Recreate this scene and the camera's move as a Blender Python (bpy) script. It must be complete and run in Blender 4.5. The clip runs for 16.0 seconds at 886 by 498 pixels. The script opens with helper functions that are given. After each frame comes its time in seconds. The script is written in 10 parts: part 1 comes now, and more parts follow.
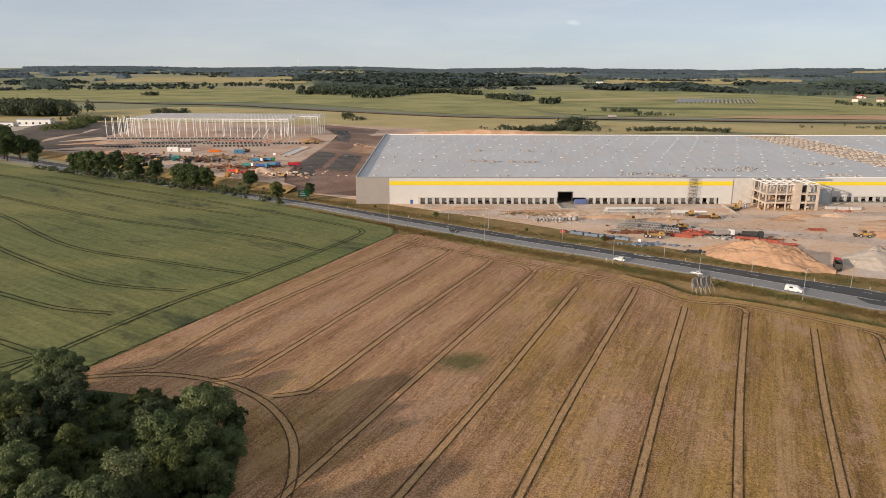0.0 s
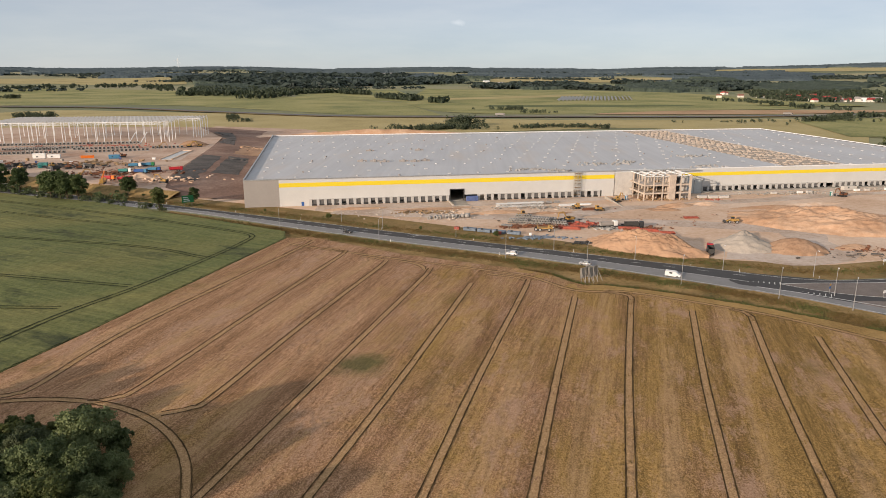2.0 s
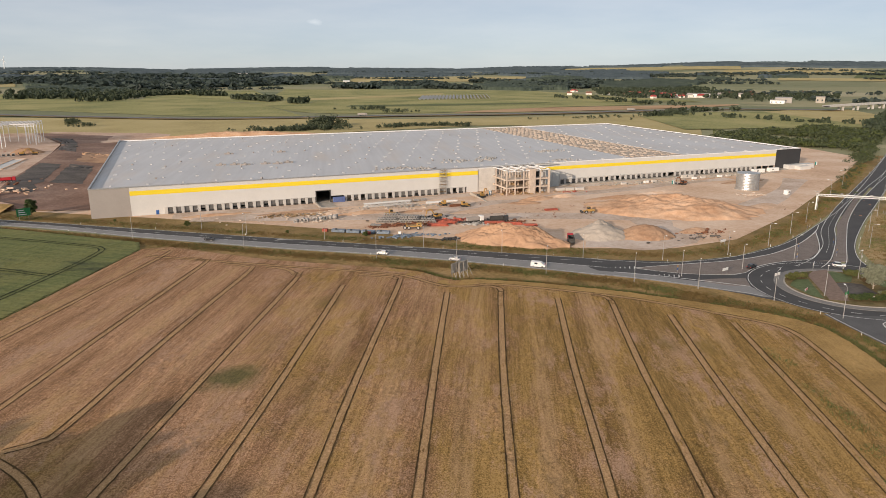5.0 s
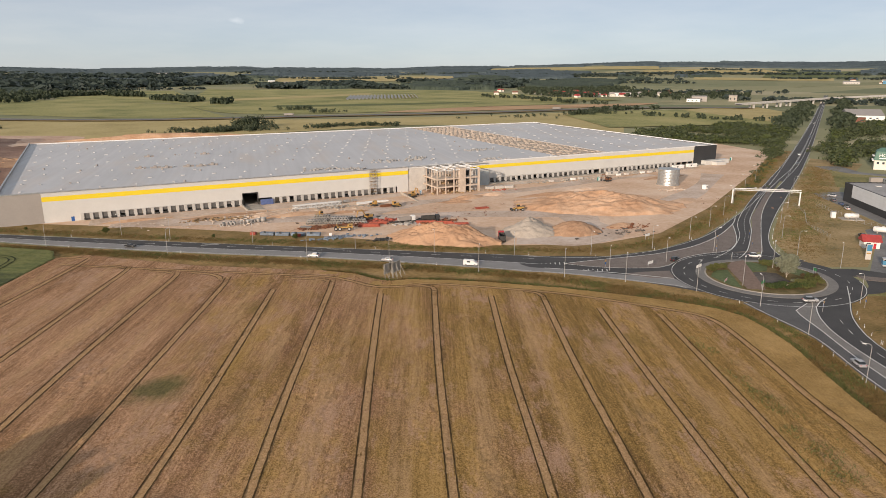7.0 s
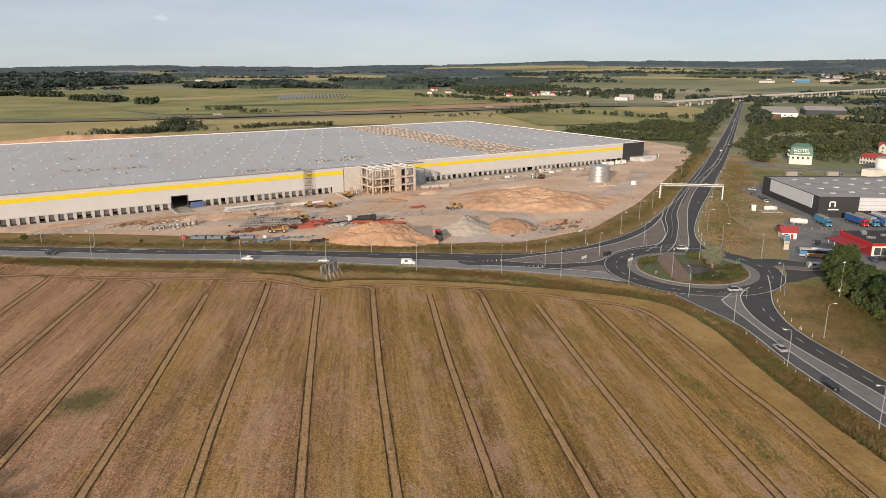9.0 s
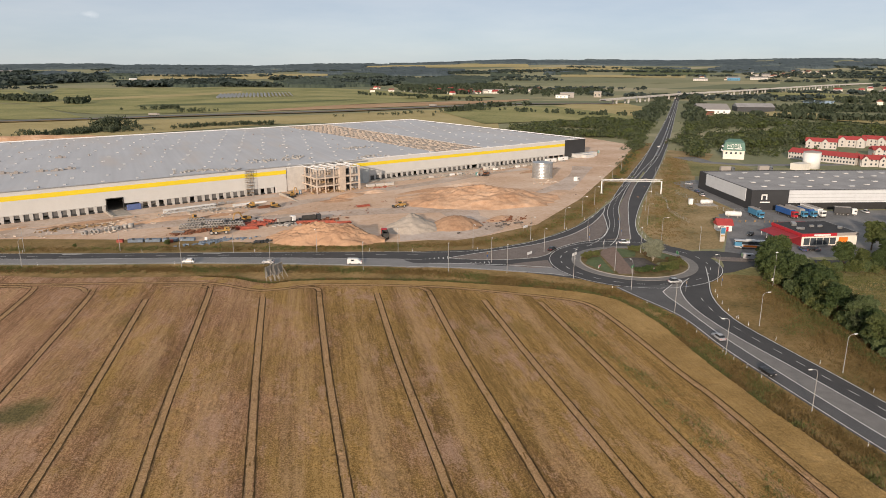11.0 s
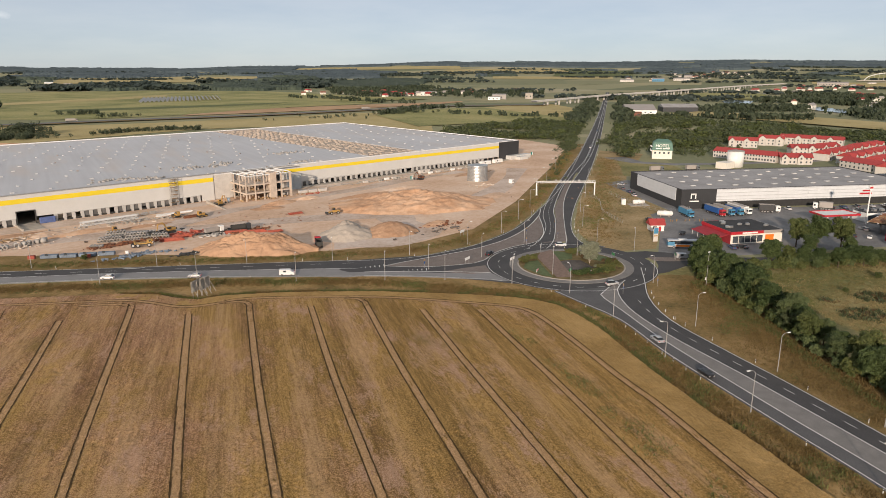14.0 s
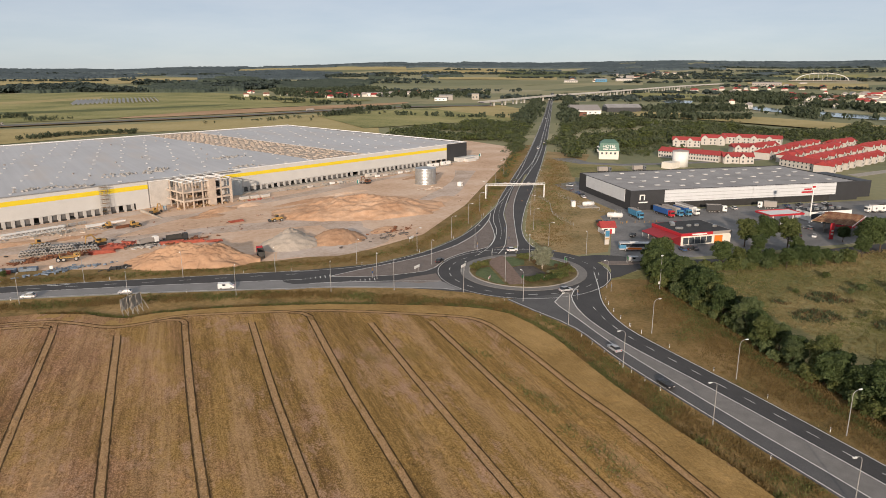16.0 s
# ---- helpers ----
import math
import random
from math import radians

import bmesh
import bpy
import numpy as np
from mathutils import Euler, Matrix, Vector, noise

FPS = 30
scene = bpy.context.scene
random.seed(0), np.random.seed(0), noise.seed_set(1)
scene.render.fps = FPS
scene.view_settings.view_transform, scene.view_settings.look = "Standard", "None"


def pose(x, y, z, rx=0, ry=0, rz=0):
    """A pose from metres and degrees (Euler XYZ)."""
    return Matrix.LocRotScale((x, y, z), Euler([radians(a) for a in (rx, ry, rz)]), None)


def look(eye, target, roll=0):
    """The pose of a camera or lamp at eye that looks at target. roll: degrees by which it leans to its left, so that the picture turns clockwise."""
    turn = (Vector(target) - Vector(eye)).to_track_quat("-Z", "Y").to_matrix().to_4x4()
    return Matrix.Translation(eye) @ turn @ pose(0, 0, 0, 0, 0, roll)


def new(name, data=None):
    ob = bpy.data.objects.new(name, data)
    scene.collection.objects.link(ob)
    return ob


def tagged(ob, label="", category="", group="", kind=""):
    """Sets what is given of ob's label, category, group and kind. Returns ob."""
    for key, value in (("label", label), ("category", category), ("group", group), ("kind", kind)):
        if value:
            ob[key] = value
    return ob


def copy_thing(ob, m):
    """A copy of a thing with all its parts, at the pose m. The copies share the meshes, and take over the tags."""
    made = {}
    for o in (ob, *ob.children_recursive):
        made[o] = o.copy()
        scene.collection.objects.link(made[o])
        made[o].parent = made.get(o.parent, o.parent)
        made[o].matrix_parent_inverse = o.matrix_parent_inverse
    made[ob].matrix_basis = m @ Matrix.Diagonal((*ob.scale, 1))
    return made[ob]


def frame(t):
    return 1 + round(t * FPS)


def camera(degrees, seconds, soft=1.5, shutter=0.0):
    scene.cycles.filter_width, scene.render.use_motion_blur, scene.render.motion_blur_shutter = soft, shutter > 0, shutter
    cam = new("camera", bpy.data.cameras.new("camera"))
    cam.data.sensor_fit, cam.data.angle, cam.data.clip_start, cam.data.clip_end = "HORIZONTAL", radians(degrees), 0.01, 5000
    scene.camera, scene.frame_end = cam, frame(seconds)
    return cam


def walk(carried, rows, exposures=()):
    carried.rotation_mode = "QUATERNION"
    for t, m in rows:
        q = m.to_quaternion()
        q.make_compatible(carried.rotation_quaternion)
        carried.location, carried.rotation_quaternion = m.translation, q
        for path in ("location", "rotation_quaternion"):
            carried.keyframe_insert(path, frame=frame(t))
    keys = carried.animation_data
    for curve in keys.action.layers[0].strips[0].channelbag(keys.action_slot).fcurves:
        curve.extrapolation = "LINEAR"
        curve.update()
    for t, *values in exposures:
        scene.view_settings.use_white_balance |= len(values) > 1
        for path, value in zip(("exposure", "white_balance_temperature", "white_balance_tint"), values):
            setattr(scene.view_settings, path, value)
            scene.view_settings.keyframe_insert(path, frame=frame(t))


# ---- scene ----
cam = camera(65.31, 16.0, 0.85)
# seconds, eye, yaw to the left, pitch, roll
PATH = [
    (0.0, -0.27, -0.54, 72.02, 4.688, -14.764, 0.219),
    (0.5, -0.37, -0.15, 71.88, 2.622, -14.757, 0.201),
    (1.0, -0.01, 0.02, 71.74, 0.285, -14.746, 0.123),
    (1.5, -0.02, 0.38, 71.59, -1.916, -14.751, 0.088),
    (2.0, 0.13, 0.48, 71.66, -4.219, -14.771, 0.051),
    (2.5, -0.01, 0.84, 71.62, -6.279, -14.783, 0.050),
    (3.0, 0.04, 1.17, 71.62, -8.359, -14.807, 0.017),
    (3.5, -0.15, 1.31, 71.61, -10.230, -14.807, 0.003),
    (4.0, -0.06, 1.41, 71.52, -12.042, -14.802, -0.063),
    (6.5, -0.15, 2.43, 71.11, -19.853, -14.799, -0.063),
    (7.0, -0.07, 2.57, 71.13, -21.239, -14.817, -0.062),
    (7.5, -0.13, 2.42, 71.04, -22.579, -14.826, -0.051),
    (8.0, -0.04, 2.61, 71.04, -23.999, -14.853, -0.059),
    (8.5, -0.18, 2.66, 71.07, -25.317, -14.863, -0.021),
    (9.0, -0.23, 2.63, 71.12, -26.636, -14.888, -0.005),
    (11.5, -0.18, 3.29, 70.82, -32.107, -14.991, 0.015),
    (12.0, 0.21, 3.67, 70.82, -32.821, -14.945, -0.018),
    (12.5, 0.64, 4.34, 70.83, -33.495, -14.915, -0.045),
    (13.0, 1.42, 5.62, 70.90, -34.269, -14.881, -0.079),
    (13.5, 2.16, 6.57, 71.07, -35.446, -14.869, -0.094),
    (14.0, 3.23, 7.82, 71.21, -36.646, -14.856, -0.100),
    (14.5, 4.41, 9.47, 71.29, -37.763, -14.854, -0.107),
    (15.0, 5.94, 11.36, 71.24, -38.901, -14.830, -0.079),
    (15.5, 7.40, 13.20, 71.22, -39.928, -14.814, -0.085),
    (16.0, 9.07, 15.11, 71.37, -40.984, -14.811, -0.120),
]
walk(cam, [(t, pose(x, y, z, 90 + p, 0, w) @ pose(0, 0, 0, 0, 0, r)) for t, x, y, z, w, p, r in PATH], [(0.0, 0.70, 6500, 10), (16.0, 0.65, 6500, 10)])
# ---- light ----
SUN_TO = Vector((0.74, 0.672, -math.tan(radians(13.0)))).normalized()
world = bpy.data.worlds.new("sky")
scene.world = world
world.use_nodes = True
wn = world.node_tree
sky = wn.nodes.new("ShaderNodeTexSky")
sky.sky_type, sky.sun_disc = "NISHITA", False
sky.sun_elevation = radians(13.0)
sky.sun_rotation = math.atan2(-SUN_TO.x, -SUN_TO.y)
sky.dust_density, sky.air_density, sky.ozone_density = 0.3, 0.55, 2.0
wn.links.new(sky.outputs[0], wn.nodes["Background"].inputs[0])
wn.nodes["Background"].inputs[1].default_value = 0.021
# thin high haze over the whole sky
veil = wn.nodes.new("ShaderNodeBackground")
veil.inputs[0].default_value, veil.inputs[1].default_value = (0.95, 0.975, 1.0, 1), 0.282
# faint streaks of cirrus, and one small fair-weather cloud low in the north
where = wn.nodes.new("ShaderNodeTexCoord")
stretch = wn.nodes.new("ShaderNodeMapping")
stretch.inputs["Scale"].default_value = (2.5, 2.5, 14)
wn.links.new(where.outputs["Generated"], stretch.inputs[0])
streak = wn.nodes.new("ShaderNodeTexNoise")
streak.inputs["Scale"].default_value, streak.inputs["Detail"].default_value, streak.inputs["Roughness"].default_value = 1.6, 5, 0.6
wn.links.new(stretch.outputs[0], streak.inputs["Vector"])
tone = wn.nodes.new("ShaderNodeValToRGB")
tone.color_ramp.elements[0].position, tone.color_ramp.elements[0].color = 0.35, (0.87, 0.91, 0.96, 1)
tone.color_ramp.elements[1].position, tone.color_ramp.elements[1].color = 0.68, (1.04, 1.04, 1.04, 1)
wn.links.new(streak.outputs["Fac"], tone.inputs[0])
to_cloud = wn.nodes.new("ShaderNodeMapping")
to_cloud.inputs["Location"].default_value, to_cloud.inputs["Scale"].default_value = (-0.0925, -0.992, -0.140), (1, 1, 2.4)
to_cloud.vector_type = "POINT"
wn.links.new(where.outputs["Generated"], to_cloud.inputs[0])
far_off = wn.nodes.new("ShaderNodeVectorMath")
far_off.operation = "LENGTH"
wn.links.new(to_cloud.outputs[0], far_off.inputs[0])
ragged = wn.nodes.new("ShaderNodeTexNoise")
ragged.inputs["Scale"].default_value, ragged.inputs["Detail"].default_value = 70, 5
wn.links.new(where.outputs["Generated"], ragged.inputs["Vector"])
rim = wn.nodes.new("ShaderNodeMath")
rim.operation = "MULTIPLY_ADD"
wn.links.new(ragged.outputs["Fac"], rim.inputs[0])
rim.inputs[1].default_value = 0.024
wn.links.new(far_off.outputs["Value"], rim.inputs[2])
puff = wn.nodes.new("ShaderNodeMapRange")
puff.inputs["From Min"].default_value, puff.inputs["From Max"].default_value = 0.024, 0.013
wn.links.new(rim.outputs[0], puff.inputs["Value"])
white = wn.nodes.new("ShaderNodeMix")
white.data_type = "RGBA"
wn.links.new(puff.outputs[0], white.inputs[0])
wn.links.new(tone.outputs[0], white.inputs[6])
white.inputs[7].default_value = (1.35, 1.32, 1.30, 1)
wn.links.new(white.outputs[2], veil.inputs[0])
both = wn.nodes.new("ShaderNodeAddShader")
wn.links.new(wn.nodes["Background"].outputs[0], both.inputs[0])
wn.links.new(veil.outputs[0], both.inputs[1])
wn.links.new(both.outputs[0], wn.nodes["World Output"].inputs[0])
sun = new("sun", bpy.data.lights.new("sun", "SUN"))
sun.data.energy, sun.data.angle, sun.data.color = 2.95, radians(1.2), (1.0, 0.82, 0.655)
sun.matrix_world = look((0, 0, 300), Vector((0, 0, 300)) + SUN_TO)

# ---- materials ----
MATS = {}
WEEDS = (-9.0, 158.5, 0.75)


class Nodes:
    """A small helper to write node trees."""

    def __init__(self, name, rough=0.8, metal=0.0, spec=0.3):
        self.mat = bpy.data.materials.new(name)
        self.mat.use_nodes = True
        self.tree = self.mat.node_tree
        self.bsdf = self.tree.nodes["Principled BSDF"]
        self.bsdf.inputs["Roughness"].default_value = rough
        self.bsdf.inputs["Metallic"].default_value = metal
        self.bsdf.inputs["Specular IOR Level"].default_value = spec
        MATS[name] = self.mat
        self.co = self.add("ShaderNodeNewGeometry").outputs["Position"]

    def add(self, kind, **values):
        node = self.tree.nodes.new(kind)
        for key, value in values.items():
            node.inputs[key].default_value = value
        return node

    def link(self, a, b):
        self.tree.links.new(a, b)

    def moved(self, scale=(1, 1, 1), turn=0.0):
        r = self.add("ShaderNodeMapping")
        r.inputs["Rotation"].default_value = (0, 0, radians(turn))
        self.link(self.co, r.inputs[0])
        m = self.add("ShaderNodeMapping")
        m.inputs["Scale"].default_value = scale
        self.link(r.outputs[0], m.inputs[0])
        return m.outputs[0]

    def noise(self, scale, detail=4, co=None, rough=0.55):
        n = self.add("ShaderNodeTexNoise", Scale=scale, Detail=detail, Roughness=rough)
        self.link(co or self.co, n.inputs["Vector"])
        return n.outputs["Fac"]

    def ramp(self, fac, *stops):
        r = self.add("ShaderNodeValToRGB")
        el = r.color_ramp.elements
        while len(el) < len(stops):
            el.new(0.5)
        for e, (p, c) in zip(el, stops):
            e.position = p
            e.color = (*c, 1) if len(c) == 3 else c
        self.link(fac, r.inputs[0])
        return r.outputs[0]

    def mix(self, fac, a, b, mode="MIX"):
        m = self.tree.nodes.new("ShaderNodeMix")
        m.data_type, m.blend_type = "RGBA", mode
        for sock, val in ((m.inputs[0], fac), (m.inputs[6], a), (m.inputs[7], b)):
            if hasattr(val, "links"):
                self.link(val, sock)
            elif isinstance(val, (int, float)):
                sock.default_value = val
            else:
                sock.default_value = (*val, 1)
        return m.outputs[2]

    def math(self, kind, *values):
        m = self.tree.nodes.new("ShaderNodeMath")
        m.operation = kind
        for sock, val in zip(m.inputs, values):
            if hasattr(val, "links"):
                self.link(val, sock)
            else:
                sock.default_value = val
        return m.outputs[0]

    def spread(self, fac, gain=2.2):
        """More contrast round the middle grey."""
        m = self.add("ShaderNodeMapRange")
        m.inputs["From Min"].default_value, m.inputs["From Max"].default_value = 0.5 - 0.5 / gain, 0.5 + 0.5 / gain
        self.link(fac, m.inputs["Value"])
        return m.outputs[0]

    def bump(self, fac, strength=0.3, distance=0.05):
        b = self.add("ShaderNodeBump", Strength=strength, Distance=distance)
        self.link(fac, b.inputs["Height"])
        self.link(b.outputs[0], self.bsdf.inputs["Normal"])

    def color(self, c):
        if hasattr(c, "links"):
            self.link(c, self.bsdf.inputs["Base Color"])
        else:
            self.bsdf.inputs["Base Color"].default_value = (*c, 1)
        return self


def plain(name, base, rough=0.7, metal=0.0, vary=0.12, scale=1.5, random_tint=0.0, spec=0.3):
    """Paint, metal or plastic with slight soiling at two scales."""
    n = Nodes(name, rough, metal, spec)
    dark = tuple(c * (1 - vary * 1.6) for c in base)
    light = tuple(min(1, c * (1 + vary)) for c in base)
    f = n.mix(0.35, n.noise(scale, 5), n.noise(scale * 9, 3))
    col = n.ramp(f, (0.3, dark), (0.7, light))
    if random_tint:
        info = n.add("ShaderNodeObjectInfo")
        hsv = n.add("ShaderNodeHueSaturation")
        mr = n.add("ShaderNodeMapRange")
        mr.inputs["To Min"].default_value, mr.inputs["To Max"].default_value = 1 - random_tint, 1 + random_tint
        n.link(info.outputs["Random"], mr.inputs["Value"])
        n.link(mr.outputs[0], hsv.inputs["Value"])
        n.link(col, hsv.inputs["Color"])
        col = hsv.outputs[0]
    return n.color(col).mat


def earth(name, stops, big=0.05, fine=1.2, bump=0.5, dist=0.15, rough=0.95):
    n = Nodes(name, rough, 0, 0.15)
    f = n.mix(0.45, n.noise(big, 6), n.noise(fine, 6, rough=0.7))
    n.color(n.ramp(n.spread(f), *stops))
    n.bump(n.noise(fine * 1.6, 6, rough=0.7), bump, dist)
    return n.mat


def leaves(name, a, b, c):
    n = Nodes(name, 0.6, 0, 0.25)
    g = n.add("ShaderNodeNewGeometry")
    info = n.add("ShaderNodeObjectInfo")
    f = n.mix(0.4, g.outputs["Random Per Island"], info.outputs["Random"])
    f = n.mix(0.4, f, n.noise(0.25, 3))
    n.color(n.ramp(f, (0.25, a), (0.5, b), (0.75, c)))
    # light passes through the leaves
    out = [k for k in n.tree.nodes if k.type == "OUTPUT_MATERIAL"][0]
    thin = n.add("ShaderNodeBsdfTranslucent")
    n.link(n.bsdf.inputs["Base Color"].links[0].from_socket, thin.inputs["Color"])
    mixed = n.add("ShaderNodeMixShader", Fac=0.3)
    n.link(n.bsdf.outputs[0], mixed.inputs[1])
    n.link(thin.outputs[0], mixed.inputs[2])
    n.link(mixed.outputs[0], out.inputs["Surface"])
    return n.mat


def make_materials():
    # wheat stand: drill swaths along the tramlines, lodged and pale patches, greener to the east
    n = Nodes("wheat", 0.9, 0, 0.15)
    rows = n.spread(n.noise(1.0, 5, n.moved((0.13, 0.014, 1), 20.3), 0.65), 2.4)
    thin = n.spread(n.noise(1.0, 4, n.moved((1.7, 0.05, 1), 20.3), 0.7), 2.0)
    fine = n.spread(n.mix(0.5, n.noise(2.4, 3, rough=0.8), n.noise(5.5, 3, rough=0.8)), 4.6)
    grain = n.mix(0.34, fine, thin)
    mott = n.spread(n.mix(0.72, rows, grain), 2.2)
    base = n.ramp(mott, (0.10, (0.175, 0.094, 0.045)), (0.5, (0.355, 0.196, 0.102)), (0.90, (0.59, 0.358, 0.212)))
    olive = n.ramp(mott, (0.10, (0.135, 0.081, 0.023)), (0.5, (0.29, 0.173, 0.052)), (0.90, (0.475, 0.293, 0.103)))
    # drill bands: paler half way between two wheelings, greener beside them
    sep = n.add("ShaderNodeSeparateXYZ")
    n.link(n.moved((1, 1, 1), 20.3), sep.inputs[0])
    across = n.math("ADD", sep.outputs["X"], 68.9)
    order = n.math("MULTIPLY", n.math("MULTIPLY", across, 1 / 18.4), n.math("MULTIPLY_ADD", across, 0.00064, 1.0))
    wave = n.math("COSINE", n.math("MULTIPLY", order, math.tau))
    wob = n.noise(1.0, 5, n.moved((0.16, 0.028, 1), 20.3), 0.75)
    ragged = n.math("MULTIPLY_ADD", n.math("SUBTRACT", grain, 0.5), 0.12, wob)
    pale_band = n.ramp(n.math("MULTIPLY_ADD", wave, -0.2, ragged), (0.60, (0, 0, 0)), (0.78, (0.75, 0.75, 0.75)))
    sep2 = n.add("ShaderNodeSeparateXYZ")
    n.link(n.moved((0.0042, 0.0042, 1), 25), sep2.inputs[0])
    patch = n.spread(n.noise(0.026, 7, n.moved((1, 0.62, 1), 20.3), 0.7), 2.8)
    green = n.ramp(n.math("ADD", sep2.outputs["X"], n.mix(0.3, patch, rows)), (0.16, (0, 0, 0)), (0.50, (0.95, 0.95, 0.95)))
    col = n.mix(green, base, olive)
    tan = n.ramp(grain, (0.1, (0.28, 0.165, 0.078)), (0.9, (0.60, 0.385, 0.20)))
    col = n.mix(pale_band, col, tan)
    lodge = n.math("MULTIPLY_ADD", n.math("SUBTRACT", grain, 0.5), 0.10, n.noise(0.045, 9, n.moved((1.6, 0.6, 1), 20.3), 0.8))
    lodged = n.ramp(lodge, (0.53, (0, 0, 0)), (0.61, (0.9, 0.9, 0.9)))
    col = n.mix(lodged, col, n.ramp(fine, (0.15, (0.32, 0.182, 0.105)), (0.85, (0.54, 0.345, 0.225))))
    weed = n.ramp(n.math("MULTIPLY_ADD", n.math("SUBTRACT", grain, 0.5), 0.12, n.noise(0.03, 6, n.moved((1, 0.6, 1), 20.3), 0.65)), (0.60, (0, 0, 0)), (0.70, (0.6, 0.6, 0.6)))
    col = n.mix(weed, col, n.ramp(fine, (0.2, (0.115, 0.082, 0.022)), (0.8, (0.24, 0.17, 0.055))))
    flat = n.ramp(n.noise(0.11, 7, rough=0.85), (0.67, (0, 0, 0)), (0.70, (0.7, 0.7, 0.7)))
    col = n.mix(flat, col, (0.16, 0.095, 0.052))
    # one weedy hollow in the middle of the field
    gap = n.add("ShaderNodeVectorMath")
    gap.operation = "DISTANCE"
    n.link(n.co, gap.inputs[0])
    gap.inputs[1].default_value = WEEDS
    hollow = n.ramp(n.math("MULTIPLY_ADD", gap.outputs["Value"], 0.07, n.math("MULTIPLY", n.noise(0.12, 5, rough=0.7), 0.8)), (0.62, (0.85, 0.85, 0.85)), (1.0, (0, 0, 0)))
    col = n.mix(hollow, col, n.ramp(fine, (0.2, (0.055, 0.06, 0.02)), (0.8, (0.15, 0.135, 0.05))))
    n.color(col)
    n.bump(fine, 0.35, 0.10)

    n = Nodes("wheat_gold", 0.9, 0, 0.15)
    fine = n.spread(n.mix(0.5, n.noise(2.4, 3, rough=0.8), n.noise(5.5, 3, rough=0.8)), 4.6)
    tone = n.mix(0.5, fine, n.spread(n.noise(0.05, 6, rough=0.7), 2.2))
    n.color(n.ramp(tone, (0.15, (0.19, 0.115, 0.038)), (0.5, (0.355, 0.222, 0.080)), (0.85, (0.53, 0.345, 0.145))))
    n.bump(fine, 0.35, 0.10)

    n = Nodes("wheat_strip", 0.9, 0, 0.15)
    fine = n.spread(n.mix(0.5, n.noise(2.4, 3, rough=0.8), n.noise(5.5, 3, rough=0.8)), 4.0)
    n.color(n.ramp(fine, (0.1, (0.26, 0.152, 0.070)), (0.5, (0.41, 0.252, 0.122)), (0.9, (0.62, 0.395, 0.21))))
    n.bump(fine, 0.35, 0.10)

    n = Nodes("green_crop", 0.85, 0, 0.2)
    fine = n.spread(n.noise(0.8, 7, rough=0.85), 2.4)
    drill = n.spread(n.noise(1.0, 4, n.moved((0.02, 0.55, 1), 30.3), 0.7), 2.2)
    tone = n.mix(0.4, fine, drill)
    base = n.ramp(tone, (0.2, (0.070, 0.086, 0.028)), (0.8, (0.21, 0.222, 0.078)))
    dull = n.ramp(n.spread(n.noise(0.012, 7, n.moved((0.5, 1.4, 1), -25), 0.65), 2.4), (0.35, (0, 0, 0)), (0.8, (0.85, 0.85, 0.85)))
    col = n.mix(dull, base, n.ramp(tone, (0.2, (0.13, 0.128, 0.042)), (0.8, (0.31, 0.275, 0.10))))
    gap = n.ramp(n.noise(0.022, 8, n.moved((0.45, 1.5, 1), 30.3), 0.75), (0.54, (0, 0, 0)), (0.63, (0.9, 0.9, 0.9)))
    n.color(n.mix(gap, col, n.ramp(fine, (0.2, (0.026, 0.036, 0.018)), (0.8, (0.080, 0.088, 0.038)))))
    n.bump(n.noise(1.6, 7, rough=0.8), 0.5, 0.2)

    # track colours include the shade that lies in the narrow ruts
    earth("rut_shade_soil", ((0.3, (0.050, 0.031, 0.014)), (0.7, (0.125, 0.078, 0.034))), 0.3, 2.0)
    earth("rut_shade_green", ((0.3, (0.018, 0.024, 0.012)), (0.7, (0.06, 0.066, 0.028))), 0.3, 2.0)
    earth("verge", ((0.12, (0.09, 0.080, 0.030)), (0.38, (0.205, 0.142, 0.056)), (0.62, (0.29, 0.192, 0.082)), (0.9, (0.38, 0.262, 0.125))), 0.07, 0.9, 0.5, 0.2)
    earth("ditch", ((0.15, (0.10, 0.085, 0.032)), (0.4, (0.24, 0.16, 0.062)), (0.65, (0.36, 0.235, 0.10)), (0.9, (0.44, 0.31, 0.155))), 0.08, 0.7, 0.5, 0.2)
    earth("verge_pale", ((0.15, (0.13, 0.115, 0.05)), (0.4, (0.27, 0.20, 0.095)), (0.65, (0.37, 0.265, 0.135)), (0.9, (0.47, 0.36, 0.205))), 0.05, 0.8, 0.5, 0.2)
    earth("meadow", ((0.15, (0.09, 0.105, 0.04)), (0.42, (0.20, 0.19, 0.078)), (0.66, (0.31, 0.255, 0.118)), (0.9, (0.44, 0.34, 0.175))), 0.03, 0.6, 0.8, 0.3)
    earth("site_soil", ((0.1, (0.47, 0.30, 0.195)), (0.45, (0.64, 0.445, 0.31)), (0.8, (0.75, 0.585, 0.455))), 0.035, 0.4, 0.5, 0.2)
    earth("site_grey", ((0.3, (0.45, 0.335, 0.255)), (0.5, (0.56, 0.44, 0.355)), (0.7, (0.64, 0.53, 0.45))), 0.05, 0.5, 0.4, 0.15)
    earth("orange_sand", ((0.25, (0.33, 0.195, 0.118)), (0.5, (0.43, 0.265, 0.165)), (0.75, (0.49, 0.31, 0.195))), 0.08, 0.5, 0.7, 0.35)
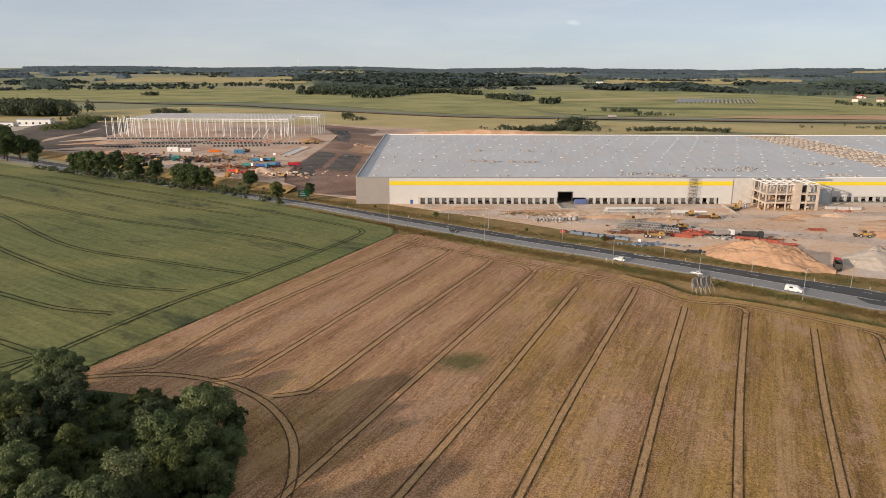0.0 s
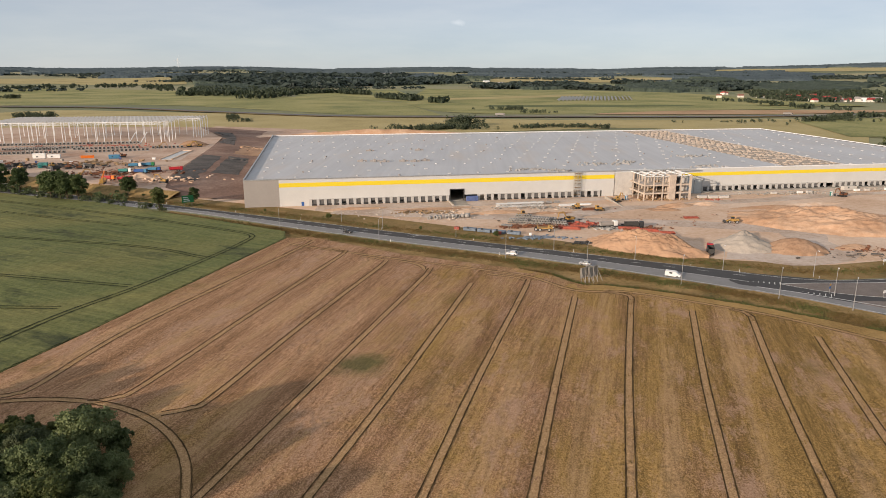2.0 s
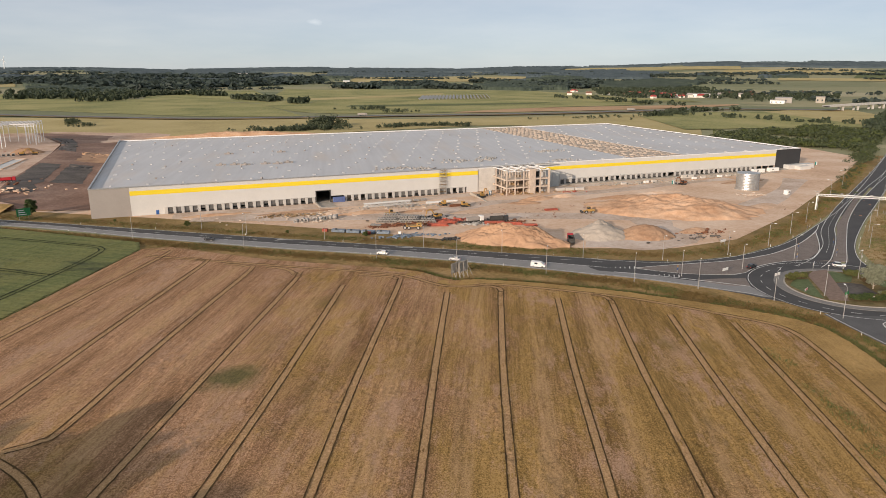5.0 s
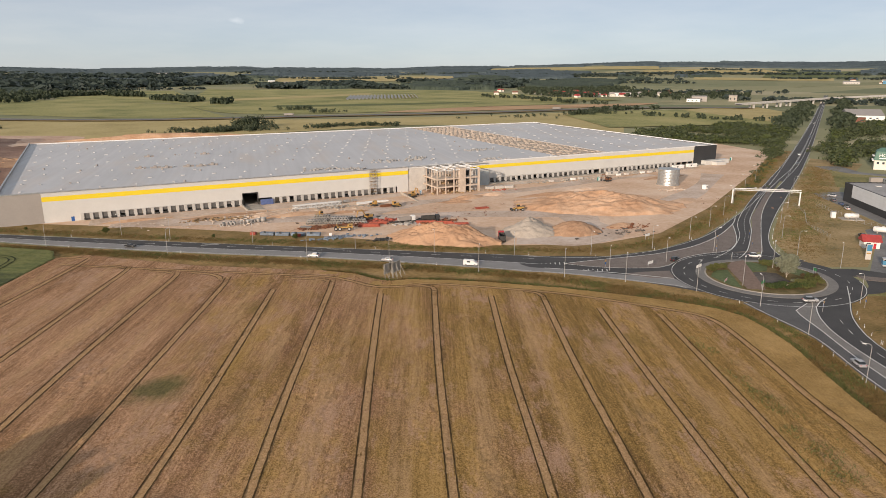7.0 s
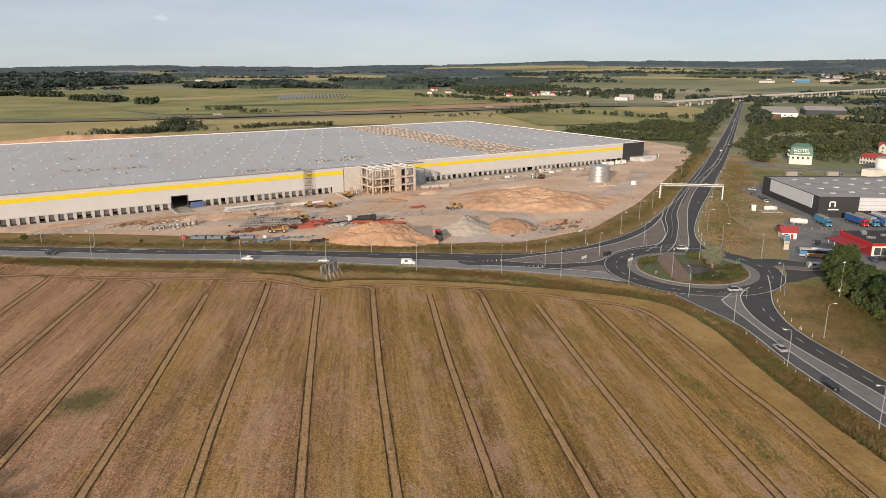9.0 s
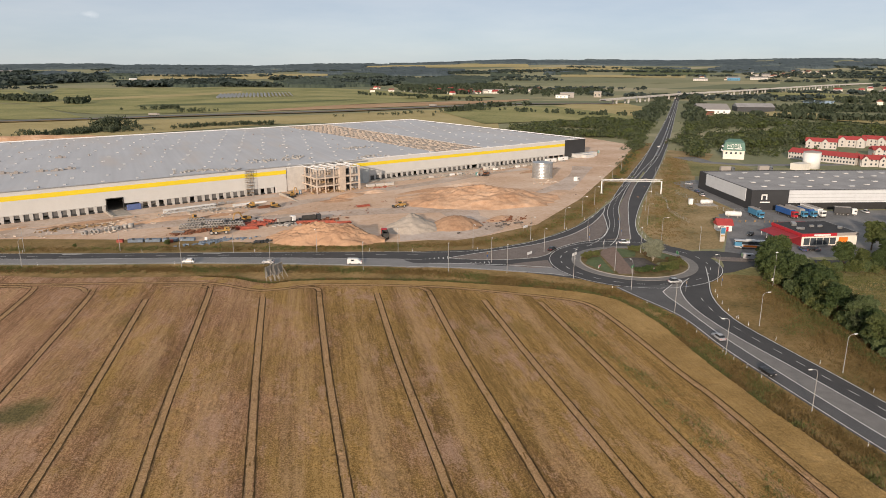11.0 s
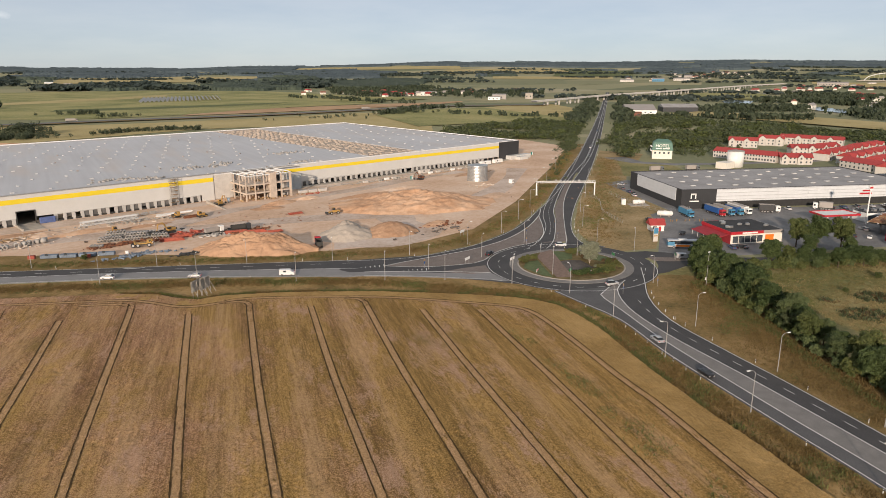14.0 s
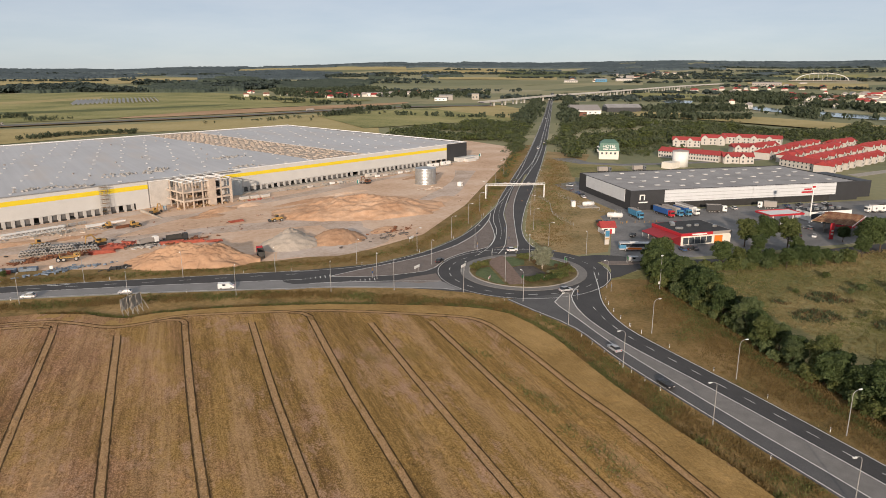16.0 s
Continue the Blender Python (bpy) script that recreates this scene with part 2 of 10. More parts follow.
    earth("tan_sand", ((0.25, (0.44, 0.255, 0.15)), (0.5, (0.54, 0.335, 0.21)), (0.75, (0.63, 0.425, 0.285))), 0.06, 0.5, 0.5, 0.25)
    earth("pad_soil", ((0.1, (0.33, 0.20, 0.135)), (0.4, (0.50, 0.34, 0.25)), (0.75, (0.62, 0.47, 0.36))), 0.03, 0.25, 0.5, 0.2)
    earth("grey_gravel", ((0.25, (0.40, 0.335, 0.27)), (0.75, (0.52, 0.445, 0.37))), 0.1, 0.9, 0.5, 0.2)
    earth("bank_soil", ((0.2, (0.075, 0.062, 0.052)), (0.5, (0.13, 0.105, 0.088)), (0.8, (0.20, 0.165, 0.135))), 0.03, 0.35, 0.8, 0.4)
    earth("dark_earth", ((0.25, (0.085, 0.075, 0.068)), (0.75, (0.165, 0.145, 0.13))), 0.08, 0.7, 0.5, 0.2)
    earth("red_earth", ((0.2, (0.165, 0.10, 0.075)), (0.5, (0.26, 0.163, 0.122)), (0.8, (0.37, 0.255, 0.195))), 0.03, 0.5, 0.6, 0.3)

    n = Nodes("asphalt", 0.85, 0, 0.3)
    f = n.mix(0.5, n.noise(0.12, 5), n.noise(4, 4))
    n.color(n.ramp(f, (0.3, (0.050, 0.049, 0.050)), (0.7, (0.088, 0.085, 0.084))))
    n.bump(n.noise(20, 2), 0.2, 0.02)
    n = Nodes("old_asphalt", 0.85, 0, 0.3)
    f = n.mix(0.5, n.noise(0.2, 5), n.noise(4, 4))
    n.color(n.ramp(f, (0.3, (0.20, 0.195, 0.19)), (0.7, (0.29, 0.28, 0.275))))
    n.bump(n.noise(20, 2), 0.2, 0.02)
    n = Nodes("worn_asphalt", 0.85, 0, 0.3)
    f = n.mix(0.5, n.noise(0.15, 5), n.noise(4, 4))
    n.color(n.ramp(f, (0.3, (0.085, 0.083, 0.084)), (0.7, (0.14, 0.136, 0.135))))
    n.bump(n.noise(20, 2), 0.2, 0.02)
    n = Nodes("paver", 0.9, 0, 0.2)
    br = n.add("ShaderNodeTexBrick", Scale=2.0)
    n.link(n.co, br.inputs["Vector"])
    br.inputs["Color1"].default_value, br.inputs["Color2"].default_value, br.inputs["Mortar"].default_value = (0.20, 0.165, 0.145, 1), (0.25, 0.205, 0.18, 1), (0.12, 0.1, 0.09, 1)
    n.color(n.mix(0.4, br.outputs["Color"], n.ramp(n.noise(0.3, 5), (0.3, (0.15, 0.125, 0.11)), (0.7, (0.27, 0.235, 0.21)))))
    n = Nodes("kerb_paver", 0.9, 0, 0.2)
    n.color(n.ramp(n.mix(0.5, n.noise(0.4, 5), n.noise(5, 3)), (0.3, (0.17, 0.16, 0.15)), (0.7, (0.27, 0.255, 0.24))))
    plain("far_road", (0.17, 0.165, 0.16), 0.85, 0, 0.2, 0.05)
    plain("lot_asphalt", (0.21, 0.205, 0.20), 0.85, 0, 0.25, 0.1)
    plain("road_paint", (0.72, 0.71, 0.68), 0.7, 0, 0.12, 0.6)
    plain("concrete", (0.40, 0.36, 0.31), 0.85, 0, 0.18, 0.4)
    plain("pale_concrete", (0.56, 0.53, 0.49), 0.85, 0, 0.14, 0.3)
    plain("hall_panel", (0.60, 0.615, 0.63), 0.5, 0, 0.05, 0.3, 0.02)
    plain("hall_rib", (0.40, 0.41, 0.42), 0.5, 0, 0.05, 0.3, 0.02)
    plain("dock_surround", (0.47, 0.455, 0.43), 0.7, 0, 0.1, 0.3)
    plain("rooflight_white", (0.58, 0.575, 0.565), 0.5, 0, 0.08, 1.0)
    plain("bare_concrete", (0.54, 0.45, 0.37), 0.85, 0, 0.2, 0.35)
    plain("wall_white", (0.57, 0.56, 0.535), 0.55, 0, 0.04, 0.15)
    plain("wall_grey", (0.33, 0.30, 0.275), 0.6, 0, 0.05, 0.15)
    plain("wall_dark", (0.042, 0.043, 0.046), 0.5, 0, 0.1, 0.2)
    plain("yellow_band", (0.76, 0.58, 0.035), 0.5, 0, 0.04, 0.2)
    n = Nodes("roof_membrane", 0.75, 0, 0.3)
    sheet = n.noise(0.35, 2, n.moved((1, 0.02, 1), 5.7))
    f = n.mix(0.45, n.noise(0.02, 6), sheet)
    col = n.ramp(f, (0.3, (0.47, 0.465, 0.47)), (0.7, (0.58, 0.575, 0.58)))
    dust = n.ramp(n.noise(0.03, 5, n.moved((1.6, 0.35, 1), 5.7)), (0.52, (0, 0, 0)), (0.72, (0.6, 0.6, 0.6)))
    n.color(n.mix(dust, col, (0.56, 0.49, 0.43)))
    n = Nodes("roof_open", 0.9, 0, 0.2)
    n.color(n.ramp(n.mix(0.5, n.noise(0.3, 6, rough=0.8), n.noise(1.5, 4, n.moved((1, 0.2, 1), 5.7))), (0.38, (0.34, 0.27, 0.21)), (0.5, (0.45, 0.37, 0.30)), (0.62, (0.56, 0.48, 0.41))))
    n.bump(n.noise(0.8, 5), 1.0, 0.5)
    plain("roof_felt", (0.36, 0.345, 0.335), 0.85, 0, 0.18, 0.08)
    plain("shop_roof", (0.045, 0.045, 0.045), 0.8, 0, 0.2, 0.3)
    plain("galvanised", (0.50, 0.50, 0.49), 0.42, 0.75, 0.18, 0.8)
    plain("steel_white", (0.75, 0.75, 0.74), 0.55, 0.0, 0.08, 0.5)
    plain("rooflight_grey", (0.58, 0.57, 0.55), 0.5, 0, 0.1, 1.0)
    plain("white_paint", (0.76, 0.75, 0.72), 0.5, 0, 0.06, 1.0)
    plain("cream_render", (0.52, 0.49, 0.45), 0.85, 0, 0.06, 0.4)
    plain("white_render", (0.72, 0.68, 0.60), 0.85, 0, 0.06, 0.4)
    plain("red_tile", (0.365, 0.055, 0.052), 0.7, 0, 0.15, 0.8, 0.12)
    plain("brown_tile", (0.22, 0.10, 0.07), 0.8, 0, 0.2, 0.8, 0.2)
    plain("red_paint", (0.43, 0.025, 0.035), 0.5, 0, 0.1, 0.8)
    plain("awning_red", (0.33, 0.035, 0.045), 0.7, 0, 0.15, 0.8)
    plain("orange_paint", (0.75, 0.20, 0.025), 0.5, 0, 0.1, 0.8)
    plain("blue_paint", (0.03, 0.10, 0.30), 0.5, 0, 0.12, 0.8)
    plain("sky_blue_paint", (0.065, 0.22, 0.36), 0.5, 0, 0.12, 0.8)
    plain("teal_paint", (0.04, 0.22, 0.20), 0.5, 0, 0.12, 0.8)
    plain("green_paint", (0.03, 0.20, 0.07), 0.5, 0, 0.12, 0.8)
    plain("hotel_green", (0.10, 0.19, 0.15), 0.6, 0, 0.12, 0.8)
    plain("yellow_machine", (0.42, 0.25, 0.075), 0.5, 0, 0.18, 1.5)
    plain("screen_sheet", (0.44, 0.48, 0.49), 0.3, 0, 0.1, 0.5)
    plain("rust", (0.20, 0.085, 0.045), 0.85, 0, 0.3, 1.0)
    plain("tarp_grey", (0.17, 0.21, 0.26), 0.6, 0, 0.2, 0.8, 0.2)
    plain("dull_red", (0.30, 0.07, 0.05), 0.7, 0, 0.2, 1.0)
    plain("rebar_red", (0.40, 0.105, 0.07), 0.8, 0, 0.25, 1.0)
    plain("pipe_grey", (0.38, 0.36, 0.335), 0.8, 0, 0.15, 1.0, 0.12)
    plain("black_rubber", (0.022, 0.022, 0.022), 0.85, 0, 0.15, 3.0)
    plain("dark_steel", (0.06, 0.058, 0.055), 0.6, 0.2, 0.2, 1.0)
    plain("tarp_blue", (0.10, 0.14, 0.30), 0.5, 0, 0.2, 0.8)
    plain("timber", (0.36, 0.24, 0.13), 0.8, 0, 0.2, 1.5, 0.15)
    plain("grey_board", (0.36, 0.33, 0.29), 0.8, 0, 0.15, 1.5, 0.1)
    plain("door_panel", (0.135, 0.13, 0.125), 0.6, 0, 0.12, 0.6, 0.25)
    # near-black: a row of doors, and panels painted as shade in openings
    plain("door_shade_dark", (0.035, 0.034, 0.033), 0.7, 0, 0.2, 0.5)
    plain("bark", (0.10, 0.075, 0.05), 0.9, 0, 0.3, 2.0)
    plain("silver_bark", (0.42, 0.36, 0.29), 0.9, 0, 0.3, 2.0)
    plain("lamp_steel", (0.42, 0.41, 0.40), 0.5, 0.4, 0.1, 1.0)
    for name, c in (("car_silver", (0.45, 0.45, 0.46)), ("car_white", (0.75, 0.75, 0.74)), ("car_black", (0.02, 0.02, 0.022)), ("car_blue", (0.05, 0.10, 0.20)), ("car_grey", (0.14, 0.15, 0.16))):
        plain(name, c, 0.28, 0.1, 0.04, 1.0, 0, 0.5)
    plain("glass_dark", (0.03, 0.035, 0.04), 0.12, 0, 0.05, 1.0, 0, 0.6)
    plain("window_pane", (0.06, 0.07, 0.08), 0.12, 0, 0.1, 1.0, 0, 0.6)
    plain("lamp_lens", (0.75, 0.74, 0.70), 0.3, 0, 0.05, 2.0)
    plain("red_lens", (0.45, 0.02, 0.02), 0.3, 0, 0.05, 2.0)
    leaves("leaf_oak", (0.040, 0.064, 0.022), (0.068, 0.096, 0.033), (0.112, 0.145, 0.050))
    earth("undergrowth", ((0.2, (0.04, 0.052, 0.022)), (0.8, (0.09, 0.105, 0.045))), 0.2, 1.2, 1.0, 0.5)
    leaves("leaf_light", (0.062, 0.082, 0.026), (0.102, 0.122, 0.040), (0.16, 0.172, 0.060))
    leaves("leaf_mid", (0.066, 0.090, 0.036), (0.104, 0.134, 0.054), (0.158, 0.188, 0.080))
    leaves("weed_green", (0.085, 0.092, 0.030), (0.135, 0.138, 0.046), (0.20, 0.19, 0.068))
    leaves("grass_olive", (0.14, 0.13, 0.052), (0.20, 0.175, 0.072), (0.28, 0.23, 0.105))
    leaves("leaf_silver", (0.16, 0.17, 0.11), (0.23, 0.24, 0.165), (0.30, 0.31, 0.225))
    leaves("leaf_wood", (0.054, 0.070, 0.034), (0.088, 0.107, 0.051), (0.140, 0.152, 0.072))
    leaves("leaf_young", (0.09, 0.12, 0.05), (0.145, 0.18, 0.075), (0.21, 0.24, 0.105))
    leaves("leaf_birch", (0.12, 0.145, 0.065), (0.18, 0.205, 0.095), (0.26, 0.285, 0.14))
    # copse leaves lifted and greyed, far leaves blued: haze put into both
    leaves("leaf_copse_hazed", (0.045, 0.060, 0.036), (0.069, 0.087, 0.051), (0.105, 0.122, 0.070))
    leaves("leaf_far_hazed", (0.040, 0.056, 0.050), (0.054, 0.072, 0.062), (0.072, 0.092, 0.074))
    # canopy colours lifted for distance; the far one is blued with haze
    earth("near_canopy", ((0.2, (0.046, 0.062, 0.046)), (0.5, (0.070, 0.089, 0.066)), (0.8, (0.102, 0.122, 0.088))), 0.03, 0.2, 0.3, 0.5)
    earth("hazed_canopy", ((0.2, (0.060, 0.080, 0.087)), (0.5, (0.088, 0.113, 0.121)), (0.8, (0.118, 0.145, 0.145))), 0.02, 0.15, 0.3, 0.5)
    leaves("grass_pale", (0.21, 0.17, 0.075), (0.30, 0.235, 0.11), (0.40, 0.32, 0.165))
    leaves("grass_dry", (0.135, 0.095, 0.035), (0.20, 0.135, 0.051), (0.28, 0.19, 0.078))
    leaves("shrub_brown", (0.06, 0.045, 0.025), (0.11, 0.075, 0.04), (0.17, 0.11, 0.05))
    earth("dry_lawn", ((0.2, (0.10, 0.085, 0.035)), (0.5, (0.17, 0.13, 0.06)), (0.8, (0.25, 0.185, 0.095))), 0.3, 2.0, 0.6, 0.1)
    plain("path_paver", (0.235, 0.165, 0.13), 0.9, 0, 0.2, 1.0)
    plain("lawn", (0.115, 0.145, 0.062), 0.9, 0, 0.25, 0.8)
    plain("water", (0.16, 0.19, 0.20), 0.08, 0, 0.05, 0.05, 0, 0.6)
    # gold greyed a little towards blue, haze carried in the colour
    earth("far_gold", ((0.2, (0.33, 0.265, 0.115)), (0.5, (0.44, 0.355, 0.165)), (0.8, (0.50, 0.405, 0.205))), 0.012, 0.25, 0.6, 0.4)
    earth("far_green", ((0.25, (0.17, 0.18, 0.07)), (0.5, (0.30, 0.285, 0.115)), (0.75, (0.40, 0.345, 0.155))), 0.009, 0.25, 0.6, 0.4)
    earth("far_brown", ((0.3, (0.40, 0.25, 0.14)), (0.7, (0.52, 0.34, 0.20))), 0.01, 0.3, 0.4, 0.3)
    earth("far_dark_green", ((0.3, (0.10, 0.12, 0.05)), (0.7, (0.16, 0.17, 0.07))), 0.008, 0.3, 0.4, 0.3)

    # open country: a mosaic of fields, fallow and scrub, blued slightly with haze
    n = Nodes("country", 0.95, 0, 0.15)
    vor = n.add("ShaderNodeTexVoronoi", Scale=1.0, Randomness=0.9)
    n.link(n.moved((0.0022, 0.0040, 0), 18), vor.inputs["Vector"])
    sepc = n.add("ShaderNodeSeparateColor")
    n.link(vor.outputs["Color"], sepc.inputs[0])
    col = n.ramp(sepc.outputs[0], (0.0, (0.15, 0.18, 0.11)), (0.3, (0.24, 0.245, 0.145)), (0.55, (0.37, 0.335, 0.205)), (0.8, (0.25, 0.26, 0.155)), (1.0, (0.43, 0.38, 0.255)))
    scrub = n.ramp(n.noise(0.006, 7, rough=0.7), (0.58, (0, 0, 0)), (0.66, (0.7, 0.7, 0.7)))
    col = n.mix(scrub, col, (0.12, 0.13, 0.065))
    n.color(n.mix(0.2, col, n.ramp(n.noise(0.2, 5), (0.3, (0.12, 0.12, 0.045)), (0.7, (0.36, 0.3, 0.12)))))


make_materials()
# ---- helpers of the build ----


def smooth(a, b, x):
    t = min(1.0, max(0.0, (x - a) / (b - a)))
    return t * t * (3 - 2 * t)


def land(x, y):
    """Height of the ground: level near by, rising to low hills at the horizon."""
    r = math.hypot(x, y)
    if r < 2300:
        return 0.0
    az = math.degrees(math.atan2(x, y))
    rise = 58 + 34 * smooth(22, 37, az) + 5 * math.sin(az * 0.35) + 4 * noise.noise((x * 0.0012, y * 0.0012, 3.3))
    return rise * ((r - 2300) / 2600) ** 1.25


def obj(name, verts, faces, mat, parent=None, label="", shade=False):
    me = bpy.data.meshes.new(name)
    me.from_pydata([tuple(v) for v in verts], [], [tuple(f) for f in faces])
    me.materials.append(MATS[mat])
    if shade:
        me.shade_smooth()
    ob = new(name, me)
    ob.parent = parent
    if label:
        ob["label"] = label
    return ob


def part(name, bm, mat, parent=None, label="", shade=False):
    me = bpy.data.meshes.new(name)
    bm.to_mesh(me)
    bm.free()
    me.materials.append(MATS[mat])
    if shade:
        me.shade_smooth()
    ob = new(name, me)
    ob.parent = parent
    if label:
        ob["label"] = label
    return ob


def share(name, ob, m, parent, label=""):
    """Another object on ob's mesh."""
    o = new(name, ob.data)
    o.parent = parent
    o.matrix_local = m
    if label:
        o["label"] = label
    return o


def thing(name, x, y, z=0.0, turn=0.0, label="", category="", group="", kind=""):
    e = new(name)
    e.empty_display_size = 0.5
    e.matrix_world = pose(x, y, z, 0, 0, turn)
    return tagged(e, label, category, group, kind)


def box(bm, x0, x1, y0, y1, z0, z1, bevel=0.0):
    vs = [bm.verts.new(p) for p in ((x0, y0, z0), (x1, y0, z0), (x1, y1, z0), (x0, y1, z0), (x0, y0, z1), (x1, y0, z1), (x1, y1, z1), (x0, y1, z1))]
    fs = [bm.faces.new([vs[i] for i in f]) for f in ((3, 2, 1, 0), (4, 5, 6, 7), (0, 1, 5, 4), (1, 2, 6, 5), (2, 3, 7, 6), (3, 0, 4, 7))]
    if bevel:
        es = list({e for f in fs for e in f.edges})
        bmesh.ops.bevel(bm, geom=es, offset=bevel, segments=1, affect="EDGES", profile=0.5)
    return bm


def boxes(*rows, bevel=0.0):
    bm = bmesh.new()
    for r in rows:
        box(bm, *r, bevel=bevel)
    return bm


def rod(bm, a, b, r0, r1=None, n=8, cap=True):
    """A tapered rod from a to b."""
    a, b = Vector(a), Vector(b)
    r1 = r0 if r1 is None else r1
    q = (b - a).to_track_quat("Z", "Y")
    lo = [bm.verts.new(a + q @ Vector((r0 * math.cos(i * math.tau / n), r0 * math.sin(i * math.tau / n), 0))) for i in range(n)]
    hi = [bm.verts.new(b + q @ Vector((r1 * math.cos(i * math.tau / n), r1 * math.sin(i * math.tau / n), 0))) for i in range(n)]
    for i in range(n):
        bm.faces.new((lo[i], lo[(i + 1) % n], hi[(i + 1) % n], hi[i]))
    if cap:
        bm.faces.new(lo[::-1])
        bm.faces.new(hi)
    return bm


def extrude(bm, outline, x0, x1):
    """A profile in (y, z) drawn out along x."""
    a = [bm.verts.new((x0, y, z)) for y, z in outline]
    b = [bm.verts.new((x1, y, z)) for y, z in outline]
    n = len(outline)
    for i in range(n):
        bm.faces.new((a[i], a[(i + 1) % n], b[(i + 1) % n], b[i]))
    bm.faces.new(a[::-1])
    bm.faces.new(b)
    bmesh.ops.recalc_face_normals(bm, faces=bm.faces)
    return bm


def spline(pts, step=4.0):
    """Points along a smooth line through pts."""
    p = [Vector(q) for q in pts]
    p = [p[0] * 2 - p[1], *p, p[-1] * 2 - p[-2]]
    out = []
    for i in range(1, len(p) - 2):
        a, b, c, d = p[i - 1 : i + 3]
        n = max(1, int((c - b).length / step))
        for k in range(n):
            t = k / n
            out.append(0.5 * (2 * b + (c - a) * t + (2 * a - 5 * b + 4 * c - d) * t * t + (3 * b - a - 3 * c + d) * t**3))
    out.append(p[-2])
    return out


def offset(line, d):
    """The line moved to its left by d (number or function of the share along it)."""
    out = []
    for i, p in enumerate(line):
        t = (line[min(i + 1, len(line) - 1)] - line[max(i - 1, 0)]).normalized()
        k = d(i / (len(line) - 1)) if callable(d) else d
        out.append(p + Vector((-t.y, t.x)) * k)
    return out


def ribbon(name, left, right, z, mat, parent=None, label="", kind="structure", thick=0.0):
    n = len(left)
    verts, faces = [], []
    for a, b in zip(left, right):
        verts += [(a.x, a.y, land(a.x, a.y) + z), (b.x, b.y, land(b.x, b.y) + z)]
    faces = [(2 * i, 2 * i + 1, 2 * i + 3, 2 * i + 2) for i in range(n - 1)]
    ob = obj(name, verts, faces, mat, parent)
    me = ob.data
    bm = bmesh.new()
    bm.from_mesh(me)
    if thick:
        side = [e for e in bm.edges if e.is_boundary]
        ret = bmesh.ops.extrude_edge_only(bm, edges=side)
        for v in ret["geom"]:
            if isinstance(v, bmesh.types.BMVert):
                v.co.z -= thick
    bmesh.ops.recalc_face_normals(bm, faces=bm.faces)
    bm.to_mesh(me)
    bm.free()
    if parent is None:
        tagged(ob, label, "", "", kind)
    return ob


def sheet(name, outline, z, mat, label="", category="", kind="structure", thick=0.0, parent=None):
    """A level piece of ground with the given outline, turned down at its edges by thick."""
    bm = bmesh.new()
    vs = [bm.verts.new((x, y, land(x, y) + z)) for x, y in outline]
    f = bm.faces.new(vs)
    if f.normal.z < 0 or sum(a[0] * b[1] - b[0] * a[1] for a, b in zip(outline, outline[1:] + outline[:1])) < 0:
        f.normal_flip()
    if thick:
        ret = bmesh.ops.extrude_edge_only(bm, edges=list(bm.edges))
        for v in ret["geom"]:
            if isinstance(v, bmesh.types.BMVert):
                v.co.z -= thick
    bmesh.ops.triangulate(bm, faces=[q for q in bm.faces if len(q.verts) > 4])
    ob = part(name, bm, mat, parent, label)
    if parent is None:
        tagged(ob, label, category, "", kind)
    return ob


def heap(name, x, y, turn, lx, ly, h, mat, seed, label, category="earth heap", z=0.0, rows=34, lumps=1.0):
    """A tipped heap: an uneven dome of earth with gullies and a ragged foot."""
    verts, faces = [], []
    n = rows
    for j in range(n + 1):
        for i in range(n + 1):
            a, b = i / n * 2 - 1, j / n * 2 - 1
            r = math.hypot(a, b)
            wob = lumps * 0.25 * noise.noise((a * 2 + seed, b * 2, seed * 3.1)) + 0.12 * noise.noise((a * 6, b * 6 + seed, 2.0))
            k = max(0.0, 1 - max(0.0, r + wob * 0.7) ** 1.25)
            k = k ** 0.85 * (1 + lumps * 0.30 * noise.noise((a * 2.6, b * 2.6, seed)) + min(1, 0.3 + lumps) * (0.15 * noise.noise((a * 8, b * 8, seed)) + 0.12 * noise.noise((a * 19, b * 19, seed)) + 0.06 * noise.noise((a * 37, b * 37, seed))))
            verts.append((a * lx, b * ly, max(0.0, k) * h - 0.05))
    for j in range(n):
        for i in range(n):
            q = (j * (n + 1) + i, j * (n + 1) + i + 1, (j + 1) * (n + 1) + i + 1, (j + 1) * (n + 1) + i)
            if max(verts[v][2] for v in q) > -0.04:
                faces.append(q)
    ob = obj(name, verts, faces, mat, None, label, True)
    ob.matrix_world = pose(x, y, z, 0, 0, turn)
    return tagged(ob, label, category)


V2 = lambda *pts: [Vector(p) for p in pts]

# ---- ground ----


def build_ground():
    rings = [0, 30, 80, 150, 250, 400, 600, 850, 1100, 1400, 1700, 2000, 2300, 2500, 2700, 2900, 3100, 3300, 3500, 3700, 3900, 4100, 4300, 4500, 4650, 4800, 4900]
    n = 180
    verts, faces = [(0, 0, 0)], []
    for r in rings[1:]:
        for k in range(n):
            x, y = r * math.sin(k * math.tau / n), r * math.cos(k * math.tau / n)
            verts.append((x, y, land(x, y)))
    for k in range(n):
        faces.append((0, 1 + (k + 1) % n, 1 + k))
    for j in range(len(rings) - 2):
        for k in range(n):
            a, b = 1 + j * n + k, 1 + j * n + (k + 1) % n
            faces.append((a, b, b + n, a + n))
    ob = obj("ground", verts, faces, "country")
    tagged(ob, "wide open farmland rolling to low wooded hills", "", "", "structure")


build_ground()

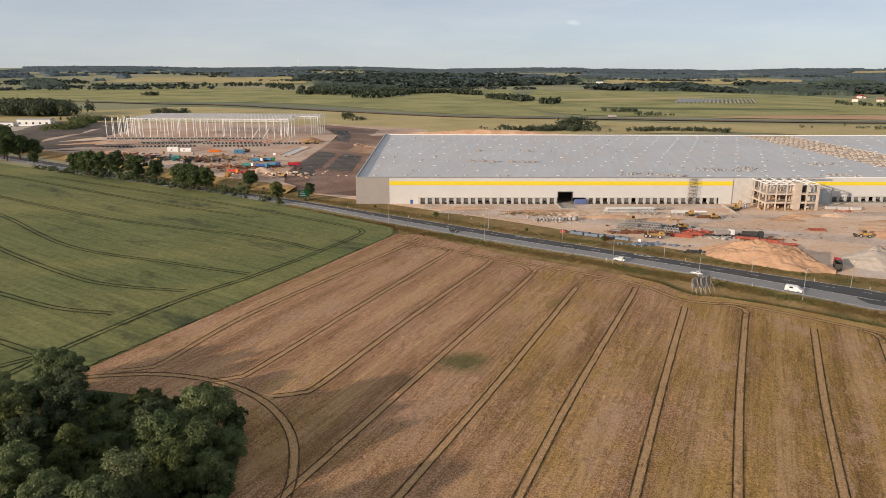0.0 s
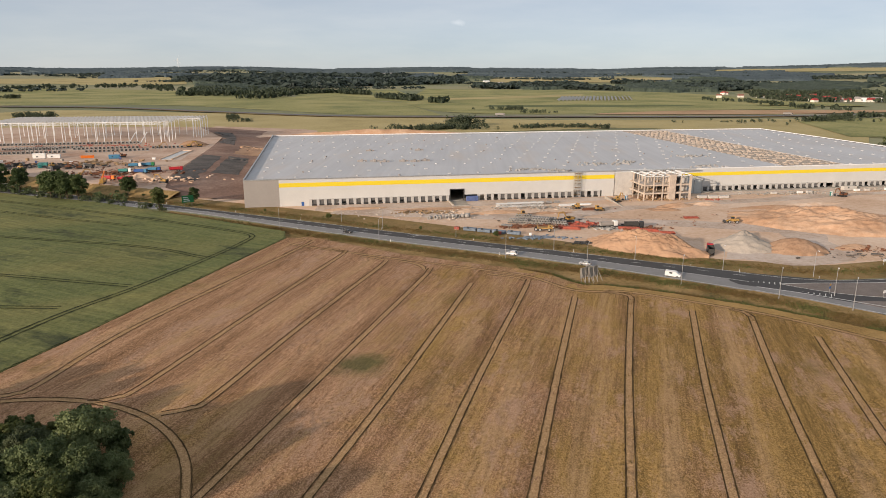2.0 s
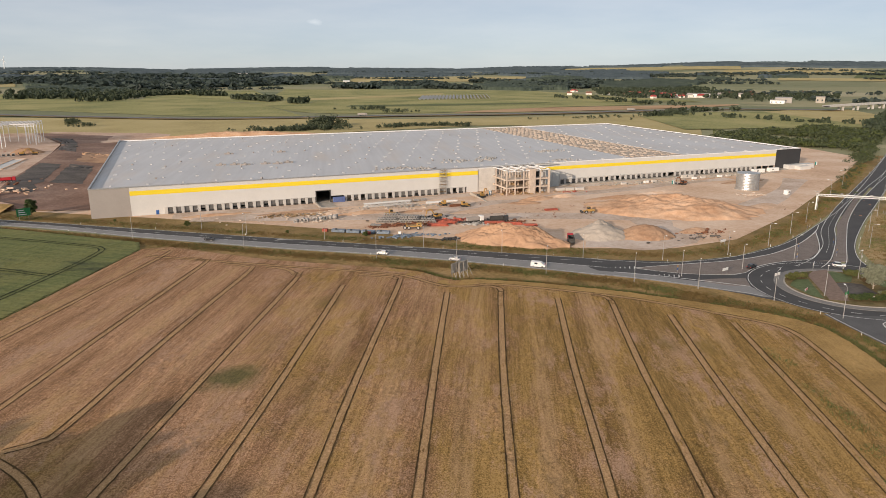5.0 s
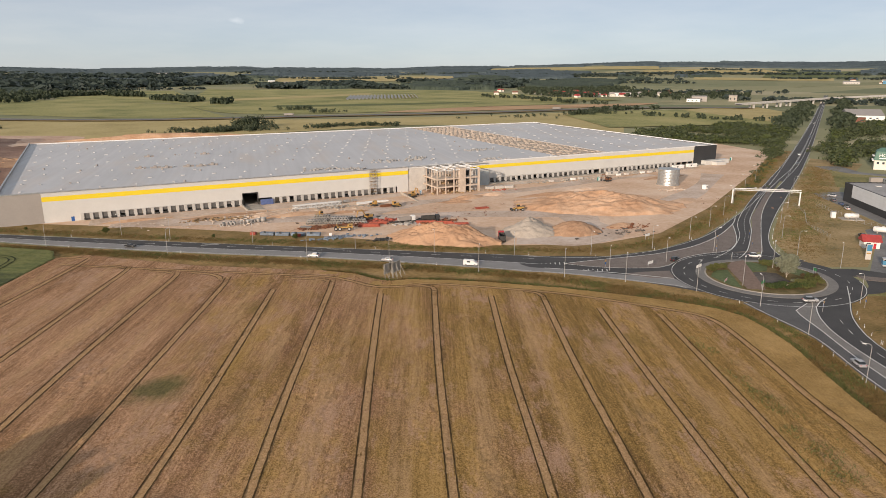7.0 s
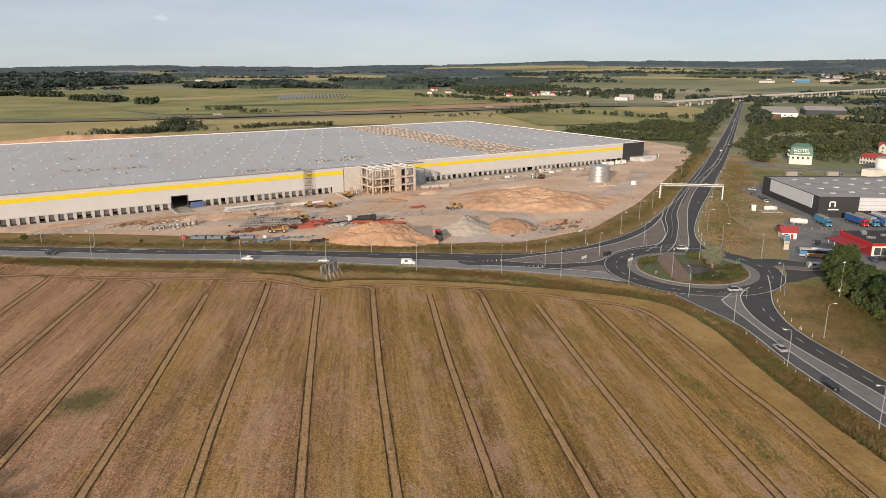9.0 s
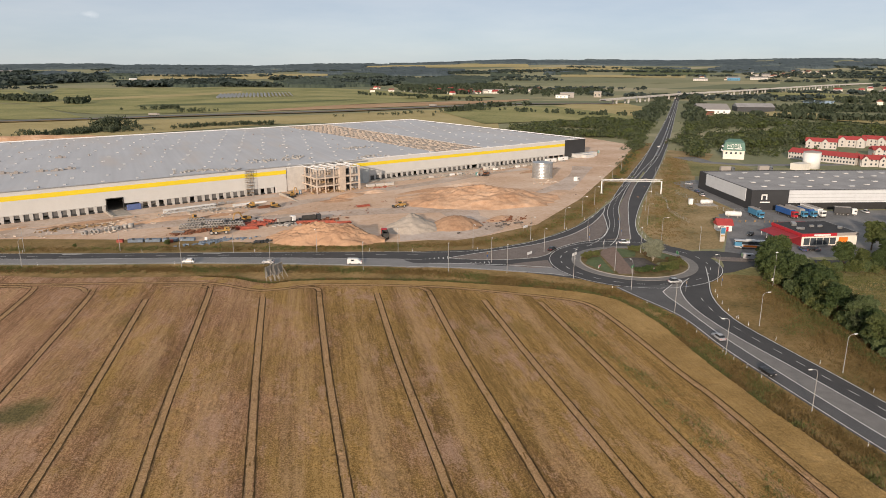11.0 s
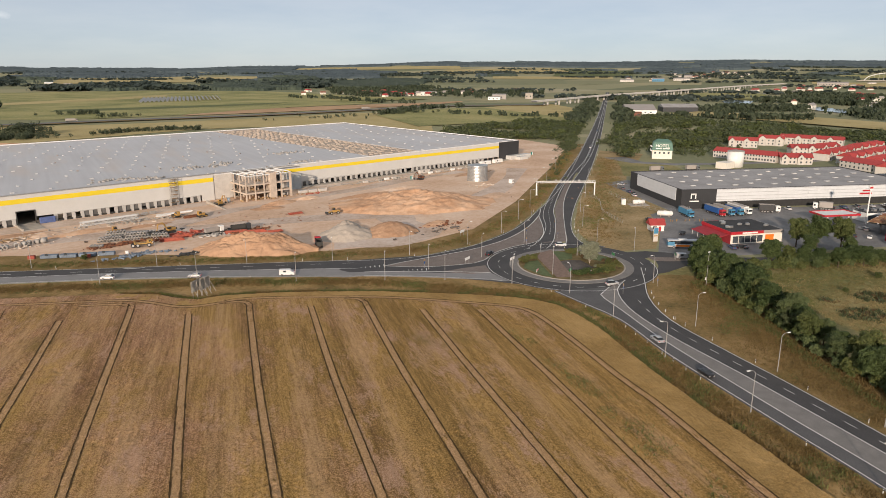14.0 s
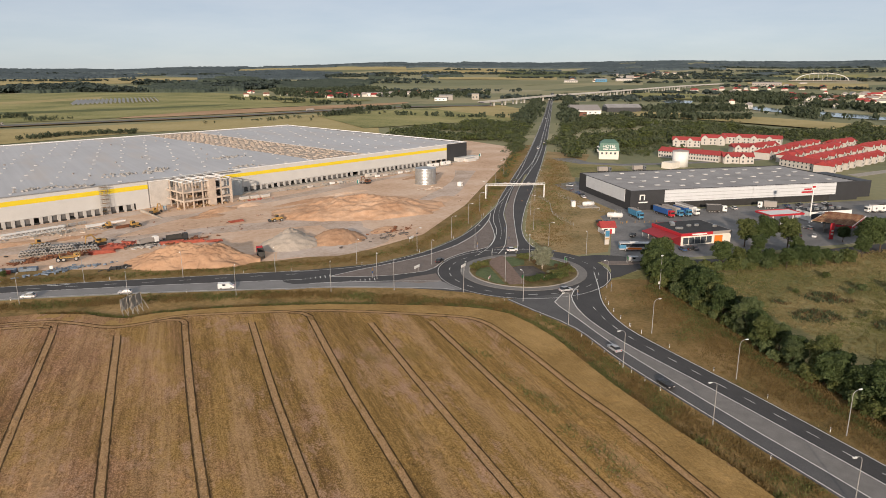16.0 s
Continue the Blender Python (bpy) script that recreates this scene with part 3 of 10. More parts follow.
# near fields
MAIN = spline([(-900, 800), (-375, 512), (-234, 429), (-121, 369.5), (-50, 325), (4, 291.5), (48, 266.5), (84.5, 244.5), (122.5, 220)])
WHEAT_EDGE = [(-45.5, 292.5), (-35, 293), (4, 262), (35, 244.5), (45, 239.5), (55.5, 230.8), (59.5, 223.5), (64, 218.2), (71, 217.5), (85.5, 210.6), (99.8, 201.3), (113.8, 190.9), (126.9, 179.1), (139.7, 166.5), (148, 155.5), (150.4, 147.5), (149, 138), (146.1, 127.1), (139.8, 112.6), (134.4, 100.1), (130.9, 90.1), (127.3, 81), (122.8, 66.3), (118, 53.8), (108, 20), (94, -60)]
WHEAT = WHEAT_EDGE + [(-60, -120), (-140, 0), (-107, 126)]
GREEN = [(-46, 292.3), (-48, 305), (-96, 339), (-158, 381), (-252, 428), (-377, 491), (-700, 660), (-900, 300), (-500, -100), (-142, 0), (-107.5, 126)]
sheet("wheat_field", WHEAT, 0.6, "wheat", "ripe tan wheat field with pale lodged patches", "field", thick=0.6)
sheet("green_field", GREEN, 0.6, "green_crop", "dull green crop field with dark wheel tracks", "field", thick=0.6)
# the strip between the road and the works, and the works' ground
sheet("verge_north", [(-236, 433), (-122, 376), (-51, 334.5), (4, 301), (50, 275), (87, 253.5), (127, 230), (152, 220), (178, 221), (208, 231.5), (244, 254), (311, 301), (465, 424), (500, 452), (471, 458), (366, 363), (255, 280), (196, 243.5), (162, 237.5), (127, 247.5), (78, 276), (45.5, 301), (2.5, 328.5), (-42, 354), (-120, 402), (-230, 460)], 0.04, "verge",
      "dry brown grass verge beside the road")
sheet("verge_south", [(-113, 357), (-49, 315), (4, 282), (47, 258.5), (82, 236), (117.6, 210.6), (130.5, 201.8), (139.8, 193), (147.4, 185.2), (153, 179), (157, 170), (165, 152), (162, 136.5), (146.5, 105), (135, 71), (128, 47), (100, -70), (60, -70), (90, 60), (110, 150), (60, 215), (0, 255), (-48, 290), (-120, 340)], 0.03, "ditch",
      "rough dry grass and weeds in the roadside ditch")
sheet("works_ground", [(-130, 402), (-42, 354), (2.5, 328.5), (45.5, 301), (78, 276), (127, 247.5), (162, 237.5), (196, 243.5), (255, 280), (366, 363), (450, 430), (472, 458), (480, 520), (434, 600), (380, 720), (-180, 690), (-170, 560)], 0.06, "site_soil", "bare sandy soil of the building site")

# ---- roads ----


def road_main():
    """The road past the works, from the west to the roundabout: two dark lanes to the north, a worn lane to the south."""
    line = spline([(-900, 812), (-375.3, 522), (-233.9, 434), (-121.6, 374.5), (-51.4, 333.6), (4.3, 300.6), (49.6, 274.6), (87.2, 253), (127.2, 229.8)], 6)
    south = spline([(-907, 797), (-383, 508), (-242, 419.5), (-113.5, 358.3), (-48.8, 315.9), (4.2, 283), (47.1, 259), (82, 236.3), (117.6, 210.2)], 6)
    mid = spline([(-904, 803), (-380, 514), (-239, 425.5), (-117.5, 366.2), (-50, 324.5), (4.2, 291.2), (48.4, 266.5), (84.4, 244.5), (122, 219.5)], 6)
    ribbon("road_west", line, mid, 0.14, "asphalt", None, "dark asphalt carriageway with white lines", thick=0.3)
    k = len(mid)
    sp = [south[min(len(south) - 1, round(i * (len(south) - 1) / (k - 1)))] for i in range(k)]
    ribbon("road_west_old_lane", mid, sp, 0.12, "old_asphalt", None, "worn pale grey asphalt lane", thick=0.3)
    return line, mid, sp


ROAD_N, ROAD_M, ROAD_S = road_main()
RC = (187.0, 176.0)  # roundabout centre
RO, RA, RI = 31.0, 22.6, 19.6


def ring(name, r0, r1, z, mat, label, kind="structure", n=72, thick=0.2):
    c = Vector(RC)
    a = [c + Vector((math.cos(i * math.tau / n), math.sin(i * math.tau / n))) * r0 for i in range(n + 1)]
    b = [c + Vector((math.cos(i * math.tau / n), math.sin(i * math.tau / n))) * r1 for i in range(n + 1)]
    return ribbon(name, a, b, z, mat, None, label, kind, thick)


ring("road_roundabout", RA - 0.2, RO, 0.16, "asphalt", "dark asphalt ring of the roundabout", thick=0.3)
ring("kerb_apron", RI - 0.2, RA, 0.26, "kerb_paver", "pale stone apron round the roundabout island")
ring("island_edge", RI - 0.6, RI, 0.40, "concrete", "concrete kerb of the roundabout island")


def road_north():
    west = spline([(124, 230.5), (141, 221.6), (155, 218.9), (176, 220), (208.3, 231), (244.2, 253.3), (311.1, 300.6), (465, 423.7), (790.8, 690), (1401, 1198), (1520, 1297)], 6)
    east = spline([(218, 186), (215.6, 196.4), (232.8, 218.4), (271.3, 251.8), (326.8, 295.5), (433.9, 380.9), (632.5, 544.8), (1362, 1155), (1528, 1293)], 6)
    # slip lane, entry, exit
    ribbon("road_slip", west[:60], offset(west[:60], -4.4), 0.15, "asphalt", None, "dark asphalt slip lane past the roundabout", thick=0.3)
    w2 = spline([(190, 203), (204.3, 210.1), (223.9, 226.3), (243.9, 248.4), (284.2, 282.9), (349.6, 334.0), (465, 424.5), (790, 690.5), (1401, 1198.5), (1520, 1297.5)], 6)
    e2 = spline([(197, 198), (209, 205.9), (235.7, 230.9), (258, 254), (309.6, 297.3), (354, 330), (470.5, 418), (795, 686.5), (1404, 1194.5), (1523, 1295)], 6)
    k = min(len(w2), len(e2))
    ribbon("road_north_in", w2[:k], e2[:k], 0.17, "asphalt", None, "dark asphalt lanes of the long straight road", thick=0.3)
    w3 = spline([(203, 195), (212.5, 202.8), (238.2, 228.7), (271.9, 261.3), (312.1, 295.1), (358, 329.5), (472, 417), (796.5, 685.5), (1405, 1193.5), (1524, 1294.5)], 6)
    k = min(len(w3), len(east))
    ribbon("road_north_out", w3[:k], east[:k], 0.165, "asphalt", None, "dark asphalt lane leaving the roundabout", thick=0.3)
    return west, east, w2, e2, w3


WEST, EAST, NIN_W, NIN_E, NOUT_W = road_north()
sheet("island_north", [(201, 206), (209, 205.5), (236, 231), (258, 254), (310, 297), (340, 321), (312, 295), (272, 261), (238, 228.5), (213, 202)], 0.2, "paver", "brown paved traffic island", thick=0.2)
sheet("road_junction", [(118, 231), (127.5, 229.6), (152, 219.2), (178, 220), (208, 231), (243, 252), (238, 232), (215, 205), (196, 196), (160, 182), (156, 171), (150, 180), (140, 193), (130, 204), (119, 212), (116, 221)], 0.13, "asphalt", "dark asphalt of the western junction", thick=0.2)
sheet("road_exit_lane", [(114, 219), (121.7, 213.9), (132.5, 206.6), (141.7, 197.9), (157, 186), (156.5, 174.5), (153.9, 176), (151.8, 179.6), (146.7, 184.8), (139.0, 192.7), (129.8, 201.3), (119.1, 209.8), (112, 213.5)], 0.15, "old_asphalt", "worn pale grey lane leaving the roundabout", thick=0.2)
sheet("island_west", [(131.6, 216.3), (143.2, 216.3), (157.7, 215.5), (173.8, 215.4), (193.6, 219.4), (215.9, 229.9), (238.1, 245.3), (223.9, 228.1), (213.2, 217), (201, 208.9), (188.9, 208.8), (177, 206.4), (166, 200.5), (160.6, 199.5), (148.9, 203.2), (139.7, 208.6)], 0.2, "paver", "brown paved traffic island", thick=0.2)
sheet("island_small", [(144.2, 197.4), (152.6, 196.7), (161.6, 194.5), (157.2, 186.3), (150.3, 189.7)], 0.2, "paver", "small brown paved traffic island", thick=0.2)
sheet("road_junction_east", [(203, 150), (212, 156), (219, 163), (228, 158), (240, 148), (234, 141), (220, 150), (208, 149)], 0.135, "asphalt", "dark asphalt of the eastern junction", thick=0.2)
sheet("island_side", [(218.5, 166), (226, 159), (233, 153), (228, 152.5), (220, 157.5), (216.5, 161)], 0.21, "paver", "small brown paved traffic island", thick=0.2)


def road_east():
    n = spline([(205, 158), (194.2, 148.2), (179.2, 134.8), (168.2, 119.1), (161, 98.1), (155, 78), (144.6, 46.8), (128, 0), (105, -70)], 5)
    nm = spline([(188, 152), (177.7, 146.9), (166.4, 133.2), (157.6, 112.8), (149.5, 84), (137.3, 44.6), (120, -6), (98, -72)], 5)
    sm = spline([(178, 150), (169.6, 146.4), (163.3, 132.7), (153.2, 109.7), (140.8, 73.8), (131.6, 45.2), (113, -6), (92, -74)], 5)
    s = spline([(160, 158), (158.5, 147), (156, 128), (146.3, 105), (134.8, 70.8), (126.7, 45.7), (108, -6), (86, -76)], 5)

    def same(a, b):
        k = len(a)
        return [b[round(i * (len(b) - 1) / (k - 1))] for i in range(k)]

    ribbon("road_east_out", n, same(n, nm), 0.17, "asphalt", None, "dark two-lane asphalt road leaving the roundabout", thick=0.3)
    ribbon("island_east", nm, same(nm, sm), 0.19, "kerb_paver", None, "grey paved strip between the lanes", thick=0.3)
    ribbon("road_east_in", sm, same(sm, s), 0.165, "worn_asphalt", None, "asphalt lane towards the roundabout", thick=0.3)
    return n, nm, sm, s


E_N, E_NM, E_SM, E_S = road_east()
side = spline([(205, 172), (222, 168), (231, 152), (246, 138), (280, 120), (420, 60)], 5)
ribbon("road_side", offset(side, 5), offset(side, -4.5), 0.155, "asphalt", None, "side road to the filling station", thick=0.3)


def line_mark(name, pts, width, z=0.2, dash=None, start=0.0):
    """White road marking along pts: one object, dashes as their own pieces in it."""
    verts, faces = [], []
    run = start
    for i in range(len(pts) - 1):
        a, b = pts[i], pts[i + 1]
        seg = (b - a).length
        t = (b - a).normalized()
        nrm = Vector((-t.y, t.x)) * width / 2
        pieces = [(0.0, seg)]
        if dash:
            pieces, pos = [], 0.0
            while pos < seg:
                ph = (run + pos) % (dash[0] + dash[1])
                if ph < dash[0]:
                    e = min(seg, pos + dash[0] - ph)
                    pieces.append((pos, e))
                    pos = e + 1e-6
                else:
                    pos += dash[0] + dash[1] - ph + 1e-6
        run += seg
        for p, q in pieces:
            u, w = a + t * p, a + t * q
            k = len(verts)
            verts += [(v.x, v.y, land(v.x, v.y) + z) for v in (u - nrm, w - nrm, w + nrm, u + nrm)]
            faces.append((k, k + 1, k + 2, k + 3))
    ob = obj(name, verts, faces, "road_paint")
    return tagged(ob, "white painted road line", "", "", "structure")


def circle(r, a0=0, a1=360, n=90):
    return [Vector(RC) + Vector((math.cos(radians(a0 + (a1 - a0) * i / n)), math.sin(radians(a0 + (a1 - a0) * i / n)))) * r for i in range(n + 1)]


line_mark("road_line_west_north", offset(ROAD_N, -0.4), 0.25)
line_mark("road_line_west_mid", offset(ROAD_M, 0.1), 0.3)
line_mark("road_line_west_south", offset(ROAD_S, 0.5), 0.25)
line_mark("road_line_west_dash", offset(ROAD_N, -4.3), 0.2, 0.2, (4, 8))
line_mark("road_line_ring_dash", circle(26.6), 0.2, 0.22, (3, 4.5))
line_mark("road_line_ring_edge", circle(30.6, 30, 330), 0.22, 0.21)
line_mark("road_line_slip_outer", offset(WEST, -0.35)[:200], 0.25, 0.215)
line_mark("road_line_slip_inner", spline([(131.6, 216.3), (143.2, 216.3), (157.7, 215.5), (173.8, 215.4), (193.6, 219.4), (215.9, 229.9), (238.1, 245.3), (250, 256)], 4), 0.35, 0.215)
line_mark("road_line_island_west", spline([(131.6, 215.8), (139.7, 208.4), (148.9, 203), (160.6, 199.3), (166, 200.3), (177, 206.2), (188.9, 208.6), (201, 208.7), (213.2, 216.8), (223.9, 228), (238, 245)], 4), 0.3, 0.215)
line_mark("road_line_exit", spline([(121.7, 213.9), (132.5, 206.6), (144.2, 197.5), (157, 186.3)], 4), 0.45, 0.215)
line_mark("road_line_exit_south", spline([(119.4, 210.2), (130.1, 201.7), (139.3, 193.1), (147.0, 185.2), (152.1, 180.0), (154, 176.6)], 4), 0.25, 0.215)
line_mark("road_line_in_west", offset(NIN_W, -0.3), 0.22, 0.225)
line_mark("road_line_in_east", offset(NIN_E, 0.3), 0.28, 0.225)
line_mark("road_line_out_west", offset(NOUT_W, -0.3), 0.25, 0.225)
line_mark("road_line_out_east", offset(EAST, 0.3), 0.25, 0.225)
line_mark("road_line_in_dash", [(a + b) / 2 for a, b in zip(NIN_W[4:34], NIN_E[4:34])], 0.2, 0.226, (2, 2.5))
line_mark("road_line_east_north", offset(E_N, -0.35), 0.25, 0.225)
line_mark("road_line_east_median", offset(E_NM, 0.2), 0.3, 0.225)
line_mark("road_line_east_median_south", offset(E_SM, -0.2), 0.3, 0.225)
line_mark("road_line_east_south", offset(E_S, 0.5), 0.25, 0.225)
k = len(E_N)
line_mark("road_line_east_dash", [(a + E_NM[round(i * (len(E_NM) - 1) / (k - 1))]) / 2 for i, a in enumerate(E_N)][5:], 0.2, 0.226, (3, 5))


for i in range(6):
    t = i / 5
    a = Vector((123.5, 219.6)).lerp(Vector((132.2, 218)), t)
    line_mark("road_line_hatch", [a, a + Vector((-1.4 * t - 0.2, -2.6 * t - 0.5))], 0.3, 0.235)
    a = Vector((134.0, 207.4)).lerp(Vector((141.8, 204.3)), t)
    line_mark("road_line_hatch", [a, a + Vector((-1.3 * t - 0.2, -2.0 * t - 0.4))], 0.3, 0.235)
for x, y in ((10.5, 294.5), (56.8, 268.0)):
    line_mark("road_line_arrow", [Vector((x - 3, y + 1.9)), Vector((x, y)), Vector((x + 3.5, y - 1.2))], 0.5, 0.23)
# paved middle of the straight road beyond the gantry
far_w = [p for p in WEST if 352 < p.x < 1500]
ribbon("road_middle", far_w, [min(EAST, key=lambda q: (q - p).length) for p in far_w], 0.158, "asphalt", None, "dark asphalt between the two carriageways")
line_mark("road_line_far_mid", [(p + min(EAST, key=lambda q: (q - p).length)) / 2 for p in far_w], 0.3, 0.24, (8, 8))


# ---- tramlines ----
LIFT = [0.0]
TRACKS = []
STRIPS = []


def wheel_pair(pts, soil="rut_shade_soil", gauge=0.9, z=0.79, half=0.15):
    """Two wheel tracks through the crop; their dark ribbons carry the ruts' shade."""
    line = spline(pts, 1.2)
    if soil == "rut_shade_soil":
        STRIPS.append(line)
    LIFT[0] += 0.002
    z += LIFT[0]
    for side in (-gauge, gauge):
        rut = offset(line, side)
        TRACKS.append(rut[::2] + rut[-1:])
        ribbon("wheel_track", offset(rut, lambda s: half * (1 + 0.9 * noise.noise((s * 260, side, LIFT[0] * 90)))), offset(rut, lambda s: -half * (1 + 0.9 * noise.noise((s * 230, side + 7, LIFT[0] * 90)))), z, soil, None, "wheel track through the crop, darkened with the rut's shade")


def tramlines():
    for a, b, top, hook in (((-29.3, 119.4), (-11.4, 169.9), (12, 236), ((10.9, 240), (10.7, 243.5), (9, 246.8), (6.3, 249.6), (1.4, 252.9))), ((-14, 108.4), (2.4, 153.5), (26.2, 223), 0), ((5.3, 107), (18.6, 147), (44.5, 219.5), ((44.9, 223), (44.2, 226.4), (42, 228.6), (38.4, 230.6), (33, 233.5))), ((23.7, 104.3), (39.6, 153), (57.5, 206), 0),
                            ((39.4, 99.7), (54.8, 146.5), (72.6, 197), ((74.6, 202), (75, 206), (72.5, 208.6), (68, 210))), ((56.4, 97.6), (72, 143.5), (89.4, 191), 0), ((72.6, 95), (88, 140), (103.2, 181), ((104.4, 185), (104.2, 188.5), (101.5, 191.5))), ((87.8, 90.5), (101, 129.5), (114.9, 168.5), 0), ((103.9, 89.2), (112.2, 111.8), (128.5, 158), 0)):
        a, b, top = Vector(a), Vector(b), Vector(top)
        d = (a - b).normalized()
        pts = [a + d * 110, a + d * 50, a, b, top]
        if hook:
            pts += hook
        wheel_pair(pts)
    for a, m, top in (((-83.5, 147.5), (-74, 186), (-34.5, 283)), ((-60.2, 144), (-44.6, 191), (-19.5, 265)), ((-42.5, 137.7), (-27.7, 182.5), (-3.2, 251))):
        a, m, top = Vector(a), Vector(m), Vector(top)
        wheel_pair([a + Vector((-7, -1)), a + Vector((-1.5, 1.2)), a.lerp(m, 0.15), m, m.lerp(top, 0.5), top, top + Vector((-1.4, 3.4)), top + Vector((-4.4, 6.6)), top + Vector((-9.5, 9.4))])
    wheel_pair([(-42, 281), (-28, 272), (5.5, 253), (25.3, 242), (44.1, 231.3), (50.7, 224.3), (57.9, 213.7), (66.8, 210.5), (77.9, 208.7), (106.3, 189), (119, 177), (131.7, 162.2), (138.2, 153.5), (139.4, 147), (138, 140.2), (133.5, 125.9), (128.7, 112.5), (124.6, 101), (121.8, 91.4), (118.3, 81.7), (114.9, 73.2), (110, 60.6), (103, 40), (92, 0), (82, -40)])
    wheel_pair([(-104, 139), (-96.8, 142.2), (-84.5, 145.1), (-73.2, 144.9), (-62.2, 141.7), (-53.8, 136.7), (-46.3, 129.5), (-40.5, 120.6), (-37, 110.7), (-35.3, 100), (-36, 80), (-45, 40)])
    green = ([(-124, 120), (-116.6, 140.4), (-112.9, 156.2), (-104.7, 183.9), (-96.6, 204.7), (-85.4, 225.9), (-71.8, 258.7), (-62.6, 285), (-61.5, 298), (-74.2, 308.4), (-115, 334), (-188, 375), (-300, 432)],
             [(-260, 300), (-199.6, 252.5), (-150.6, 220.4), (-128.6, 210.7), (-101.5, 207)], [(-330, 370), (-245.3, 314), (-175.5, 259.4), (-122.6, 239), (-88, 227.7)], [(-220, 225), (-159.8, 198.8), (-133.5, 187.6), (-113.8, 184.5)],
             [(-180, 182), (-131.8, 160.9), (-116, 154)], [(-400, 470), (-303, 418), (-195, 357), (-118.8, 320)], [(-420, 440), (-300, 372), (-190, 312), (-105, 282), (-72, 262)], [(-150, 128), (-128, 140), (-116, 152)])
    for pts in green:
        wheel_pair(pts, "rut_shade_green", 1.0, 0.8, 0.27)


tramlines()


def soft_noise(u, v, size, seed):
    """Smooth random heights between -1 and 1 over arrays of places, in lumps of the given size."""
    rng = np.random.default_rng(seed)
    g = rng.uniform(-1, 1, (256, 256))
    a, b = u / size, v / size
    i, j = np.floor(a).astype(int), np.floor(b).astype(int)
    f, h = a - i, b - j
    f, h = f * f * (3 - 2 * f), h * h * (3 - 2 * h)
    i, j, k, m = i % 256, j % 256, (i + 1) % 256, (j + 1) % 256
    return (g[i, j] * (1 - f) + g[k, j] * f) * (1 - h) + (g[i, m] * (1 - f) + g[k, m] * f) * h


def within(x, y, poly):
    hit = np.zeros(x.shape, bool)
    for (ax, ay), (bx, by) in zip(poly, poly[1:] + poly[:1]):
        if ay != by:
            hit ^= ((ay > y) != (by > y)) & (x < (bx - ax) * (y - ay) / (by - ay) + ax)
    return hit


def grid_mesh(name, x, y, z, keep, mats, which=None):
    """A mesh over a grid of places, of the cells that are kept."""
    n, m = x.shape
    idx = np.arange(n * m).reshape(n, m)
    faces = np.stack((idx[:-1, :-1], idx[1:, :-1], idx[1:, 1:], idx[:-1, 1:]), -1)[keep]
    used, inv = np.unique(faces, return_inverse=True)
    co = np.stack((x.ravel(), y.ravel(), z.ravel()), 1)[used]
    me = bpy.data.meshes.new(name)
    k = len(faces)
    me.vertices.add(len(co))
    me.vertices.foreach_set("co", co.ravel().astype(np.float32))
    me.loops.add(k * 4)
    me.loops.foreach_set("vertex_index", inv.ravel().astype(np.int32))
    me.polygons.add(k)
    me.polygons.foreach_set("loop_start", np.arange(0, k * 4, 4, dtype=np.int32))
    for mat in mats:
        me.materials.append(MATS[mat])
    if which is not None:
        me.polygons.foreach_set("material_index", which[keep].astype(np.int32))
    me.update(calc_edges=True)
    return new(name, me)


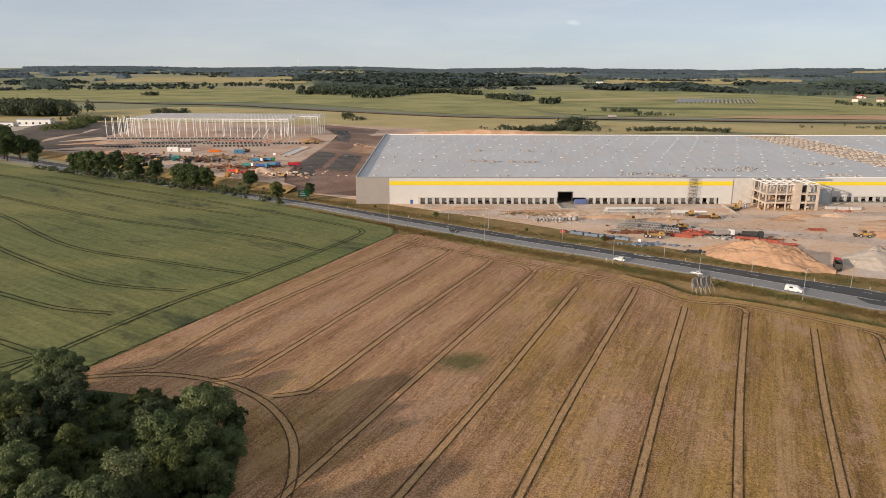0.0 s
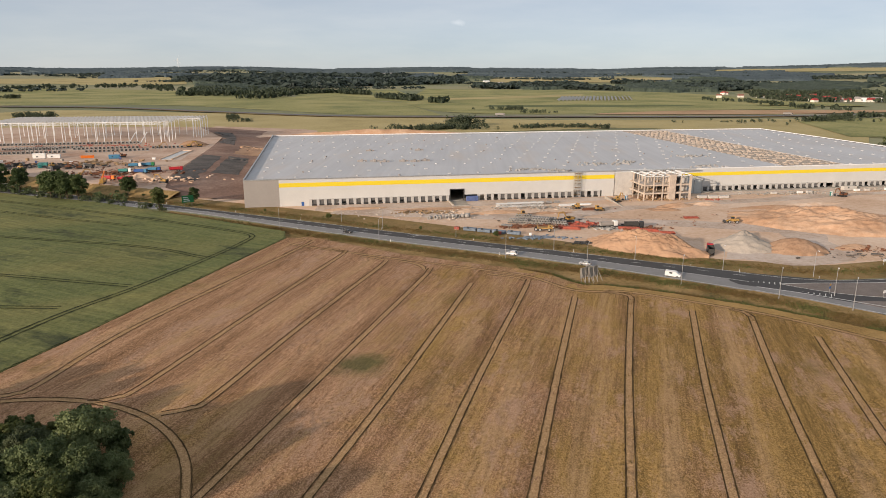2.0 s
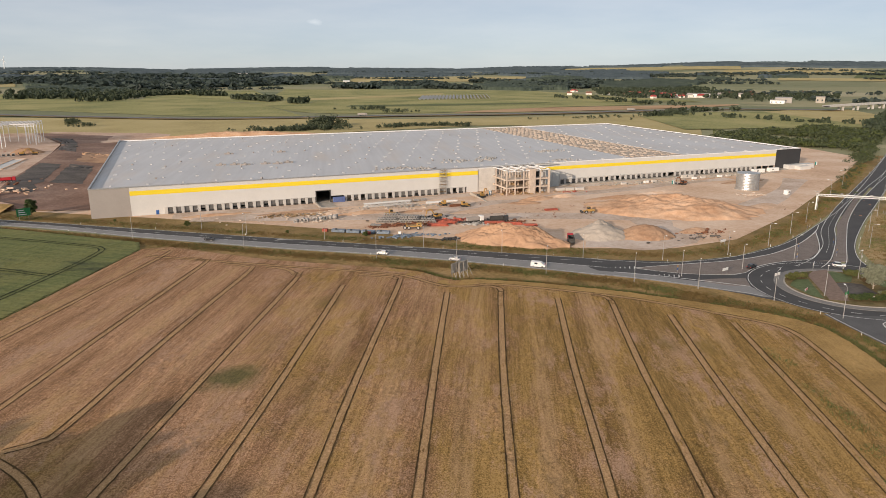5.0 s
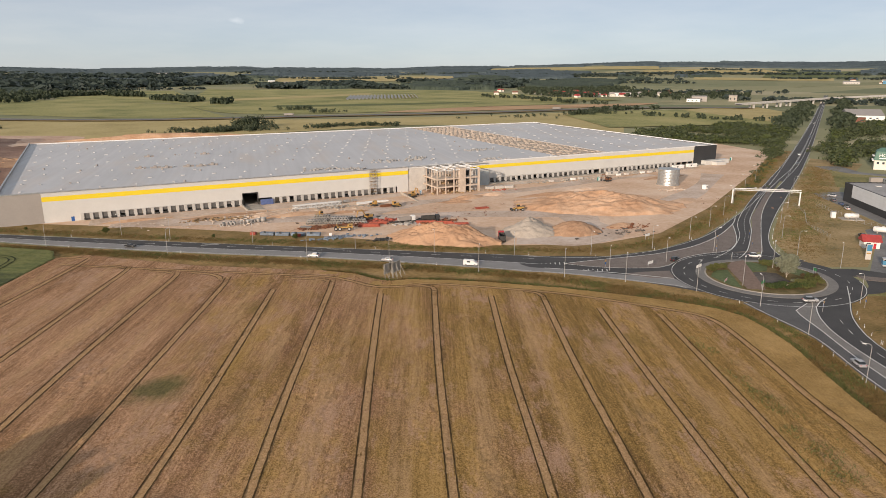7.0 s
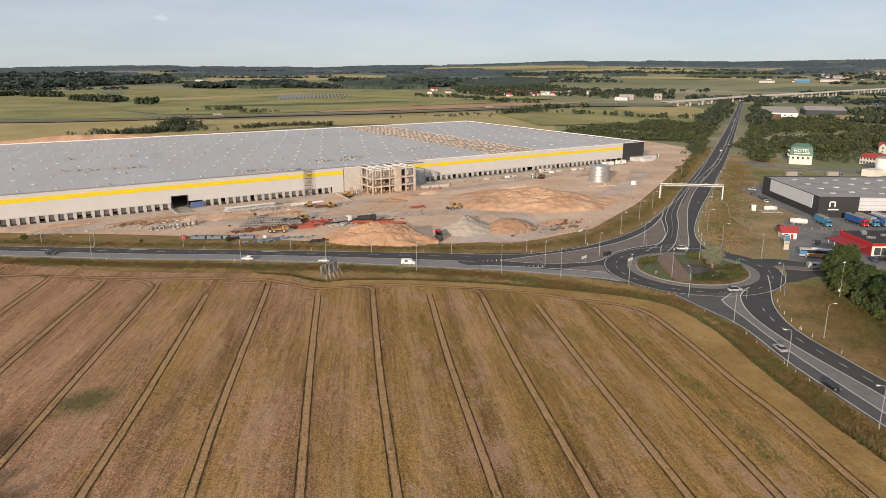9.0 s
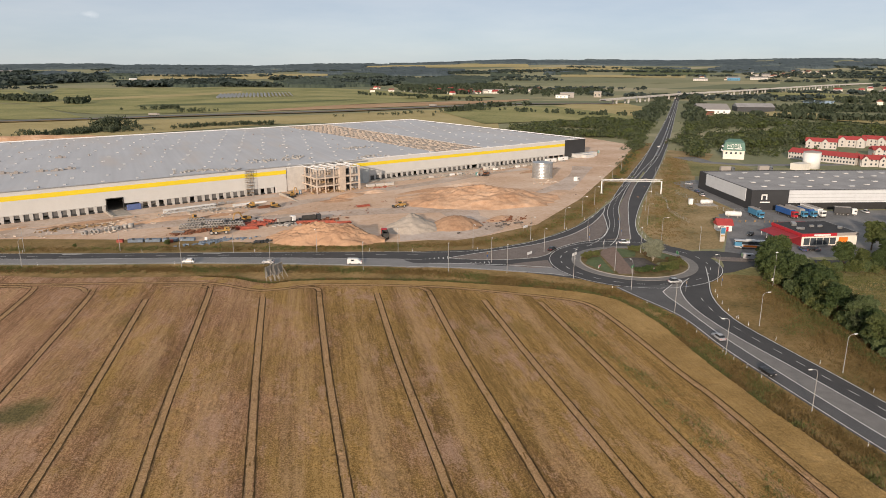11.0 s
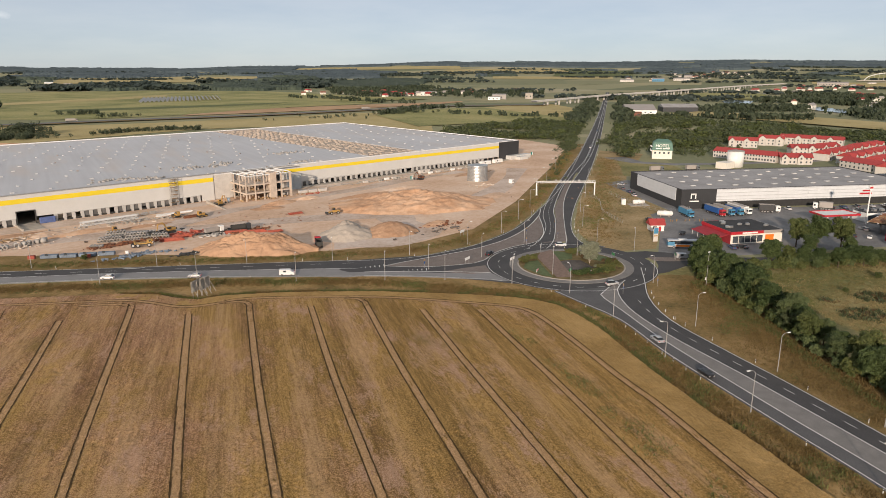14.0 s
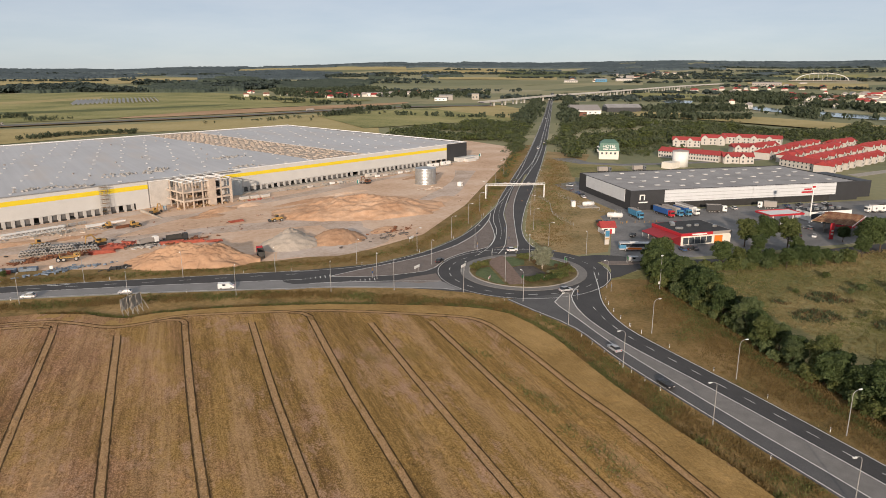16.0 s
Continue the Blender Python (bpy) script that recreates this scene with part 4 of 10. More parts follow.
def crop_stand(name, poly, step, turn, grain, lump, mats, label, seed, reach, head=None):
    """The uneven top of a standing crop, pressed down along the wheel tracks."""
    c, s = math.cos(radians(turn)), math.sin(radians(turn))
    u = [p[0] * c - p[1] * s for p in poly]
    v = [p[0] * s + p[1] * c for p in poly]
    u, v = np.meshgrid(np.arange(min(u), max(u), step[0]), np.arange(min(v), max(v), step[1]), indexing="ij")
    rng = np.random.default_rng(seed)
    ju, jv = u + rng.uniform(-0.3, 0.3, u.shape) * step[0], v + rng.uniform(-0.3, 0.3, u.shape) * step[1]
    x, y = ju * c + jv * s, -ju * s + jv * c
    rough = np.clip(0.8 + 0.7 * soft_noise(ju, jv, 9, seed + 1), 0.25, 1.6)
    z = 0.74 + rough * (grain * rng.normal(size=u.shape) + lump * soft_noise(ju, jv * 0.5, 1.3, seed + 2)) + 0.05 * soft_noise(ju, jv * 0.3, 6, seed + 3)
    z = np.clip(z, 0.62, 1.0)
    for line in TRACKS:
        for a, b in zip(line, line[1:]):
            for k in range(8):
                p = a.lerp(b, k / 8)
                i, j = int((p.x * c - p.y * s - u[0, 0]) / step[0]), int((p.x * s + p.y * c - v[0, 0]) / step[1])
                if 0 <= i and i + 2 < u.shape[0] and 0 <= j and j + 2 < u.shape[1]:
                    sub = z[i : i + 2, j : j + 2]
                    np.minimum(sub, 0.74, out=sub)
    ok = within(x, y, poly) & (np.hypot(x, y) < reach[1]) & (np.hypot(x, y) > reach[0])
    keep = ok[:-1, :-1] & ok[1:, :-1] & ok[1:, 1:] & ok[:-1, 1:]
    which = None
    if head:
        which = ~within(x[:-1, :-1], y[:-1, :-1], head) & (x[:-1, :-1] + 25 * soft_noise(ju, jv, 4, seed + 5)[:-1, :-1] > 60)
        which = which.astype(int)
        for line in STRIPS:
            for a, b in zip(line, line[1:]):
                t = (b - a).normalized()
                for k in range(4):
                    for side in (-0.5, -0.2, 0.2, 0.5):
                        p = a.lerp(b, k / 4) + Vector((-t.y, t.x)) * side
                        i, j = int((p.x * c - p.y * s - u[0, 0]) / step[0]), int((p.x * s + p.y * c - v[0, 0]) / step[1])
                        if 0 <= i < which.shape[0] and 0 <= j < which.shape[1]:
                            which[i, j] = 2
    ob = grid_mesh(name, x, y, z, keep, mats, which)
    tagged(ob, label, "crop", "", "stuff")


HEADLAND = [(-75, 300), (-42, 281), (-28, 272), (5.5, 253), (25.3, 242), (44.1, 231.3), (50.7, 224.3), (57.9, 213.7), (66.8, 210.5), (77.9, 208.7), (106.3, 189), (119, 177), (131.7, 162.2), (138.2, 153.5), (139.4, 147), (138, 140.2), (133.5, 125.9), (124.6, 101), (118.3, 81.7), (110, 60.6), (92, 0), (-60, -120), (-160, 0), (-125, 126)]
crop_stand("wheat_stand", WHEAT, (0.34, 0.46), 20.3, 0.05, 0.08, ("wheat", "wheat_gold", "wheat_strip"), "ripe tan and olive wheat standing in drilled swaths", 5, (78, 330), HEADLAND)
crop_stand("green_stand", GREEN, (0.72, 0.95), 30.0, 0.05, 0.09, ("green_crop",), "dull green standing crop with thin patches", 8, (100, 430))
# ---- the warehouse ----
WX, WY, WTURN = -77.3, 363.2, 5.7
GROUP_DOCK = "dock doors of the warehouse"


def warehouse():
    wh = thing("warehouse", WX, WY, 0, WTURN, "huge unfinished white warehouse with a yellow band under the roof", "warehouse")
    top1, top2, deep, wide = 14.2, 13.6, 248.0, 459.0
    d2 = 5.5
    # white front of the first wing, with a low grey dock strip below
    gate = (109.6, 117.0)
    for b in ((18, 109.6, 0, 0.4, 3.5, 10.2), (117.0, 204.6, 0, 0.4, 3.5, 10.2), (109.6, 117.0, 0, 0.4, 6.4, 10.2), (18, 109.6, 0, 0.4, 12.4, top1), (109.6, 204.6, 0, 0.4, 12.4, top1), (18, 34, 0, 0.4, 0, 3.5), (197.5, 204.6, 0, 0.4, 0, 3.5)):
        part("front_wall", boxes(b), "wall_white", wh, "white metal cladding")
    part("yellow_band", boxes((18, 204.6, -0.03, 0.4, 10.2, 12.4)), "yellow_band", wh, "yellow painted band under the roof edge")
    part("corner_wall", boxes((0, 18, 0, 0.4, 0, top1)), "wall_grey", wh, "grey cladding at the corner")
    part("side_wall", boxes((0, 0.4, 0.4, deep, 0, top1 + 0.2)), "wall_grey", wh)
    part("parapet", boxes((-0.1, wide * 0.555, -0.15, 0.5, top1, top1 + 0.5), (-0.1, 0.5, 0.5, deep, top1 + 0.2, top1 + 0.7)), "galvanised", wh, "pale metal roof edge")
    # recess with bare panels, and its return walls
    part("recess_wall", boxes((204.6, 249, 6, 6.4, 0, 13.5), (204.2, 204.6, 0.4, 6.0, 0, top1), (204.6, 216, 0.5, 0.9, 0, 13.5)), "pale_concrete", wh, "bare grey panels in the recess")
    # second wing
    for b in ((249, 438, d2, d2 + 0.4, 2.9, 9.4), (249, 438, d2, d2 + 0.4, 11.4, top2), (249, 262, d2, d2 + 0.4, 0, 2.9)):
        part("front_wall", boxes(b), "wall_white", wh, "white metal cladding")
    part("yellow_band", boxes((249, 438, d2 - 0.03, d2 + 0.4, 9.4, 11.4)), "yellow_band", wh, "yellow painted band under the roof edge")
    part("end_wall", boxes((438, 461, d2, d2 + 0.4, 0.5, top2 + 0.3), (460.6, 461, d2 + 0.4, deep, 0.5, top2)), "wall_dark", wh, "dark grey cladding of the far corner")
    part("parapet", boxes((249, 438, d2 - 0.15, d2 + 0.5, top2, top2 + 0.45), (438, 461.1, d2 - 0.15, d2 + 0.5, top2 + 0.3, top2 + 0.6), (460.4, 461.2, d2 + 0.4, deep, top2, top2 + 0.6), (0, 461, deep - 0.5, deep, top2, top2 + 0.7)), "steel_white", wh, "pale metal roof edge")
    part("parapet", boxes((204.6, 216, 0.3, 1.1, 13.5, 14.0), (216, 249, 5.8, 6.6, 13.5, 14.0)), "steel_white", wh, "pale metal roof edge")
    part("back_wall", boxes((0, 461, deep - 0.4, deep, 0, top2)), "wall_grey", wh)
    # roofs
    part("roof", boxes((0.4, 318, 6.4, deep - 0.5, 13.1, 13.45), (0.4, 216, 0.95, 6.4, 13.1, 13.45)), "roof_membrane", wh, "grey roof membrane with dusty streaks")
    part("roof", boxes((362, 460.6, 6.4, deep - 0.5, 12.9, 13.25)), "roof_membrane", wh, "pale grey roof membrane")
    part("open_roof", boxes((318, 362, 6.4, deep - 0.5, 12.6, 13.0)), "roof_open", wh, "unfinished brown roof deck strewn with insulation")
    # floor slab seen through the openings
    part("floor_slab", boxes((0.5, 460, 0.5, deep - 0.5, -0.5, 0.35)), "concrete", wh)
    # near-black panels added behind the openings, painted as the shade inside
    part("inner_wall", boxes((0.5, 249, 30, 30.3, 0.4, 13), (249, 460, 36, 36.3, 0.4, 12.8)), "door_shade_dark", wh)

    # dock doors: frame piers, panel, sill
    pier = part("dock_pier", boxes((-0.78, 0.78, -0.35, 0.4, 0, 3.5), bevel=0.04), "dock_surround", wh, "grey dock surround")
    pier.matrix_local = pose(34.0, 0, 0)
    panel = part("dock_door", boxes((-1.35, 1.35, 0.12, 0.2, 0.9, 3.3), (-1.3, 1.3, 0.05, 0.13, 1.45, 1.52), (-1.3, 1.3, 0.05, 0.13, 2.05, 2.12), (-1.3, 1.3, 0.05, 0.13, 2.65, 2.72)), "door_panel", wh, "grey sectional dock door")
    panel.matrix_local = pose(35.95, 0, 0)
    sill = part("dock_sill", boxes((-1.3, 1.3, -0.45, 0.3, 0, 0.9), (-0.9, -0.5, -0.6, -0.45, 0.3, 0.8), (0.5, 0.9, -0.6, -0.45, 0.3, 0.8)), "dark_steel", wh, "dark dock sill with rubber buffers")
    sill.matrix_local = pose(35.95, 0, 0)
    rng = random.Random(4)

    def row(s0, count, pitch, d, closed):
        for i in range(count):
            s = s0 + i * pitch
            if not (d == 0 and s0 == 34.0 and i == 0):
                share("dock_pier", pier, pose(s, d, 0), wh, "grey dock surround")
                if i < count - 1:
                    share("dock_sill", sill, pose(s + pitch / 2, d, 0), wh)
                    if rng.random() < closed:
                        share("dock_door", panel, pose(s + pitch / 2, d, 0 if rng.random() < 0.8 else 0.9), wh)

    row(34.0, 20, 3.9, 0, 0.97)
    row(125.5, 19, 3.9, 0, 0.72)
    row(262.5, 21, 4.1, d2, 0.85)
    row(351.0, 18, 4.05, d2, 0.9)
    for b in ((34, 108.1, -0.3, 0.38, 3.3, 3.55), (125.5, 196, -0.3, 0.38, 3.3, 3.55), (262.5, 344.5, d2 - 0.3, d2 + 0.38, 2.95, 3.5), (351, 420, d2 - 0.3, d2 + 0.38, 2.95, 3.5)):
        part("dock_lintel", boxes(b), "dock_surround", wh, "grey strip over the dock doors")
    part("gate_ramp", boxes((109.0, 117.6, -14, 0.3, -0.2, 0.28), (108.2, 109.0, -14, 0, -0.2, 1.0), bevel=0.05), "concrete", wh, "concrete ramp at the open gate")
    part("gate_frame", boxes((109.2, 109.6, -0.2, 0.5, 0, 6.6), (117.0, 117.4, -0.2, 0.5, 0, 6.6), (109.2, 117.4, -0.2, 0.5, 6.4, 6.8)), "dark_steel", wh, "dark steel gate frame")
    part("blue_tarp", boxes((118.3, 125, -1.6, -0.6, 0, 2.9), bevel=0.2), "tarp_blue", wh, "blue tarpaulin over stacked panels")
    part("personnel_door", boxes((29.2, 30.6, -0.06, 0.3, 0, 2.2)), "blue_paint", wh, "blue metal door")
    for s in (421, 426, 432, 437.4):
        part("open_bay_post", boxes((s, s + 0.5, d2, d2 + 0.5, 0, 2.9)), "bare_concrete", wh, "bare column of the open bay")
    part("annex", boxes((446, 470, 0.5, 5.4, 0, 3.2), (452, 462, -4, 0.5, 0, 2.4), bevel=0.05), "wall_white", wh, "small white annex at the dark corner")

    # rooflights: curb and white lid
    light = part("rooflight", boxes((-0.5, 0.5, -0.9, 0.9, 0, 0.35), (-0.58, 0.58, -0.98, 0.98, 0.35, 0.45), bevel=0.05), "rooflight_white", wh, "pale rooflight on a curb")
    light.matrix_local = pose(8, 38, 13.45)
    rng = random.Random(11)
    for i in range(27):
        for j in range(12):
            s, d = 9 + i * 17.0 + (j % 2) * 7.5, 13 + j * 19.8
            if s > 316 and s < 364 or s > 455 or (200 < s < 252 and d < 10):
                continue
            share("rooflight", light, pose(s + rng.uniform(-0.6, 0.6), d + rng.uniform(-0.6, 0.6), 13.45 if s < 318 else 13.25, 0, 0, rng.choice((0, 0, 90))), wh)
    stack = part("roof_fan", boxes((-0.4, 0.4, -0.4, 0.4, 0, 0.5), (-0.55, 0.55, -0.55, 0.55, 0.5, 0.8), bevel=0.06), "wall_grey", wh, "grey roof fan")
    stack.matrix_local = pose(30, 30, 13.4)
    for i in range(30):
        s, d = rng.uniform(12, 310), rng.uniform(8, 235)
        share("roof_fan", stack, pose(s, d, 13.42, 0, 0, rng.uniform(0, 90)), wh)
    for s, d in ((66, 72), (74, 71), (80, 68), (92, 68), (99, 66), (106, 69), (75, 128), (110, 126)):
        part("roof_duct", boxes((s - 3, s + 3, d - 0.5, d + 0.5, 13.4, 14.3), (s - 1, s + 0.6, d - 1.1, d + 1.0, 13.4, 15.0), bevel=0.08), "wall_grey", wh, "grey duct laid out on the roof")
    # pallets and rolls lying on the roof
    goods = part("roofing_pack", boxes((-0.8, 0.8, -0.5, 0.5, 0, 0.5), (-0.5, 0.3, -0.35, 0.45, 0.5, 0.8), bevel=0.08), "pipe_grey", wh, "bundle of roofing material")
    goods.matrix_local = pose(207, 38, 13.45)
    for i in range(150):
        c = rng.choice(((206, 36, 9), (222, 32, 8), (230, 40, 6), (160, 20, 10), (176, 12, 7), (268, 14, 9), (285, 60, 12)))
        s, d = rng.gauss(c[0], c[2] * 0.6), rng.gauss(c[1], 3)
        if 5 < s < 312 and 8 < d < 235:
            share("roofing_pack", goods, pose(s, d, 13.45, 0, 0, rng.uniform(0, 180)), wh)
    sheet_ob = part("insulation_board", boxes((-1.4, 1.4, -0.7, 0.7, 0, 0.55), bevel=0.06), "bare_concrete", wh, "stack of tan insulation boards")
    sheet_ob.matrix_local = pose(320, 20, 13.0)
    for i in range(10):
        for j in range(30):
            if (i or j) and rng.random() < 0.93:
                share("insulation_board", sheet_ob, pose(321 + i * 4.15 + rng.uniform(-0.5, 0.5), 10 + j * 7.9 + rng.uniform(-1.2, 1.2), 13.0, 0, 0, rng.choice((0, 90)) + rng.uniform(-5, 5)), wh)
    return wh


warehouse()


def frame_building():
    """The unfinished office block: columns, slabs and a stair core in front of the recess."""
    ob = thing("unfinished_office", 138.0, 366.8, 0, 5.7, "unfinished concrete office block with open floors and bare columns", "building shell")
    w, d, h = 27.4, 21.9, 4.5
    for k in (1, 2):
        part("floor_slab", boxes((0, w, 0.5, d, k * h - 0.35, k * h), bevel=0.03), "bare_concrete", ob, "cast concrete floor")
        part("edge_beam", boxes((0, w, 0, 0.5, k * h - 0.8, k * h)), "bare_concrete", ob)
        part("edge_beam", boxes((-0.05, 0.45, 0.5, d, k * h - 0.8, k * h - 0.35)), "bare_concrete", ob)
    for i in range(6):
        for j in range(4):
            part("column", boxes((i * 5.36 - 0.12, i * 5.36 + 0.48, j * 7.1 - 0.05, j * 7.1 + 0.55, 0, 3 * h + 0.3)), "bare_concrete", ob)
    for i in range(6):
        part("roof_beam", boxes((i * 5.36, i * 5.36 + 0.3, 0, d, 3 * h + 0.3, 3 * h + 0.75)), "steel_white", ob, "pale roof beam")
    for j in range(4):
        part("roof_beam", boxes((0, w, j * 7.1 + 0.1, j * 7.1 + 0.4, 3 * h - 0.1, 3 * h + 0.3)), "steel_white", ob, "pale roof beam")
    for i in range(5):
        bm = bmesh.new()
        rod(bm, (i * 5.36, 0.2, 3 * h + 0.5), (i * 5.36 + 5.36, 7.2, 3 * h + 0.5), 0.1, n=4)
        rod(bm, (i * 5.36 + 5.36, 7.2, 3 * h + 0.5), (i * 5.36, 14.3, 3 * h + 0.5), 0.1, n=4)
        part("roof_brace", bm, "steel_white", ob, "pale diagonal brace")
    part("stair_core", boxes((14.6, 18.4, -0.3, 4.6, 0, 3 * h + 0.9)), "bare_concrete", ob, "tan concrete stair core")
    part("corner_pier", boxes((w - 0.2, w + 0.5, -0.2, 1.0, 0, 3 * h + 0.5)), "bare_concrete", ob)
    for k in range(3):
        # solid panel whose dark colour is the shade of an open bay
        part("core_opening", boxes((18.7, 22.4, 3.4, 3.6, k * h + 0.2, k * h + 3.3)), "door_shade_dark", ob, "near-black panel painted as a shaded opening")
        part("infill_wall", boxes((23.0, 27.0, 3.4, 3.6, k * h + 0.1, k * h + (2.9 if k else 1.6))), "pale_concrete", ob, "pale block infill")
        part("guard_rail", boxes((0.5, 14.4, 0.1, 0.16, k * h + 1.0, k * h + 1.08)), "timber", ob, "timber guard rail")
        if k:
            part("stored_boards", boxes((4 + k * 3, 7 + k * 3, 8, 10.5, k * h, k * h + 0.9), bevel=0.05), "timber", ob, "stack of boards left on the floor")
    part("screen_wall", boxes((29.2, 44.6, 17.3, 17.4, 0, 8.6)), "screen_sheet", ob, "grey translucent sheeting at the corner")
    for i in range(4):
        part("screen_post", rod(bmesh.new(), (29.4 + i * 5, 17.2, -0.1), (29.4 + i * 5, 17.2, 9.0), 0.08, n=6), "galvanised", ob)


frame_building()


def steel_frame():
    """The steel skeleton of the next hall, on a higher pad."""
    ob = thing("steel_skeleton", -366, 660, 3, 4.2, "pale steel skeleton of a hall under construction", "steel frame")
    nx, ny, sx, sy, h = 29, 7, 7.2, 13.0, 18.6
    col = part("column", boxes((-0.24, 0.24, -0.3, 0.3, -0.5, h)), "steel_white", ob)
    col.matrix_local = pose(0, 0, 0)
    last = [22, 22, 22, 25, 25, 25, 25]
    for j in range(ny):
        for i in range(nx):
            if i > last[j] or (i == 0 and j == 0) or (0 < j < 6 and (i % 4 or j % 2) and i < last[j] - 1):
                continue
            share("column", col, pose(i * sx, j * sy, 0), ob)
    for k in range(3):
        for j in range(4):
            share("column", col, pose(-8.5 - k * 9.5, 4 + j * 13 + k * 4, 0), ob)
    for j in range(ny):
        n = last[j]
        chord = boxes((0, n * sx, -0.22, 0.22, h - 0.3, h + 0.3), (0, n * sx, -0.16, 0.16, h - 2.2, h - 1.9))
        for k in range(n * 2):
            za, zb = (h - 2.05, h) if k % 2 else (h, h - 2.05)
            rod(chord, (k * sx / 2, 0, za), ((k + 1) * sx / 2, 0, zb), 0.13, n=4)
        part("truss", chord, "steel_white", ob).matrix_local = pose(0, j * sy, 0)
    for i in range(2 * last[6] + 1):
        far_end = (ny - 1) * sy
        near_end = 0 if i <= 44 else 3 * sy
        part("purlin", boxes((i * sx / 2 - 0.3, i * sx / 2 + 0.3, near_end, far_end, h + 0.3, h + 0.75)), "white_paint", ob)
    for a in (17.2, 18.6):
        part("brace", rod(bmesh.new(), (a * sx, -7, 0), (a * sx + 5, 0, 9.5), 0.35, n=6), "steel_white", ob)
    part("far_brace", rod(bmesh.new(), (25 * sx, 3 * sy, 0), (25 * sx, 4 * sy, h), 0.2, n=6), "steel_white", ob)


steel_frame()

BANK_TOP = [(-112, 392), (-133, 412), (-145, 466), (-152, 548), (-159, 634), (-169, 712), (-201, 787), (-225, 840)]
BANK_FOOT = [(-80, 386), (-88, 420), (-93, 454), (-100, 530), (-108, 601), (-116, 700), (-116, 745), (-110, 800)]


PAD_FRONT = [(-425, 585), (-380, 552), (-333, 522), (-254, 476), (-200, 440), (-150, 414), (-120, 398)]


def bank_grid(name, a0, a1, b0, b1, lift, mat, label, n=22, m=40, rim=0.0):
    """A stretch of the bank from its top (a = 0) to its foot (a = 1), lifted a little."""
    top, foot = spline(BANK_TOP, 6), spline(BANK_FOOT, 6)
    verts, faces = [], []
    for j in range(m + 1):
        b = b0 + (b1 - b0) * j / m
        p, q = top[round(b * (len(top) - 1))], foot[round(b * (len(foot) - 1))]
        for i in range(n + 1):
            a = a0 + (a1 - a0) * i / n + rim * noise.noise((b * 30, i * 0.4, 1.0))
            v = p.lerp(q, min(1, max(0, a)))
            z = 3.02 * (1 - smooth(0.0, 0.96, a)) * (1 - 0.75 * smooth(0.12, 0.0, b)) + 0.35 * noise.noise((v.x * 0.06, v.y * 0.06, 1.0)) * math.sin(math.pi * min(1, max(0, a)))
            verts.append((v.x, v.y, max(0.17, z) + lift))
    for j in range(m):
        for i in range(n):
            faces.append((j * (n + 1) + i, j * (n + 1) + i + 1, (j + 1) * (n + 1) + i + 1, (j + 1) * (n + 1) + i))
    tagged(obj(name, verts, faces, mat, None, "", True), label, "", "", "structure")


